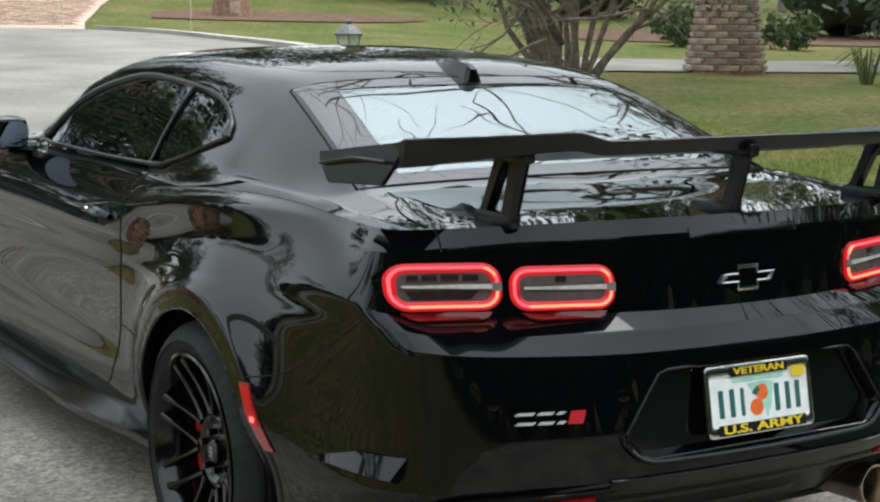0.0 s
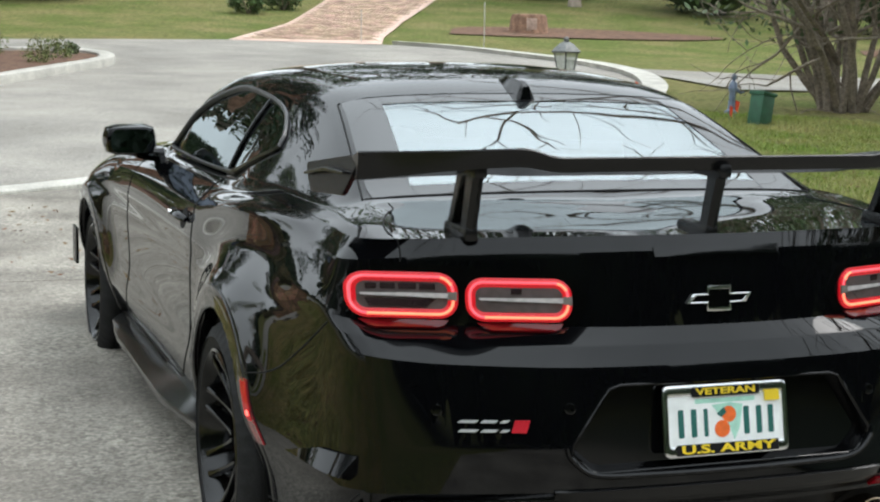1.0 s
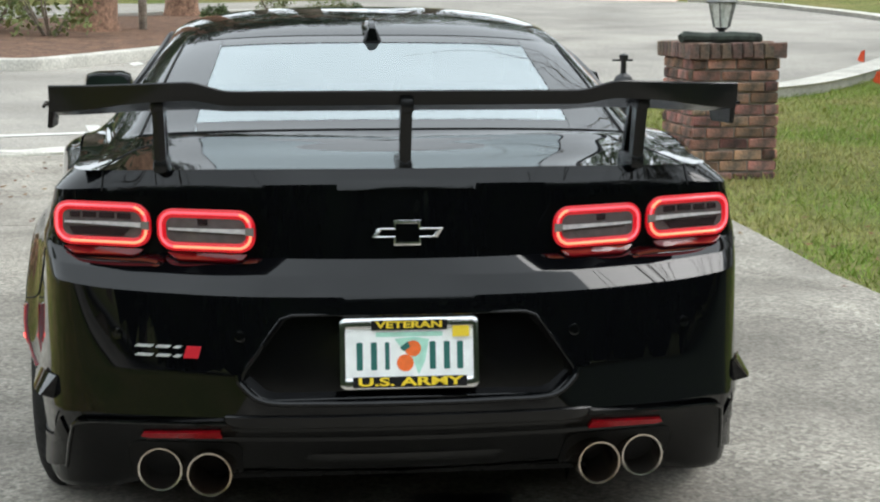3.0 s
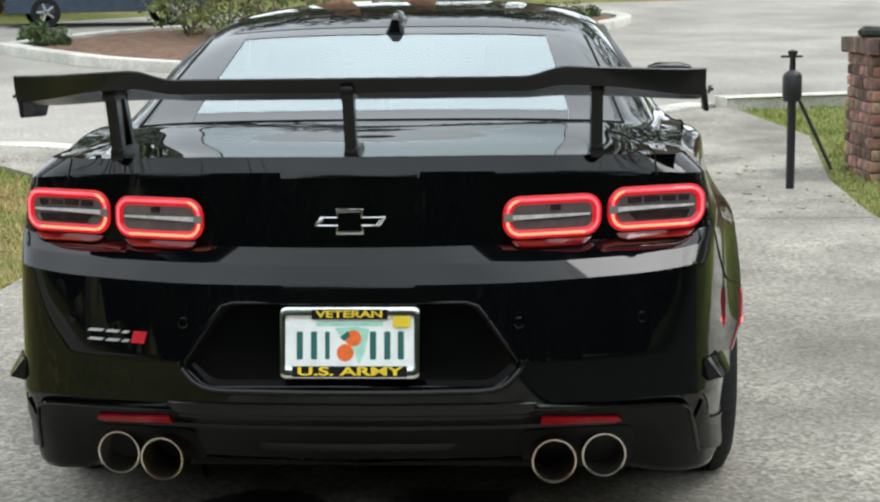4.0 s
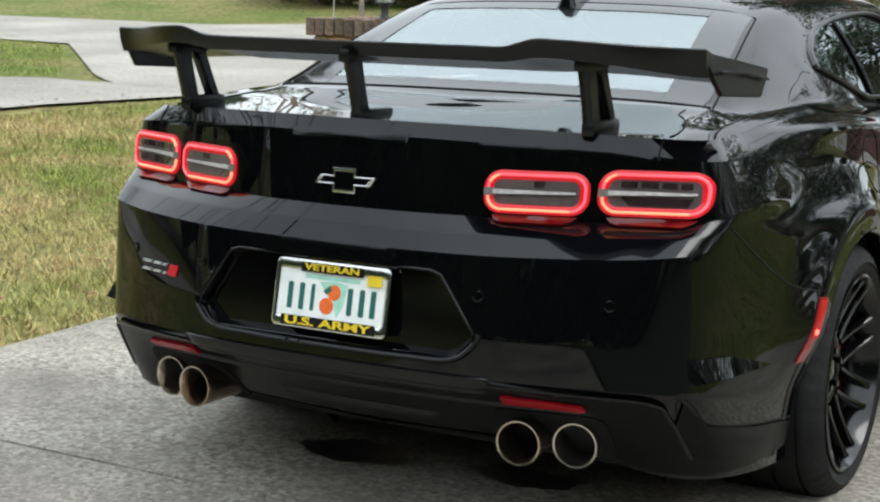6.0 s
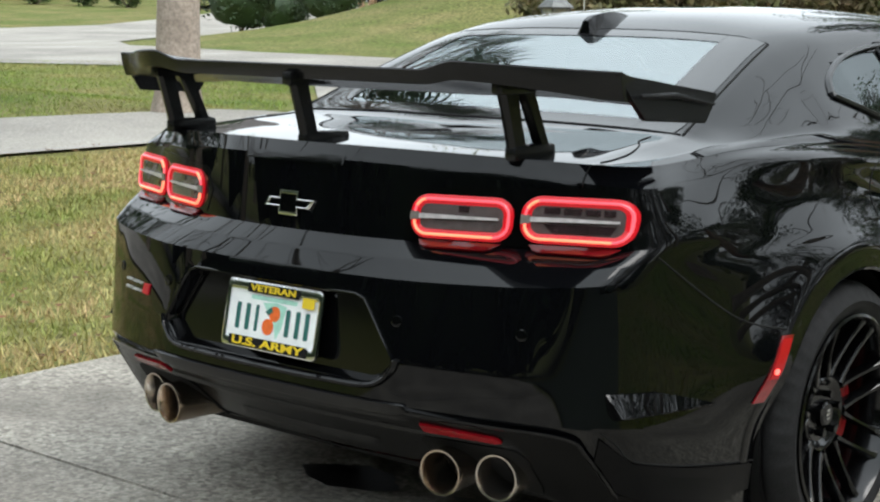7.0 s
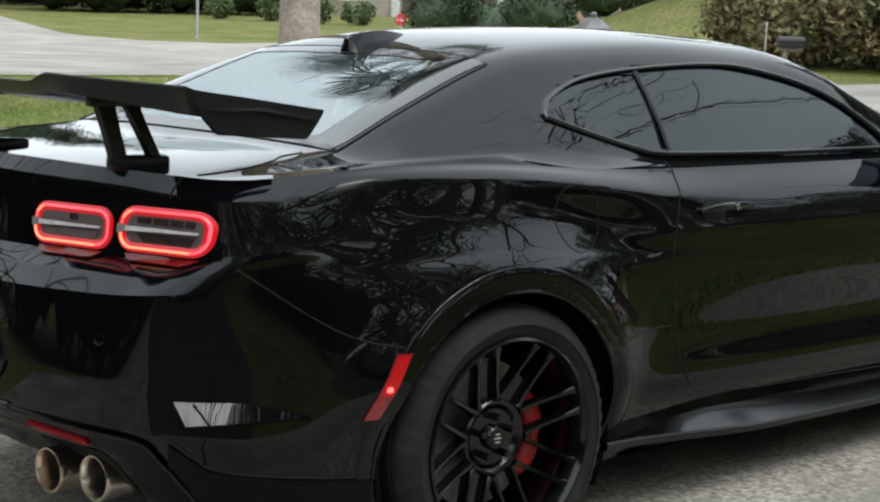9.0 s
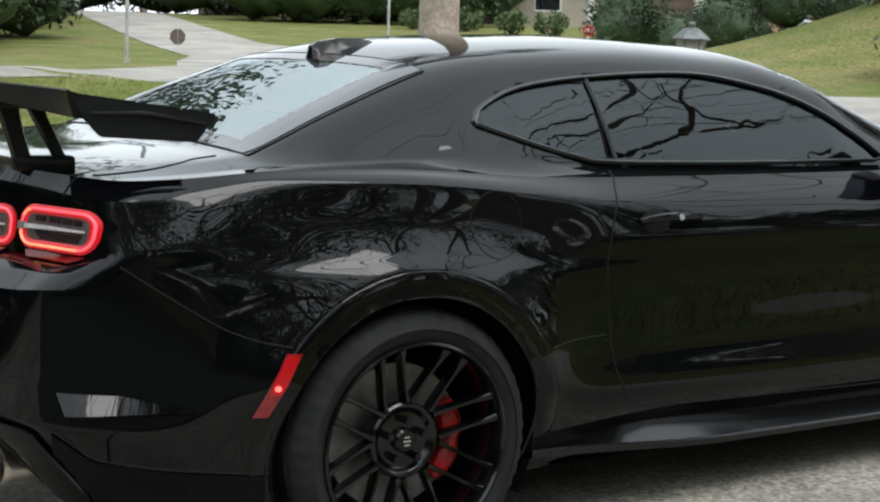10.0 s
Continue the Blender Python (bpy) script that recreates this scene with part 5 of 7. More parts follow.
# wheels
def wheel(s, ay, width):
    r, ri, xo = .337, .257, .945
    hw = width / 2
    prof = [(ri - .004, -hw + .02), (ri + .004, -hw + .008), (ri + .035, -hw), (r - .045, -hw - .004), (r - .016, -hw + .012), (r - .004, -hw + .03)]
    for k in range(4):
        a = -hw + .06 + k * (width - .12) / 3
        prof += [(r, a - .022), (r, a - .006), (r - .008, a - .004), (r - .008, a + .004), (r, a + .006), (r, a + .02)]
    prof += [(r - .004, hw - .03), (r - .016, hw - .012), (r - .045, hw + .004), (ri + .035, hw), (ri + .004, hw - .008), (ri - .004, hw - .02)]
    m = Matrix.Translation((s * (xo - hw), ay, WHEEL_Z)) @ Matrix.Diagonal((s, 1, 1, 1))
    tyre = lathe(prof, 150, "x")
    # cross cuts at the tread's shoulder
    for v in tyre.verts:
        rad = math.hypot(v.co.y, v.co.z)
        if r - .030 < rad < r + .001 and abs(v.co.x) > hw - .036 and round(math.atan2(v.co.z, v.co.y) / (2 * math.pi) * 150) % 3 == 0:
            v.co.y, v.co.z = v.co.y * (1 - .006 / rad), v.co.z * (1 - .006 / rad)
    bmesh.ops.transform(tyre, matrix=m, verts=tyre.verts)
    bmesh.ops.recalc_face_normals(tyre, faces=tyre.faces)
    wheel_ob = part("wheel", tyre, RUBBER, car, "black mesh-spoke alloy wheel with a low-profile tyre", sharp=50)
    barrel = lathe([(ri + .002, hw - .010), (ri + .003, hw - .002), (ri - .004, hw + .001), (ri - .012, hw - .012), (ri - .020, hw - .05), (ri - .035, hw - .12), (ri - .03, -hw + .02)], 64, "x")
    bmesh.ops.transform(barrel, matrix=m, verts=barrel.verts)
    rim = part("rim", barrel, RIM, wheel_ob, "satin black alloy rim with eight forked spokes")
    for k in range(8):
        for e in (-1, 1):
            a0, a1 = radians(45 * k + 85 + 3.5 * e), radians(45 * k + 85 + 15.5 * e)
            p0, p1 = Vector((.098 * math.cos(a0), .098 * math.sin(a0))), Vector(((ri - .012) * math.cos(a1), (ri - .012) * math.sin(a1)))
            bm, rws = bmesh.new(), []
            along_ = (p1 - p0).normalized()
            across = Vector((-along_.y, along_.x))
            for t in np.linspace(0, 1, 8):
                p, wd = p0 + (p1 - p0) * t, .0078 - .0022 * math.sin(math.pi * min(1, t * 1.1)) + .004 * max(0, t - .85) / .15
                face, deep = hw - .060 + .046 * t ** 1.5, .030 + .006 * (1 - t)
                rws.append([bm.verts.new(m @ Vector((xx, *(p + across * o_)))) for o_, xx in ((-wd, face - .004), (-wd * .62, face), (wd * .62, face), (wd, face - .004), (wd * .8, face - deep), (-wd * .8, face - deep))])
            for p, q in zip(rws[:-1], rws[1:]):
                for j in range(6):
                    bm.faces.new((p[j], p[(j + 1) % 6], q[(j + 1) % 6], q[j]))
            bm.faces.new(rws[0])
            bm.faces.new(rws[-1])
            bmesh.ops.recalc_face_normals(bm, faces=bm.faces)
            part("spoke", bm, RIM, rim)
    hub = lathe([(.001, hw - .078), (.030, hw - .078), (.070, hw - .080), (.080, hw - .072), (.085, hw - .068), (.092, hw - .066), (.097, hw - .070), (.099, hw - .090), (.088, hw - .12)], 48, "x")
    bmesh.ops.transform(hub, matrix=m, verts=hub.verts)
    part("hub", hub, RIM, rim)
    cap = lathe([(.001, hw - .058), (.026, hw - .059), (.031, hw - .064), (.033, hw - .080)], 28, "x")
    bmesh.ops.transform(cap, matrix=m, verts=cap.verts)
    cap_ob = part("hub_cap", cap, GLOSS_BLACK, rim)
    for dz in (-.010, 0.0, .010):
        part("cap_mark", box(hw - .0575, 0, dz, .002, .022 - abs(dz) * .6, .005, .0005, m), CHROME, rim)
    for k in range(5):
        a = radians(72 * k + 18)
        part("lug_nut", tube([m @ Vector((hw - .075, .052 * math.cos(a), .052 * math.sin(a))), m @ Vector((hw - .050, .052 * math.cos(a), .052 * math.sin(a)))], .010, 6), GLOSS_BLACK, rim)
    disc = lathe([(.07, hw - .125), (.185, hw - .125), (.187, hw - .14), (.185, hw - .155), (.07, hw - .155)], 48, "x")
    bmesh.ops.transform(disc, matrix=m, verts=disc.verts)
    part("brake_disc", disc, STEEL, wheel_ob, "dull brake disc")
    cal = []
    for a in np.linspace(radians(-46), radians(30), 9):
        cal.append((m @ Vector((hw - .118, .160 * math.cos(a), .160 * math.sin(a)))))
    part("brake_caliper", tube(cal, [.020, .030, .034, .034, .028, .034, .034, .030, .02], 10), CALIPER, wheel_ob, "red brake caliper")


for s in (1, -1):
    wheel(s, AXLES[0], .325)
    wheel(s, AXLES[1], .305)

# cabin: seats, shelf, dashboard, steering wheel
cabin = []
for x in (-.36, .36):
    back = box(0, 0, .34, .50, .16, .62, .06)
    bmesh.ops.rotate(back, cent=(0, 0, 0), matrix=Matrix.Rotation(radians(18), 3, "X"), verts=back.verts)
    bmesh.ops.translate(back, vec=(x, 2.02, .52), verts=back.verts)
    seat = part("seat", merged([back, box(x, 2.30, .48, .50, .52, .16, .05)]), SEAT, car, "dark cloth front seat")
    rest = box(x, 1.82, 1.14, .25, .10, .17, .045)
    part("headrest", rest, SEAT, seat)
part("rear_bench", box(0, 1.42, .72, 1.1, .20, .40, .07), SEAT, car)
part("parcel_shelf", box(0, 1.02, .955, 1.16, .64, .03, .01), MATTE, car)
part("dashboard", box(0, 3.02, .88, 1.36, .42, .17, .05), MATTE, car)
ring = [(-.36 + .18 * math.cos(a), 2.72 + .05 * math.sin(a), .95 + .17 * math.sin(a)) for a in np.linspace(0, 2 * math.pi, 28)[:-1]]
part("steering_wheel", tube(ring, .015, 8, closed=True), MATTE, car)
part("cabin_floor", box(0, 2.2, .36, 1.5, 2.6, .05), MATTE, car)
for s in (-1, 1):
    part("door_card", box(s * .80, 2.3, .72, .04, 1.3, .50, .015), MATTE, car)
    lamp = box(s * .66, 4.56, .68, .22, .10, .09, .03)
    part("headlight", lamp, LAMP_DARK, car, "dark headlight")
    part("canard", box(s * .955, 4.43, .44, .014, .14, .17, .004), SATIN, car)
part("front_splitter", box(0, 4.62, .17, 1.72, .34, .03, .01), SATIN, car)

# ---- trees and shrubs ----
def leaf_cloud(centres, per, size, spread, rng, mat, name, flatten=0.7):
    """Many small leaf blades scattered round the given centres, as one mesh."""
    v, f = [], []
    for c, r in centres:
        d = rng.normal(size=(per, 3))
        d /= np.linalg.norm(d, axis=1)[:, None]
        pts = np.array(c) + d * (r * rng.random((per, 1)) ** 0.45) * np.array([1, 1, flatten])
        a, b = rng.normal(size=(per, 3)), rng.normal(size=(per, 3))
        a /= np.linalg.norm(a, axis=1)[:, None]
        b -= a * (a * b).sum(1)[:, None]
        b /= np.linalg.norm(b, axis=1)[:, None]
        s = size * (0.6 + 0.8 * rng.random((per, 1)))
        quad = np.stack([pts - a * s, pts + b * s * .45, pts + a * s, pts - b * s * .45], 1).reshape(-1, 3)
        k = len(v)
        v.extend(quad.tolist())
        f.extend([(k + 4 * i, k + 4 * i + 1, k + 4 * i + 2, k + 4 * i + 3) for i in range(per)])
    return mesh(name, v, f, mat, smooth=False)


def branches(rng, start, way, length, radius, depth, out, tips):
    """Grows a tapered limb and its forks."""
    p, d, pts, rad = Vector(start), Vector(way).normalized(), [Vector(start)], [radius]
    n = 4
    for i in range(n):
        d = (d + Vector(rng.normal(size=3)) * 0.16 + Vector((0, 0, 0.05))).normalized()
        p = p + d * length / n
        pts.append(p.copy())
        rad.append(radius * (1 - 0.45 * (i + 1) / n))
    out.append(tube(pts, rad, 6 if depth > 1 else 4, caps=False))
    if depth == 0:
        tips.append(p.copy())
        return
    for k in range(3 if depth > 1 else 3):
        q = pts[2 + k % 3]
        branches(rng, q, d + Vector(rng.normal(size=3)) * 0.75, length * (0.55 + 0.2 * rng.random()), radius * 0.48, depth - 1, out, tips)


def tree(name, label, seed, trunk_h, trunk_r, crown_r, bark, leaf, per=60, leaf_size=0.09, depth=2, lean=0.0, limbs=5):
    """A tapered trunk with forking limbs and a crown of small leaves."""
    rng = np.random.default_rng(seed)
    ob = thing(name, label, "tree")
    pts = [Vector((lean * t * trunk_h, 0.12 * math.sin(3 * t + seed) * t, trunk_h * t)) for t in np.linspace(0, 1, 8)]
    rad = [trunk_r * (1.45 if i == 0 else 1.12 if i == 1 else 1 - 0.35 * i / 8) for i in range(8)]
    part("trunk", tube(pts, rad, 14, caps=False), bark, ob)
    out, tips = [], []
    for k in range(limbs):
        a = 2 * math.pi * (k + 0.4 * rng.random()) / limbs
        branches(rng, pts[-1 - (k % 3)], (math.cos(a), math.sin(a), 0.9), crown_r * 0.8, trunk_r * 0.5, depth, out, tips)
    part("branchwork", merged(out), bark, ob)
    if leaf:
        part("crown", leaf_cloud([((t.x, t.y, t.z), crown_r * 0.33) for t in tips], per, leaf_size, 1, rng, leaf, "crown"), leaf, ob)
    return ob


def shrub(name, label, seed, w, h, leaf, count=900, size=0.05, category="shrub"):
    """A round bush: stems inside, leaves crowding its uneven surface."""
    rng = np.random.default_rng(seed)
    ob = thing(name, label, category)
    stems = [tube([(0, 0, 0), (0.2 * w * math.cos(a), 0.2 * w * math.sin(a), h * .4), (0.35 * w * math.cos(a), 0.35 * w * math.sin(a), h * .75)], [.02, .014, .006], 5) for a in rng.random(6) * 6.28]
    part("branchwork", merged(stems), BARK, ob)
    if leaf is LEAF_DARK:
        core = bmesh.new()
        bmesh.ops.create_icosphere(core, subdivisions=3, radius=1.0)
        for v in core.verts:
            v.co *= 1 + 0.10 * math.sin(5 * v.co.x + seed) * math.cos(6 * v.co.y) + 0.06 * rng.normal()
            v.co = Vector((v.co.x * w * .34, v.co.y * w * .34, h * .46 + v.co.z * h * .40))
        part("inner_growth", core, leaf, ob)
    cs = []
    for _ in range(26):
        d = rng.normal(size=3)
        d /= np.linalg.norm(d)
        cs.append(((d[0] * w * .32, d[1] * w * .32, h * .5 + d[2] * h * .32), 0.24 * min(w, h)))
    part("foliage", leaf_cloud(cs, count // 26, size, 1, rng, leaf, "foliage", 1.0), leaf, ob)
    return ob


def stand(ob, x, y, turn=0.0, size=1.0, sink=0.03):
    ob.matrix_world = Matrix.Translation((x, y, float(height(x, y)) - sink)) @ Matrix.Rotation(turn, 4, "Z") @ Matrix.Scale(size, 4)
    return ob


def more(ob, x, y, turn, size):
    m = Matrix.Translation((x, y, float(height(x, y)) - 0.05)) @ Matrix.Rotation(turn, 4, "Z")
    c = copy_thing(ob, m)
    c.scale = (size, size, size)
    return c


oak = stand(tree("tree", "tall broadleaf tree with a ragged green crown", 3, 4.2, .26, 3.6, BARK, LEAF, 110, .10), 26, 40)
dark = stand(tree("tree", "dense dark evergreen tree at the woods' edge", 8, 3.0, .22, 3.4, BARK, LEAF_DARK, 130, .10), 14, 52)
bare = stand(tree("tree", "leafless winter tree with fine twigs", 12, 3.0, .12, 3.6, BARK, None, depth=3, limbs=6), 12, -9)
pale = stand(tree("tree", "slender tree with pale yellow-green leaves", 21, 3.4, .17, 3.0, PALE_BARK, LEAF_PALE, 80, .09), 20, 46)
rng0 = np.random.default_rng(5)
# woods beyond the street, then unseen trees added around the driveway for reflections and shade
FAR_WOODS = [(8, 66), (20, 64), (-2, 62), (-12, 58), (-20, 60), (34, 52), (38, 40), (40, 28), (-84, 40), (-92, 30), (-86, 22), (-70, 14), (-58, 6), (26, 66), (44, 56), (44, 16), (-95, 52), (-78, 4), (-100, 60), (-66, 0), (30, 58), (-66, 35), (-65, 40), (-72, 36), (-92, 26), (-90, 34), (-64, 19), (-70, 18)]
UNSEEN_WOODS = [(-44, -6), (7, -15), (-6, -14), (14, -13), (-16, -10), (0, -16), (-18, -2), (-20, 3), (22, 10), (24, 16), (20, -3), (22, -10), (-10, -15), (3, -15), (11, -15), (17, -13), (-13, -14), (21, -6), (-3, -17), (-21, -7)]
OAKS = [(2, 58), (-12, 50), (36, 34), (36, 22), (-80, 56), (-48, -2), (-62, 10), (38, 6), (30, -4), (-8, 52), (14, 66), (-16, -16), (-4, -20), (20, -18), (-30, -20), (-74, 26), (10, -18), (26, 2), (-98, 40)]
for kind, spots in ((dark, FAR_WOODS), (dark, UNSEEN_WOODS), (oak, OAKS), (pale, [(-6, 48), (30, 30), (-72, 60), (-34, -12)]), (bare, [(13, -4), (13.5, 3), (-12, -6), (15.5, 0), (17, 8), (-12.5, -1.5)])):
    for x, y in spots:
        big = 2.3 if y > 45 and x > -30 else .8 if y < -9 and kind is not bare else 1.5 if kind is bare else 1.0
        more(kind, x + rng0.normal() * 1.2, y + rng0.normal() * 1.2, rng0.random() * 6.28, big * (0.8 + 0.5 * rng0.random()))

# tall trees out of view on the right, added for the car's reflections
for x, y, turn, size in ((12.6, 7.0, 2.6, 1.15), (17.0, 11.0, .4, 1.5), (22.0, 6.0, 2.0, 1.6), (20.0, -4.0, 1.1, 1.5)):
    more(oak, x, y, turn, size)
more(bare, 9.8, 7.4, 1.0, 2.1)
more(bare, 14.5, 1.0, 3.0, 2.2)

# ---- brick pillars with lanterns ----
def pillar(x, y, turn, label, clay, joint):
    z = float(height(x, y)) - 0.05
    m = pose(x, y, z, 0, 0, turn)
    ob = thing("brick_pillar", label, "pillar", m=m)
    w, course, n = .64, .080, 11
    part("core", box(0, 0, course * n / 2, w - .03, w - .03, course * n), joint, ob)
    rng = random.Random(int(100 * x))

    def brick_shape(sx, sy, sz, mat_=clay):
        bm = box(0, 0, 0, sx, sy, sz, .009)
        for v in bm.verts:
            v.co += Vector((rng.uniform(-.004, .004), rng.uniform(-.004, .004), rng.uniform(-.004, .004)))
        me = bpy.data.meshes.new("brick")
        bm.to_mesh(me)
        bm.free()
        me.materials.append(mat_)
        return me

    shapes = {"long": [brick_shape(.197, .10, .064) for _ in range(5)], "half": [brick_shape(.091, .10, .064) for _ in range(3)], "cap": [brick_shape(.068, .15, .108, CAP_BRICK) for _ in range(4)]}
    for k in range(n):
        for face in range(4):
            turn_m = Matrix.Rotation(math.pi / 2 * face, 4, "Z")
            row = [(-.2135, "long"), (0, "long"), (.2135, "long")] if (k + face) % 2 else [(-.2665, "half"), (-.1068, "long"), (.1068, "long"), (.2665, "half")]
            for cx, kind in row:
                b = part("brick", rng.choice(shapes[kind]), clay, ob)
                b.matrix_local = turn_m @ Matrix.Translation((cx, -w / 2 + .045 + rng.uniform(-.006, .006), course * (k + .5) + rng.uniform(-.003, .003)))
    for face in range(4):
        for j in range(8):
            b = part("cap_brick", rng.choice(shapes["cap"]), CAP_BRICK, ob)
            b.matrix_local = Matrix.Rotation(math.pi / 2 * face, 4, "Z") @ Matrix.Translation((-.325 + .079 * j, -.285, course * n + .053 + rng.uniform(-.005, .005))) @ Matrix.Rotation(rng.uniform(-.05, .05), 4, "Y")
    part("cap_slab", box(0, 0, course * n + .048, .62, .62, .09, .01), joint, ob)
    return m, course * n + .095


def lantern(m, z):
    ob = thing("lantern", "weathered pewter coach lantern with hazy panes on the pillar", "lantern", group="pillar lanterns", m=m @ Matrix.Translation((0, 0, z)) @ Matrix.Scale(1.13, 4))
    part("base", lathe([(.001, .0), (.06, .0), (.06, .012), (.03, .02), (.022, .035), (.022, .08), (.04, .09), (.042, .10), (.001, .10)], 20, "z"), BLACK_IRON, ob)
    lower_, upper_ = [], []
    for k in range(6):
        a = 2 * math.pi * k / 6
        part("bar", tube([(.052 * math.cos(a), .052 * math.sin(a), .10), (.088 * math.cos(a), .088 * math.sin(a), .255)], .005, 5), PEWTER, ob)
        b = 2 * math.pi * (k + 1) / 6
        pane_ = bmesh.new()
        pane_.faces.new([pane_.verts.new(p) for p in ((.051 * math.cos(a), .051 * math.sin(a), .102), (.051 * math.cos(b), .051 * math.sin(b), .102), (.086 * math.cos(b), .086 * math.sin(b), .253), (.086 * math.cos(a), .086 * math.sin(a), .253))])
        part("pane", pane_, PANE, ob)
    part("roof", lathe([(.105, .252), (.108, .262), (.075, .292), (.045, .315), (.02, .325), (.022, .345), (.008, .355), (.001, .358)], 6, "z"), PEWTER, ob)
    part("bulb", lathe([(.001, .12), (.012, .125), (.014, .17), (.01, .21), (.001, .22)], 12, "z"), PLATE_W, ob)


BLACK_IRON = material("black iron", (0.01, 0.01, 0.011), rough=0.45, vary=0.3, scale=20)
PEWTER = material("weathered pewter", (0.16, 0.165, 0.16), rough=0.5, metal=0.6, vary=0.3, scale=30)
PANE = material("hazy lantern glass", (0.62, 0.66, 0.58), rough=0.2, vary=0.2, scale=40)
PANE.node_tree.nodes["Principled BSDF"].inputs["Alpha"].default_value = 0.45
for x, y, turn, label, clay, joint in ((2.93, 7.62, 4, "square weathered dark and pink brick gate pillar", BRICK_WORN, MORTAR_DARK), (-3.37, 5.70, -6, "square red and tan brick gate pillar", BRICK, MORTAR)):
    m, z = pillar(x, y, turn, label, clay, joint)
    lantern(m, z)

# ---- the street scene beyond the car ----
trunk_tree = thing("tree", "tall fan palm with a pale fissured trunk in the lawn", "palm")
part("trunk", tube([(0, 0, -.1), (.0, .0, .25), (.02, .0, 1.2), (-.02, .01, 2.6), (.03, 0, 4.6), (.0, 0, 7.1)], [.30, .225, .205, .20, .19, .17], 20), PALE_BARK, trunk_tree)
rng1 = np.random.default_rng(77)


def fan_leaves(count, top, rng):
    """A palm's head: stalks that arch out from the top, each with a fan of narrow blades."""
    stalks, v, f = [], [], []
    for k in range(count):
        a, up = 2.4 * k + rng.normal() * .15, 1.25 - 1.9 * k / count
        way = Vector((math.cos(a) * math.cos(up), math.sin(a) * math.cos(up), math.sin(up)))
        root, tip = Vector((0, 0, top)), Vector((0, 0, top)) + way * 1.35 + Vector((0, 0, -.12))
        stalks.append(tube([root, root + way * .7 + Vector((0, 0, .05)), tip], [.03, .02, .014], 5, caps=False))
        side = way.cross(Vector((0, 0, 1))).normalized()
        over = side.cross(way)
        for j in range(22):
            q = radians(-105 + 10 * j)
            d = (way * math.cos(q) + side * math.sin(q)).normalized()
            end = tip + d * (.95 + .15 * rng.random()) + over * (.10 * abs(math.sin(q))) - Vector((0, 0, .22))
            mid, wide = tip + d * .5 + over * .04, d.cross(over).normalized() * .028
            n0 = len(v)
            v.extend([tuple(tip), tuple(mid - wide), tuple(end), tuple(mid + wide)])
            f.append((n0, n0 + 1, n0 + 2, n0 + 3))
    return merged(stalks), mesh("fan_leaves", v, f, LEAF_DARK, smooth=False)


stalks, fans = fan_leaves(34, 7.1, rng1)
part("leaf_stalks", stalks, BARK, trunk_tree)
part("fan_leaves", fans, LEAF_DARK, trunk_tree)
stand(trunk_tree, -9.35, 7.65)

# island planting: two reddish trunks, shrubs, a grey post
for x, y, r in ((-3.1, 22.4, .36), (-1.95, 27.0, .30)):
    pine = thing("tree", "pine with a thick reddish flaking trunk", "tree")
    part("trunk", tube([(0, 0, -.1), (0, 0, .3), (.03, 0, 2.0), (.1, .0, 5.0), (.1, .1, 8.0), (.2, .1, 11.0)], [r * 1.4, r * 1.05, r, r * .85, r * .6, r * .25], 18), RED_BARK, pine)
    o2, t2 = [], []
    for k in range(10):
        branches(rng1, (.1, .1, 4.8 + .55 * k), (math.cos(k * 2.4), math.sin(k * 2.4), .3), 3.8 - .2 * k, .10, 2, o2, t2)
    part("branchwork", merged(o2), RED_BARK, pine)
    part("crown", leaf_cloud([((t.x, t.y, t.z), 1.0) for t in t2], 46, .17, 1, rng1, LEAF_DARK, "crown"), LEAF_DARK, pine)
    stand(pine, x, y)
post = thing("marker_post", "slim grey wooden marker post on the island", "post")
part("shaft", tube([(0, 0, -.1), (0, 0, 2.6)], .07, 10), BARK, post)
stand(post, -2.35, 22.7)
bush_round = stand(shrub("shrub", "large round clipped dark green bush", 31, 2.5, 2.0, LEAF_DARK, 5200, .055), -26.4, 24.2)
bush_low = stand(shrub("shrub", "low clipped green bush", 32, 1.2, .75, LEAF, 1500, .05), -7.0, 19.95, 0, .62)
bush_loose = stand(shrub("shrub", "loose yellow-green shrub with open twigs", 33, 1.5, 1.2, LEAF_PALE, 700, .05), -0.2, 26.6, 0, .6)


def again(ob, x, y, turn, size):
    c = copy_thing(ob, Matrix.Translation((x, y, float(height(x, y)) - .04)) @ Matrix.Rotation(turn, 4, "Z"))
    c.scale = (size, size, size)
    return c


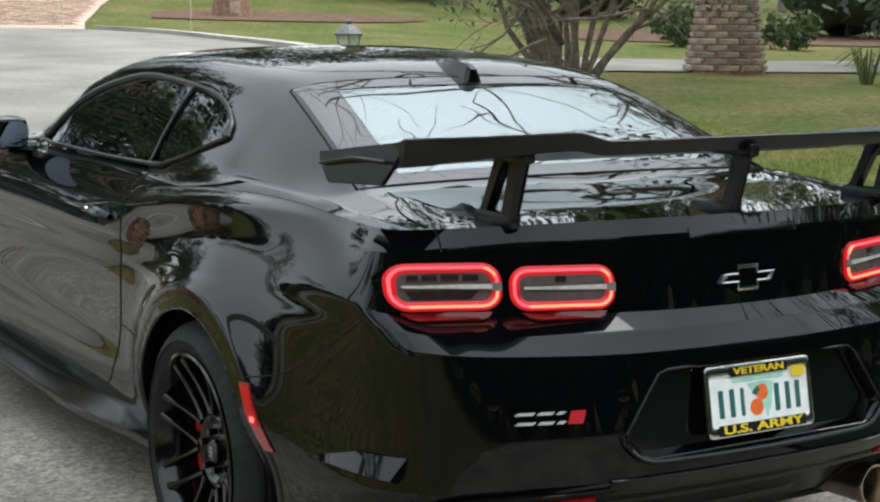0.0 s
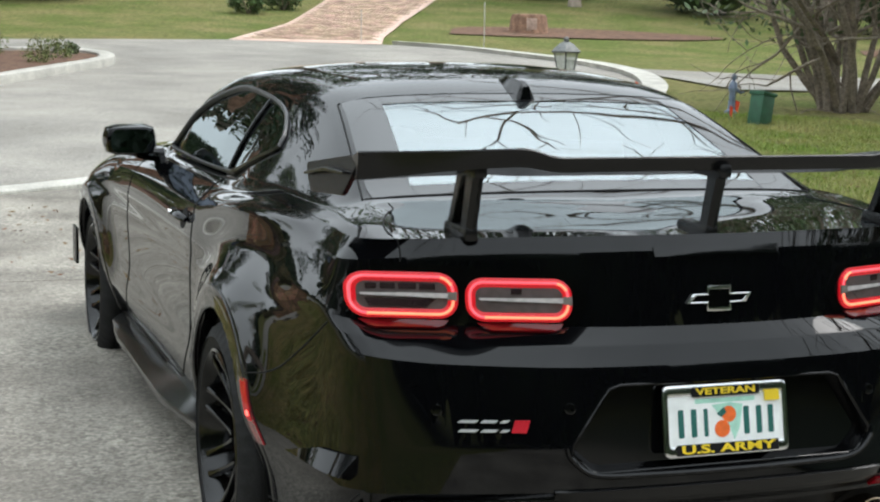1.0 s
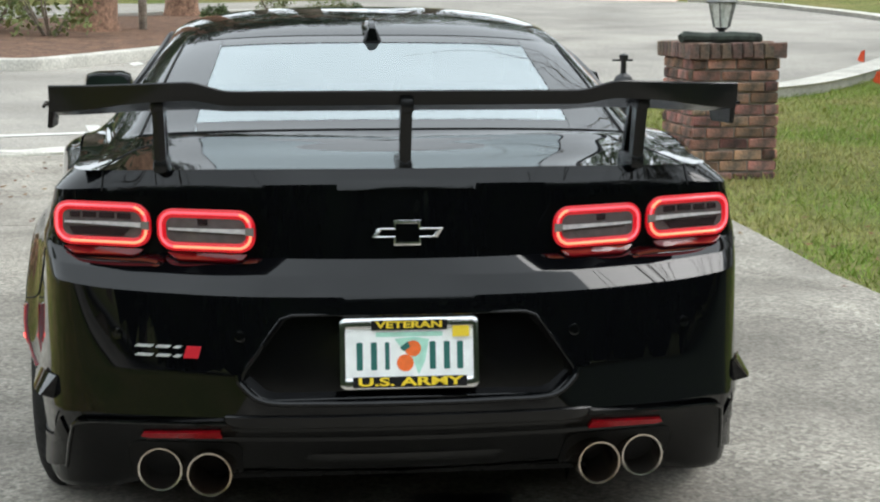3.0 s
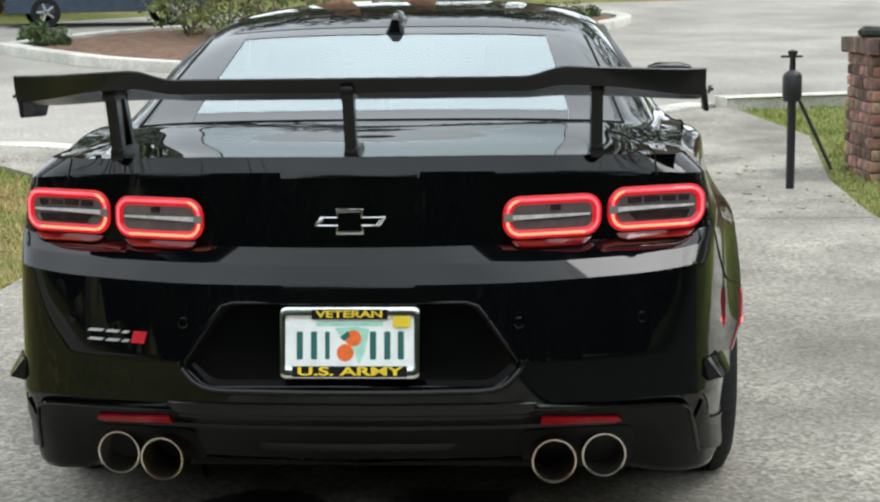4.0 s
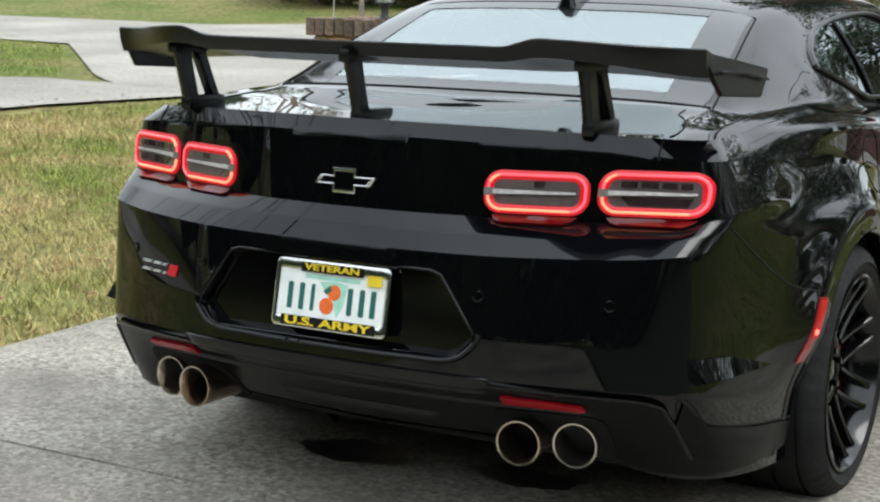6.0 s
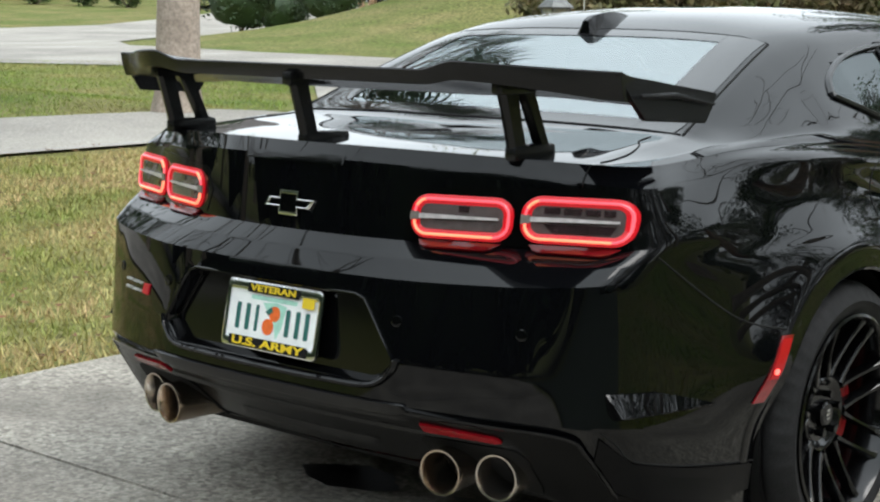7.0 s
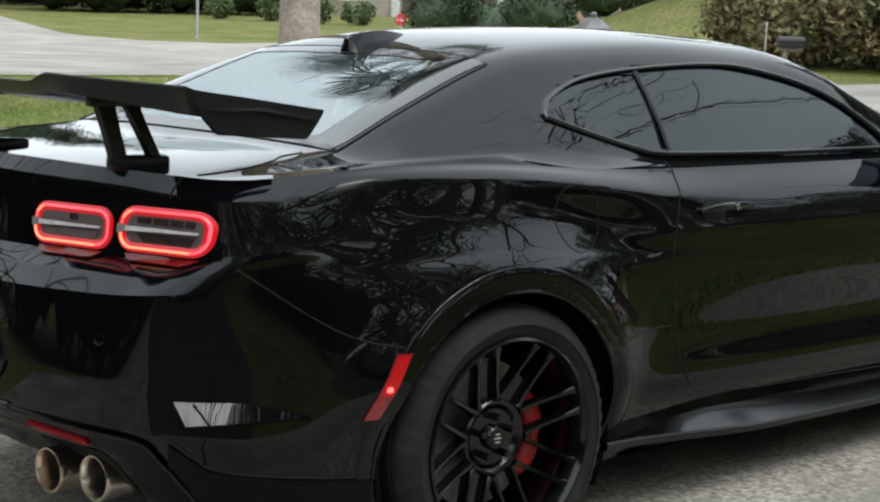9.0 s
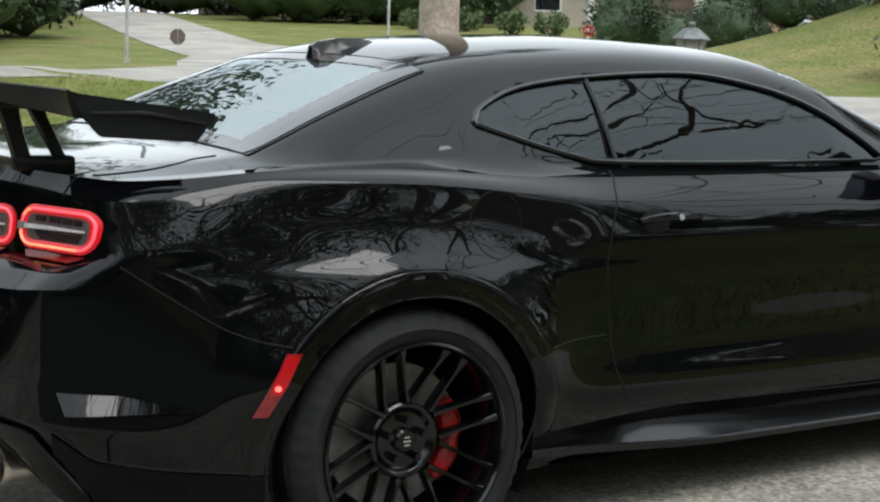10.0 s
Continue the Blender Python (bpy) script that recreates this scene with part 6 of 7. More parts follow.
for x, y, a, k in ((-7.45, 20.7, 1.0, .62), (-1.3, 26.0, 2.0, .55), (1.3, 27.4, 3.0, .5)):
    again(bush_low, x, y, a, k)
for x, y, a, k in ((-3.6, 20.9, 1.0, 1.1), (-4.6, 21.6, 2.2, 1.0), (0.6, 24.6, 2.4, .5), (1.0, 26.0, 4.0, .45), (-5.4, 22.6, 2.2, 1.2)):
    again(bush_loose, x, y, a, k)
for x, y, a, k in ((-27.6, 28.6, 1.2, .9), (-25.5, 30.5, 2.2, .85), (-23.5, 32.5, 3.0, .8), (-30.5, 29.5, 4.0, .8), (-16.0, 33.5, .5, .8), (-12.0, 34.5, 2.5, .9), (-9.0, 36.0, 4.4, .9), (-5.5, 37.5, 1.4, .9), (-45, 47, 1, .9), (-46.2, 46.6, 2, .8), (-40.5, 50, 4, 1.0), (-61.5, 34.0, 1, .7), (-23.6, 26.8, 1.7, .8), (-21.6, 27.8, 2.9, .85), (-19.4, 28.8, 3.6, .8), (-17.2, 29.8, .7, .9)):
    again(bush_round, x, y, a, k)
for x, y, a, k in ((-53.5, 37.5, 1, 1.5), (-51.5, 38.5, 2, 1.5), (-55.5, 36.0, 3, 1.4), (-50.0, 39.5, 4, 1.5), (-46.0, 42.2, 4.5, 1.5), (22.5, 27.6, 1, 1.6), (24.6, 26.0, 2, 1.4), (7.9, 41.8, 3, 1.2), (9.2, 43.0, 3.4, 1.2)):
    again(bush_low, x, y, a, k)
# overgrown bank of evergreen scrub
scrub = stand(shrub("shrub", "tall tangled dark evergreen scrub", 35, 5.5, 3.6, LEAF_DARK, 7800, .11), -54, 13.5)
rng3 = np.random.default_rng(63)


def thicket(ob, line, count, size):
    """Copies of a shrub spaced along a line, each turned and sized a little differently."""
    p = np.array(line, float)
    run = np.concatenate([[0], np.cumsum(np.hypot(*np.diff(p, axis=0).T))])
    for d in np.linspace(0, run[-1], count):
        x, y = np.interp(d, run, p[:, 0]) + rng3.normal() * .35, np.interp(d, run, p[:, 1]) + rng3.normal() * .35
        again(ob, float(x), float(y), rng3.random() * 6.28, size * (.94 + .14 * rng3.random()))


bank = stand(shrub("shrub", "tangled brown and olive scrub on the bank", 36, 3.2, 1.7, LEAF_SCRUB, 2600, .09), -13.2, 23.6)
thicket(bank, [(-15.4, 21.6), (-13.4, 24.4), (-12.4, 27.6), (-10.6, 31.0)], 9, .95)
# the last three rows are unseen hedges, added to darken the car's reflections
for line, count, size in (([(-66, 19), (-58, 14.6), (-50.5, 10)], 4, 1.1), ([(-72, 33), (-78, 36), (-82, 44)], 3, 1.15), ([(-74, 49.5), (-56, 57)], 4, 1.15), ([(-50, 58), (-18, 47)], 9, 1.15), ([(-17, 41), (2, 45)], 5, .9),
                          ([(20, 50), (27, 40), (33, 30), (31, 25)], 5, 1.0), ([(-63.5, 32.5), (-61.0, 36.5), (-60.0, 41)], 6, 1.15), ([(-74, 36), (-66, 46)], 6, 1.5), ([(-84, 20), (-88, 30), (-84, 40)], 6, 1.6), ([(-70, 21.5), (-56, 17.8)], 4, 1.2), ([(-39.5, 8), (-50, 16)], 4, 1.1), ([(-19, -3), (-17, -8), (-13, -11)], 3, 1.35), ([(-9.5, -11.5), (10.5, -11.5)], 9, 1.3), ([(10.5, -10), (9.6, -3), (9.4, 2.6)], 6, .62)):
    thicket(scrub, line, count, size)

# multi-stemmed tree on the lawn by the turning circle
spread = thing("tree", "multi-stemmed spreading tree with sparse leaves and bare twigs", "tree")
o3, t3 = [], []
rng2 = np.random.default_rng(9)
for k in range(17):
    a = 2 * math.pi * k / 17 + rng2.normal() * .2
    tilt = .10 + .50 * rng2.random()
    base = (0.30 * math.cos(a) * (.6 + .4 * (k % 2)), 0.30 * math.sin(a) * (.6 + .4 * (k % 2)), 0)
    branches(rng2, base, (math.cos(a) * tilt, math.sin(a) * tilt, 1.0), 2.3, .058, 3, o3, t3)
for k in range(2):
    branches(rng2, (-.1, 0, .7), (-1.0, -.15 + .3 * k, .75), 2.2, .05, 3, o3, t3)
part("branchwork", merged(o3), BARK, spread)
part("crown", leaf_cloud([((t.x, t.y, t.z), .38) for t in t3[::2] if t.z > 1.1], 16, .06, 1, rng2, LEAF, "crown"), LEAF, spread)
stand(spread, 11.2, 16.5)

# palm with old leaf boots up its trunk
palm = thing("palm_tree", "stout palm trunk wrapped in a lattice of old leaf boots", "palm")
part("trunk", lathe([(.74, -.1), (.70, .15), (.56, .9), (.46, 1.6), (.42, 2.6), (.40, 4.5), (.36, 6.5)], 24, "z"), RED_BARK, palm)
boot = box(0, 0, 0, .26, .09, .085, .012)
bme = bpy.data.meshes.new("boot")
boot.to_mesh(bme)
boot.free()
bme.materials.append(material("pale palm boots", (0.34, 0.27, 0.22), rough=0.9, vary=0.3, scale=10, random_tint=0.25))
for k in range(24):
    z = .12 + .118 * k
    rr = float(np.interp(z, [0.15, .9, 1.6, 2.6, 4.5], [.70, .56, .46, .42, .40]))
    for j in range(10):
        a = 2 * math.pi * (j + .5 * (k % 2)) / 10
        b = part("boot", bme, RED_BARK, palm)
        b.matrix_local = Matrix.Rotation(a, 4, "Z") @ Matrix.Translation((0, -rr, z)) @ Matrix.Rotation(radians(14), 4, "X") @ Matrix.Scale(rr / .5, 4, (1, 0, 0))
fr = []
for k in range(16):
    a = 2 * math.pi * k / 16
    fr.append(tube([(.2 * math.cos(a), .2 * math.sin(a), 6.4), (1.2 * math.cos(a), 1.2 * math.sin(a), 7.2 - .3 * (k % 3)), (2.2 * math.cos(a), 2.2 * math.sin(a), 6.8 - .6 * (k % 3))], [.04, .03, .015], 5))
part("frond_stalk", merged(fr), BARK, palm)
part("frond_crown", leaf_cloud([((1.9 * math.cos(2 * math.pi * k / 16), 1.9 * math.sin(2 * math.pi * k / 16), 6.8 - .5 * (k % 3)), .8) for k in range(16)], 60, .32, 1, rng2, LEAF, "frond_crown"), LEAF, palm)
stand(palm, 16.7, 19.3)
# an unseen palm added right of the drive, mirrored in the paint
for x, y in ((17.5, 2.0),):
    c = copy_thing(palm, Matrix.Translation((x, y, -.05)))
    c.scale = (.55, .55, .8)
tuft = thing("ornamental_grass", "clump of pale arching ornamental grass", "grass clump")
bl = []
for k in range(70):
    a, q = rng2.random() * 6.28, .4 + .6 * rng2.random()
    bl.append(tube([(.08 * math.cos(a), .08 * math.sin(a), 0), (.30 * q * math.cos(a), .30 * q * math.sin(a), .55 * q + .1), (.62 * q * math.cos(a), .62 * q * math.sin(a), .42 * q)], [.014, .010, .003], 3, caps=False))
part("blade_clump", merged(bl), LEAF_PALE, tuft)
stand(tuft, 17.3, 16.4)
again(tuft, 16.2, 24.5, 1.2, 1.1)
again(tuft, 18.3, 16.2, 2.0, 1.3)

# small things on the far lawn
UTIL_GREEN = material("green utility plastic", (0.02, 0.09, 0.045), rough=0.5, vary=0.2, scale=10)
LOG = material("weathered dark wood", (0.035, 0.045, 0.035), rough=0.8, vary=0.5, scale=18, bump=0.6)
FLAG = material("orange marker flag", (0.80, 0.10, 0.03), rough=0.6, vary=0.1, scale=20)
BLUE = material("faded blue paint", (0.16, 0.20, 0.28), rough=0.6, vary=0.3, scale=14)
ped = thing("utility_pedestal", "leaning green plastic utility pedestal on the lawn", "utility box")
part("case", box(0, 0, .20, .24, .22, .42, .03), UTIL_GREEN, ped)
part("lid", box(0, 0, .425, .27, .25, .05, .015), UTIL_GREEN, ped)
part("side_plate", box(.125, 0, .19, .012, .17, .34, .004), KERB, ped)
ped.matrix_world = pose(8.7, 14.6, float(height(8.7, 14.6)) - .04, 0, 10, 20)
for x, y, hgt in ((6.5, 13.4, .22), (8.0, 16.3, .30), (8.6, 18.0, .30), (8.75, 15.3, .24), (8.5, 15.0, .2), (7.2, 15.8, .26)):
    fl = thing("marker_flag", "small orange marker flag on a wire in the grass", "flag", group="marker flags")
    part("wire", tube([(0, 0, -.05), (.01, 0, hgt)], .004, 5), STEEL, fl)
    b = bmesh.new()
    f = b.faces.new([b.verts.new(p) for p in ((.01, 0, hgt), (.12, .015, hgt - .02), (.14, -.02, hgt - .13), (.06, .02, hgt - .16), (.008, 0, hgt - .13))])
    bmesh.ops.solidify(b, geom=b.faces[:], thickness=.004)
    part("flag", b, FLAG, fl)
    fl.matrix_world = pose(x, y, float(height(x, y)), 0, 0, 30 * x)
b = merged([lathe([(.001, 0), (.09, 0), (.09, .03), (.05, .06), (.045, .30), (.065, .34), (.05, .42), (.02, .46), (.03, .48), (.035, .53), (.001, .57)], 16, "z"), tube([(.0, 0, .36), (.14, 0, .30), (.22, .02, .31)], [.025, .02, .012], 8)])
orn = tagged(part("garden_ornament", b, BLUE), "faded blue garden ornament standing in the lawn", "ornament")
orn.matrix_world = pose(9.2, 16.2, float(height(9.2, 16.2)) - .02, 0, 4, 10)
stump = thing("tree_stump", "cut brown tree stump beside the brick drive", "stump")
part("wood", lathe([(.62, -.1), (.55, .1), (.50, .45), (.47, .52), (.40, .54), (.001, .55)], 14, "z"), RED_BARK, stump)
part("cut_face", box(-.12, -.52, .25, .3, .03, .34, .01), PAVER, stump)
stand(stump, 14.9, 37.6)
for x, y, hgt in ((11.7, 32.6, 1.1), (8.9, 33.6, .8), (-13.3, 20.2, 1.0)):
    st = thing("reflector_stake", "thin white reflector stake at the drive's edge", "stake", group="edge stakes")
    part("rod", tube([(0, 0, -.1), (0, 0, hgt)], .012, 6), KERB, st)
    part("cap", tube([(0, 0, hgt), (0, 0, hgt + .05)], .018, 8), KERB, st)
    stand(st, x, y)

# by the right-hand pillar: a weathered bar on its cap, and a black post lamp behind the car
log = tagged(part("weathered_bar", tube([(-.30, 0, 0), (-.27, .01, .012), (-.1, 0, .004), (.1, .012, .008), (.29, 0, 0), (.31, .0, .004)], [.03, .04, .036, .04, .037, .028], 9), LOG), "weathered dark green bar lying across the pillar cap", "bar")
log.matrix_world = pose(2.86, 7.40, 1.083, 0, 0, 8)
pl = thing("post_lamp", "black iron post lamp beside the driveway", "lamp")
part("post", tube([(0, 0, -.05), (0, 0, .62)], .028, 10), BLACK_IRON, pl)
part("body", lathe([(.001, .62), (.055, .62), (.062, .66), (.062, .78), (.05, .80), (.02, .82), (.018, .90), (.03, .92), (.03, .94), (.001, .95)], 16, "z"), BLACK_IRON, pl)
part("arm", tube([(-.075, 0, .905), (.06, 0, .905)], .008, 6), BLACK_IRON, pl)
stand(pl, 2.02, 6.75)
part("brace", tube([(.05, 0, .62), (.26, 0, .18)], .012, 6), BLACK_IRON, pl)

stub = tagged(part("wooden_stub", tube([(0, 0, -.1), (.0, 0, .12), (.012, 0, .23), (.01, 0, .25)], [.085, .08, .078, .06], 9), BARK), "short weathered wooden post at the lawn's edge", "post")
stand(stub, -5.15, 7.45)
crape = thing("tree", "multi-stemmed tree with smooth tan trunks", "tree")
o5, t5 = [], []
for k in range(4):
    a = 1.6 * k
    branches(rng2, (.12 * math.cos(a), .12 * math.sin(a), 0), (.25 * math.cos(a), .25 * math.sin(a), 1), 3.4, .13, 2, o5, t5)
part("stems", merged(o5), TAN_BARK, crape)
part("crown", leaf_cloud([((t.x, t.y, t.z), .7) for t in t5], 40, .08, 1, rng2, LEAF, "crown"), LEAF, crape)
stand(crape, -38.2, 41.6)
again(crape, -36.9, 42.4, 2.0, .9)
again(crape, -34.6, 43.6, 4.0, 1.0)
again(pale, -18.6, 26.2, 1.0, .7)

for region in ([(12.2, 36.6), (14.5, 35.9), (18.6, 35.6), (20.5, 36.8), (18.0, 38.6), (13.6, 38.9)], [(21.5, 30.2), (27.0, 27.6), (34.0, 25.6), (44.0, 24.5), (44.0, 30.0), (34.0, 32.5), (24.0, 34.0)]):
    o = [tuple(p) for p in spline(region + region[:1], 4)[:-1]]
    tagged(part("mulch_bed", land_patch(o, 1.0, .02), MULCH), "bed of fallen brown leaves and mulch at the wood's edge", "mulch bed", kind="structure")
# road signs, poles and a mailbox down the side street
SIGN_RED = material("red sign face", (0.55, 0.02, 0.02), rough=0.45, vary=0.08)
SIGN_BACK = material("weathered brown sign back", (0.10, 0.075, 0.06), rough=0.7, vary=0.2, scale=8)
GALV = material("galvanised pole", (0.42, 0.42, 0.41), rough=0.55, metal=0.3, vary=0.2, scale=6)


def sign(x, y, z, r, face, turn, label, text):
    ob = thing("stop_sign", label, "road sign")
    base = float(height(x, y))
    part("post", tube([(0, 0.02, -.1), (0, 0.02, z - base + r)], .03, 8), GALV, ob)
    b = lathe([(.001, -.008), (r, -.008), (r, .0), (.001, .0)], 8, "y")
    bmesh.ops.rotate(b, cent=(0, 0, 0), matrix=Matrix.Rotation(radians(22.5), 3, "Y"), verts=b.verts)
    bmesh.ops.translate(b, vec=(0, 0, z - base), verts=b.verts)
    part("plate", b, face, ob)
    ob.matrix_world = pose(x, y, base, 0, 0, turn)
    if text:
        letters(text, r * .8, 0, z - base, -.012, PLATE_W, ob, "lettering", r * 1.4, Matrix.Identity(4))
    return ob


sign(-44.3, 19.9, 1.14, .27, SIGN_BACK, 60, "octagonal sign seen from its brown back", "")
sign(-36.6, 31.0, 1.80, .20, SIGN_RED, 48, "small red octagonal stop sign on a post", "STOP")
for x, y, r, hh in ((-31.3, 13.0, .045, 7.0), (-43.0, 27.2, .05, 6.5)):
    pole = thing("utility_pole", "tall slim grey pole at the roadside", "pole")
    part("shaft", tube([(0, 0, -.2), (0, 0, hh)], [r, r * .8], 12), GALV, pole)
    part("foot", tube([(0, 0, -.1), (0, 0, .12)], r * 1.5, 12), GALV, pole)
    stand(pole, x, y)
mb = thing("mailbox", "black mailbox on a wooden post by the kerb", "mailbox")
part("post", box(0, 0, .45, .09, .09, 1.1, .008), BARK, mb)
part("arm", box(.12, 0, .86, .50, .07, .06, .008), BARK, mb)
b = tube([(-.16, 0, 1.02), (.38, 0, 1.02)], .11, 14)
part("case", b, BLACK_IRON, mb)
part("case_floor", box(.11, 0, .945, .54, .215, .09, .01), BLACK_IRON, mb)
stand(mb, -11.9, 18.9, .9, .78)

# houses across the side street
WALL_TAN = material("tan stucco", (0.46, 0.40, 0.33), rough=0.9, vary=0.1, scale=2, fine=0.1, fine_scale=30)
WALL_BROWN = material("brown garage door paint", (0.13, 0.085, 0.065), rough=0.6, vary=0.15, scale=4)
ROOF = material("dark shingles", (0.09, 0.08, 0.075), rough=0.9, vary=0.3, scale=9)
TRIM_W = material("white trim paint", (0.72, 0.71, 0.68), rough=0.5, vary=0.06, scale=4)
WIN_DARK = material("dark window glass", (0.02, 0.022, 0.025), rough=0.05, coat=0.5, vary=0.2)


def house(x, y, turn, label, wide=17.0):
    ob = thing("house", label, "house")
    part("wall", box(0, 4.2, 1.45, wide, 8.4, 2.9), WALL_TAN, ob)
    b = bmesh.new()
    hw = wide / 2 + .6
    v = [b.verts.new(p) for p in ((-hw, -.7, 2.8), (hw, -.7, 2.8), (hw, 9.1, 2.8), (-hw, 9.1, 2.8), (-hw + 4, 4.2, 5.2), (hw - 4, 4.2, 5.2))]
    for f in ((0, 1, 5, 4), (1, 2, 5), (2, 3, 4, 5), (3, 0, 4), (3, 2, 1, 0)):
        b.faces.new([v[i] for i in f])
    part("roof", b, ROOF, ob, smooth=False)
    part("fascia", box(0, -.68, 2.72, wide + 1.2, .04, .2), TRIM_W, ob)
    door = part("garage_door", box(2.6, -.03, 1.1, 4.9, .1, 2.2), WALL_BROWN, ob, "brown panelled garage door")
    for k in range(4):
        part("panel", box(2.6, -.09, .3 + .53 * k, 4.7, .03, .44, .01), WALL_BROWN, door)
    for px in (-.2, 5.4):
        part("pillar", box(px, -.1, 1.35, .45, .3, 2.7, .02), TRIM_W, ob)
    for wx in (-5.6, -2.6):
        win = part("window", box(wx, -.03, 1.5, 1.5, .1, 1.3), TRIM_W, ob)
        part("pane", box(wx, -.07, 1.5, 1.3, .06, 1.1), WIN_DARK, win)
    ob.matrix_world = pose(x, y, float(height(x, y)) - .1, 0, 0, turn)
    return ob


house(-61.6, 51.1, 44, "low tan stucco house with a brown garage door")
house(-74.0, 42.0, 58, "low tan house half hidden by trees", 15.0)

# parked cars
def parked(x, y, turn, paint, label, tall=1.45, length=4.5):
    ob = thing("parked_car", label, "car")
    half = length / 2
    prof = spline([(half, .30), (half + .02, .55), (half - .10, .74), (half - .6, .84), (half - 1.25, .93), (-half + .75, .98), (-half + .1, .93), (-half, .70), (-half + .02, .32)], 5)
    b, rows = bmesh.new(), []
    for w in (-.90, -.86, -.60, .60, .86, .90):
        inset = {.90: .06, .86: .02, .60: 0}[abs(w)]
        rows.append([b.verts.new((p[0] * (1 - inset * .3), w, p[1] - inset * (1 if p[1] > .7 else 0))) for p in prof])
    for p, q in zip(rows[:-1], rows[1:]):
        for j in range(len(prof) - 1):
            b.faces.new((p[j], q[j], q[j + 1], p[j + 1]))
    b.faces.new(rows[0])
    b.faces.new(rows[-1])
    bmesh.ops.recalc_face_normals(b, faces=b.faces)
    part("body", b, paint, ob)
    g, rows = bmesh.new(), []
    for z, k in ((.88, 0.0), (.98, .1), (tall - .08, .85), (tall - .02, .93), (tall, 1.0)):
        x0, x1, ww = half - 1.15 - .85 * k, -half + .45 + .75 * k, .80 - .20 * k
        rows.append([g.verts.new(p) for p in ((x0, -ww, z), (x0, ww, z), (x1, ww, z), (x1, -ww, z))])
    for p, q in zip(rows[:-1], rows[1:]):
        for j in range(4):
            g.faces.new((p[j], p[(j + 1) % 4], q[(j + 1) % 4], q[j]))
    g.faces.new(rows[-1])
    bmesh.ops.recalc_face_normals(g, faces=g.faces)
    part("cabin", g, WIN_DARK, ob, "dark windows")
    part("roof", box((-.35), 0, tall + .005, 1.5, 1.16, .03, .012), paint, ob)
    for wx in (half - .85, -half + .85):
        for wy in (-.82, .82):
            t = lathe([(.19, -.09), (.30, -.10), (.325, -.07), (.325, .07), (.30, .10), (.19, .09)], 28, "y")
            bmesh.ops.translate(t, vec=(wx, wy, .325), verts=t.verts)
            wob = part("wheel", t, RUBBER, ob)
            for k in range(5):
                a = 2 * math.pi * k / 5
                e = .075 if wy > 0 else -.075
                part("spoke", tube([(wx + .03 * math.cos(a), wy + e, .325 + .03 * math.sin(a)), (wx + .20 * math.cos(a), wy + e, .325 + .20 * math.sin(a))], [.035, .028], 6), GALV, wob)
    for s in (-1, 1):
        part("headlight", box(half - .14, s * .66, .68, .18, .28, .12, .03), LAMP_CLEAR, ob)
        part("tail_light", box(-half + .05, s * .66, .80, .10, .26, .12, .03), LENS_RED, ob)
    ob.matrix_world = pose(x, y, float(height(x, y)), 0, 0, turn)
    return ob


NAVY = material("grey-blue car paint", (0.055, 0.075, 0.11), rough=0.25, coat=1.0, vary=0.1)
DARKP = material("dark car paint", (0.02, 0.02, 0.024), rough=0.25, coat=1.0, vary=0.1)
SILVER = material("silver car paint", (0.45, 0.46, 0.47), rough=0.3, metal=0.4, coat=0.8, vary=0.06)
parked(-8.05, 26.86, -158, NAVY, "small grey-blue hatchback parked at the far kerb").scale = (.86, .86, .86)
parked(-48.8, 42.9, -48, DARKP, "dark hatchback parked on a drive", 1.55)
parked(-47.0, 50.0, 20, SILVER, "silver saloon parked behind the bushes", 1.5)
parked(-72.0, 24.0, 30, SILVER, "silver van half hidden by trees", 1.8, 4.9)

# ---- ground litter and wear ----
STAIN = material("wet oil stain", (0.02, 0.019, 0.018), rough=0.35, vary=0.3, scale=12)
for x, y, w, h_ in ((-.32, .58, .17, .10), (.20, .63, .16, .075), (.02, .92, .12, .06)):
    rg = random.Random(int(w * 1000))
    o = [(x + w * (1 + rg.uniform(-.18, .18)) * math.cos(a), y + h_ * (1 + rg.uniform(-.25, .25)) * math.sin(a)) for a in np.linspace(0, 2 * math.pi, 26)[:-1]]
    tagged(part("oil_stain", land_patch(o, .2, .0235), STAIN), "dark wet stain on the concrete under the tail", "stain", kind="structure")
for pts in ([(-2.6, 9.75), (-1.75, 9.95), (-1.72, 10.08), (-2.6, 9.88)], [(-1.72, 9.45), (-1.58, 9.45), (-1.80, 10.5), (-1.92, 10.5)], [(-2.0, 16.6), (-1.9, 16.9), (-2.0, 17.3), (-2.1, 17.0)]):
    tagged(part("road_marking", land_patch(pts, .4, .018), WHITE_LINE), "short worn white paint mark on the street", "road marking", kind="structure")


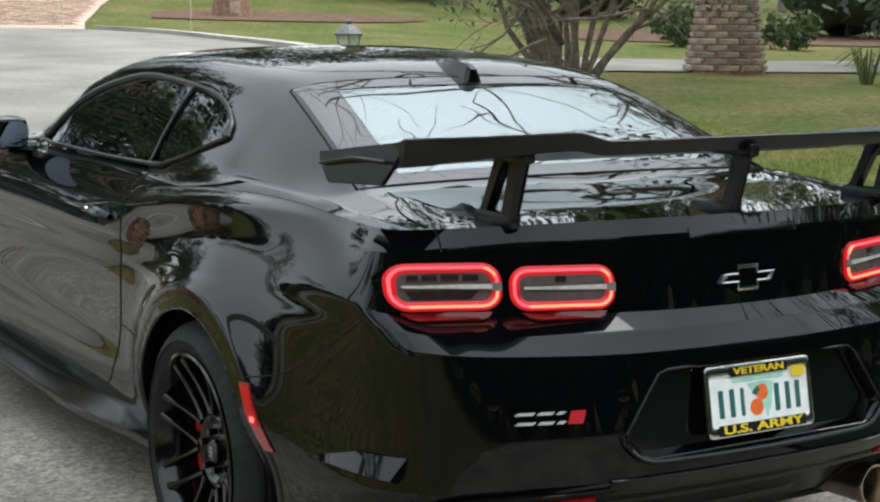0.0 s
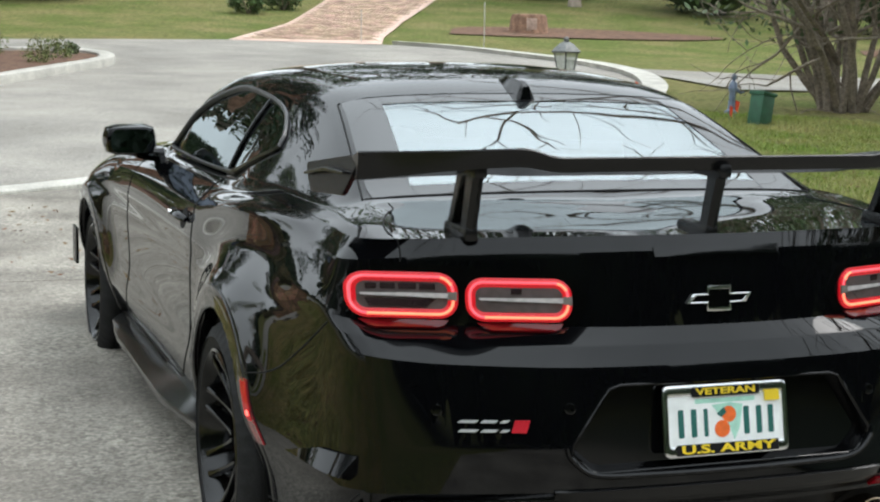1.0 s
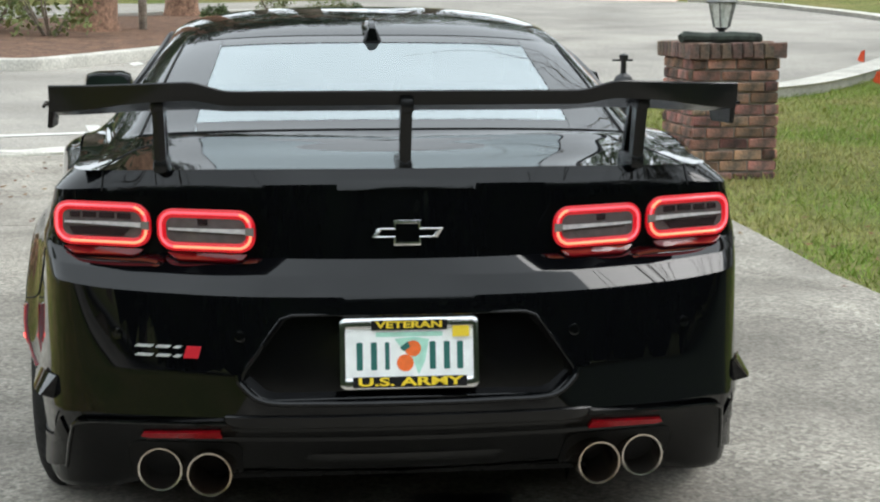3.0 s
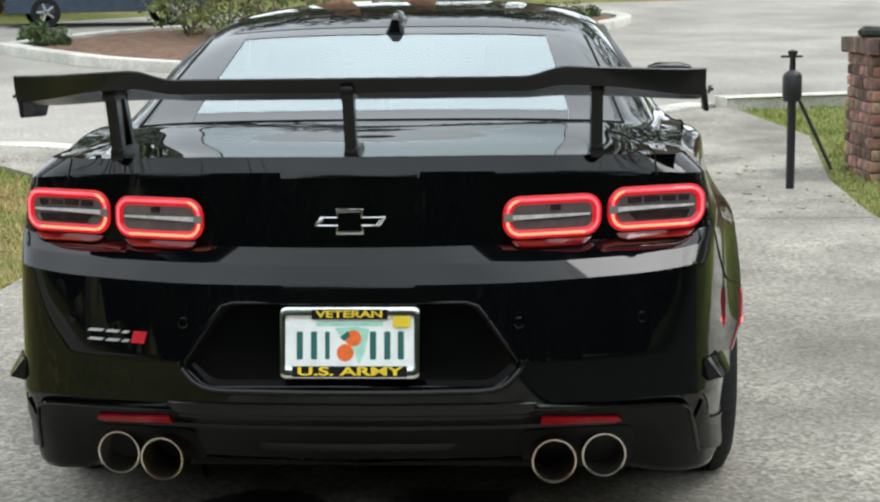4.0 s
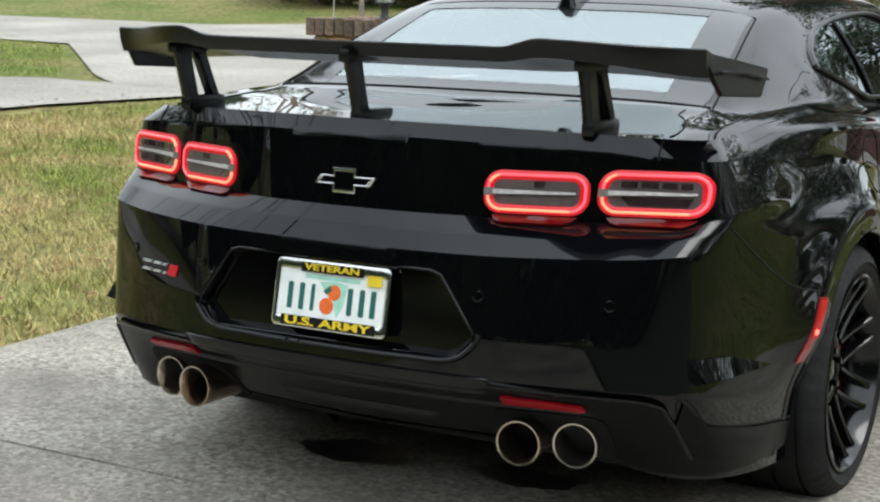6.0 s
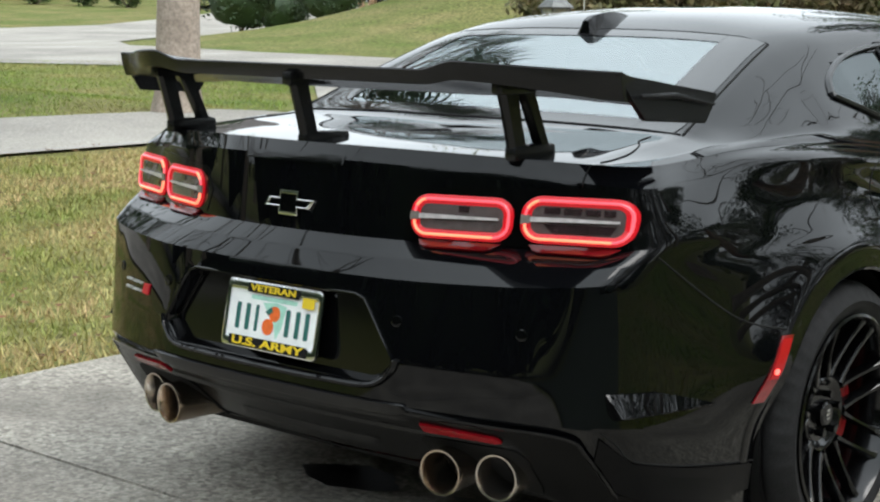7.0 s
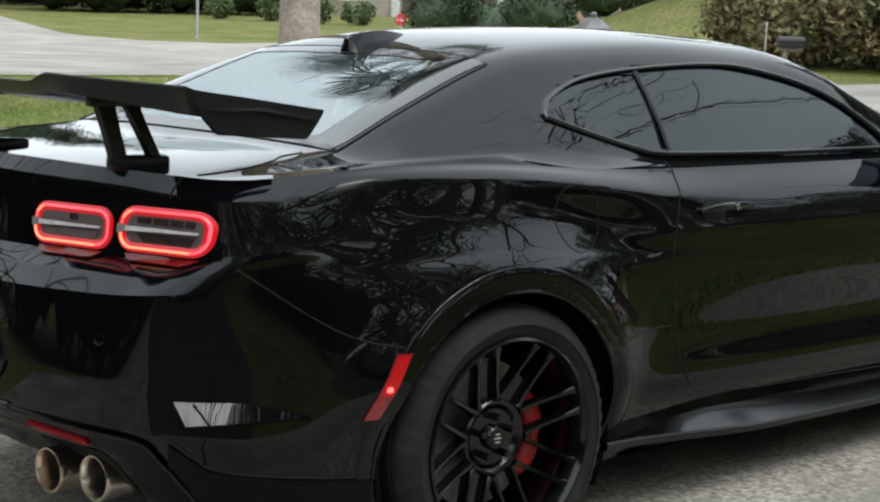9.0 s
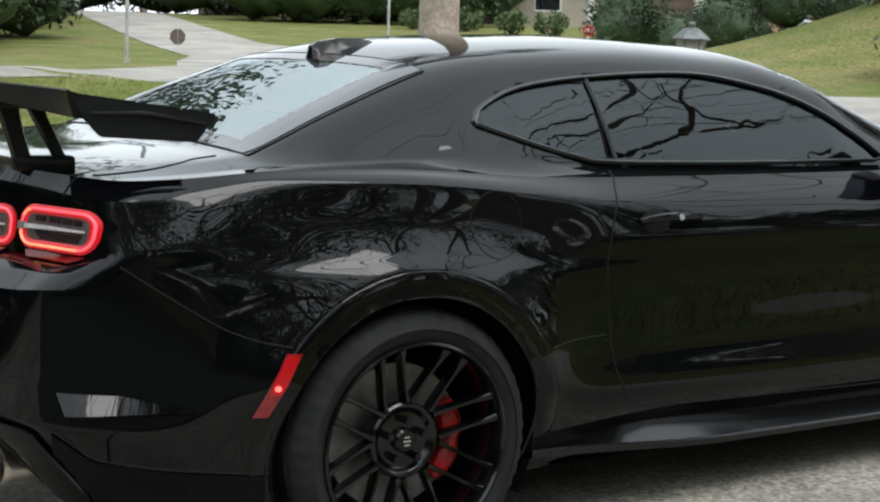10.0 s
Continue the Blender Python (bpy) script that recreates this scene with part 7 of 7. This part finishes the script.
def blades(region, count, seed, low, high, name, label, mat_=BLADE):
    """Grass blades over a stretch of lawn, as one mesh."""
    rg = np.random.default_rng(seed)
    o = np.array(region)
    p = rg.uniform(o.min(0), o.max(0), (count * 3, 2))
    ok = np.zeros(len(p), bool)
    for (x0, y0), (x1, y1) in zip(region, region[1:] + region[:1]):
        if y0 != y1:
            ok ^= ((y0 > p[:, 1]) != (y1 > p[:, 1])) & (p[:, 0] < (x1 - x0) * (p[:, 1] - y0) / (y1 - y0) + x0)
    p = p[ok][:count]
    n = len(p)
    z, a = height(p[:, 0], p[:, 1]) - .012, rg.random(n) * 6.283
    w, lean_ = rg.uniform(.003, .006, n), rg.normal(size=(n, 2)) * .025
    d = np.stack([np.cos(a) * w, np.sin(a) * w], 1)
    v = np.empty((n, 3, 3))
    v[:, 0, :2], v[:, 1, :2], v[:, 2, :2] = p - d, p + d, p + lean_
    v[:, 0, 2] = v[:, 1, 2] = z
    v[:, 2, 2] = z + rg.uniform(low, high, n)
    me = bpy.data.meshes.new(name)
    me.vertices.add(3 * n)
    me.vertices.foreach_set("co", v.ravel())
    me.loops.add(3 * n)
    me.loops.foreach_set("vertex_index", np.arange(3 * n))
    me.polygons.add(n)
    me.polygons.foreach_set("loop_start", np.arange(0, 3 * n, 3))
    me.update(calc_edges=True)
    me.materials.append(mat_)
    tagged(new(name, me), label, "grass", kind="stuff")


blades([(-2.03, -1.5), (-2.03, 5.5), (-2.9, 6.9), (-4.4, 7.9), (-6.4, 8.1), (-7.4, 4.5), (-8.0, -1.5)], 90000, 3, .02, .06, "grass", "thin mixed green and straw lawn blades", BLADE_DRY)
blades([(2.35, 1.0), (2.35, 7.0), (2.7, 9.4), (2.3, 11.8), (5.0, 12.9), (8.2, 17.0), (10.5, 15.0), (9.0, 8.0), (6.5, 1.0)], 90000, 4, .02, .06, "grass", "green lawn blades beside the driveway")
blades([(-9.8, 9.6), (-12.8, 12.9), (-17.5, 15.6), (-20.5, 13.0), (-21.5, 8.0), (-21.0, 3.0), (-11.2, 2.0), (-10.4, 5.4), (-9.7, 7.2)], 60000, 5, .02, .05, "grass", "bright green lawn blades between the lanes")
rg = np.random.default_rng(12)
v, f = [], []
for _ in range(1500):
    s = rg.random()
    p = (rg.uniform(-7.5, -1.9), rg.uniform(-1.5, 7.5)) if s < .62 else (rg.uniform(2.2, 8), rg.uniform(2, 13)) if s < .85 else (rg.uniform(-2, 2.3), rg.uniform(5.5, 8.5))
    z, a, w = float(height(*p)) + .028, rg.random() * 6.28, rg.uniform(.012, .03)
    k = len(v)
    for da, rr, dz in ((0, 1, .006), (1.3, .5, 0), (3.14, 1, .01), (-1.3, .5, 0)):
        v.append((p[0] + w * rr * math.cos(a + da), p[1] + w * rr * math.sin(a + da), z + dz))
    f.append((k, k + 1, k + 2, k + 3))
DEAD = material("dry brown leaves", (0.16, 0.085, 0.04), rough=0.9, random_tint=0.5, island=True, vary=0.2)
tagged(new("fallen_leaves", mesh("fallen_leaves", v, f, DEAD, smooth=False)), "scattered dry brown leaves on lawn and drive", "leaves", kind="stuff")
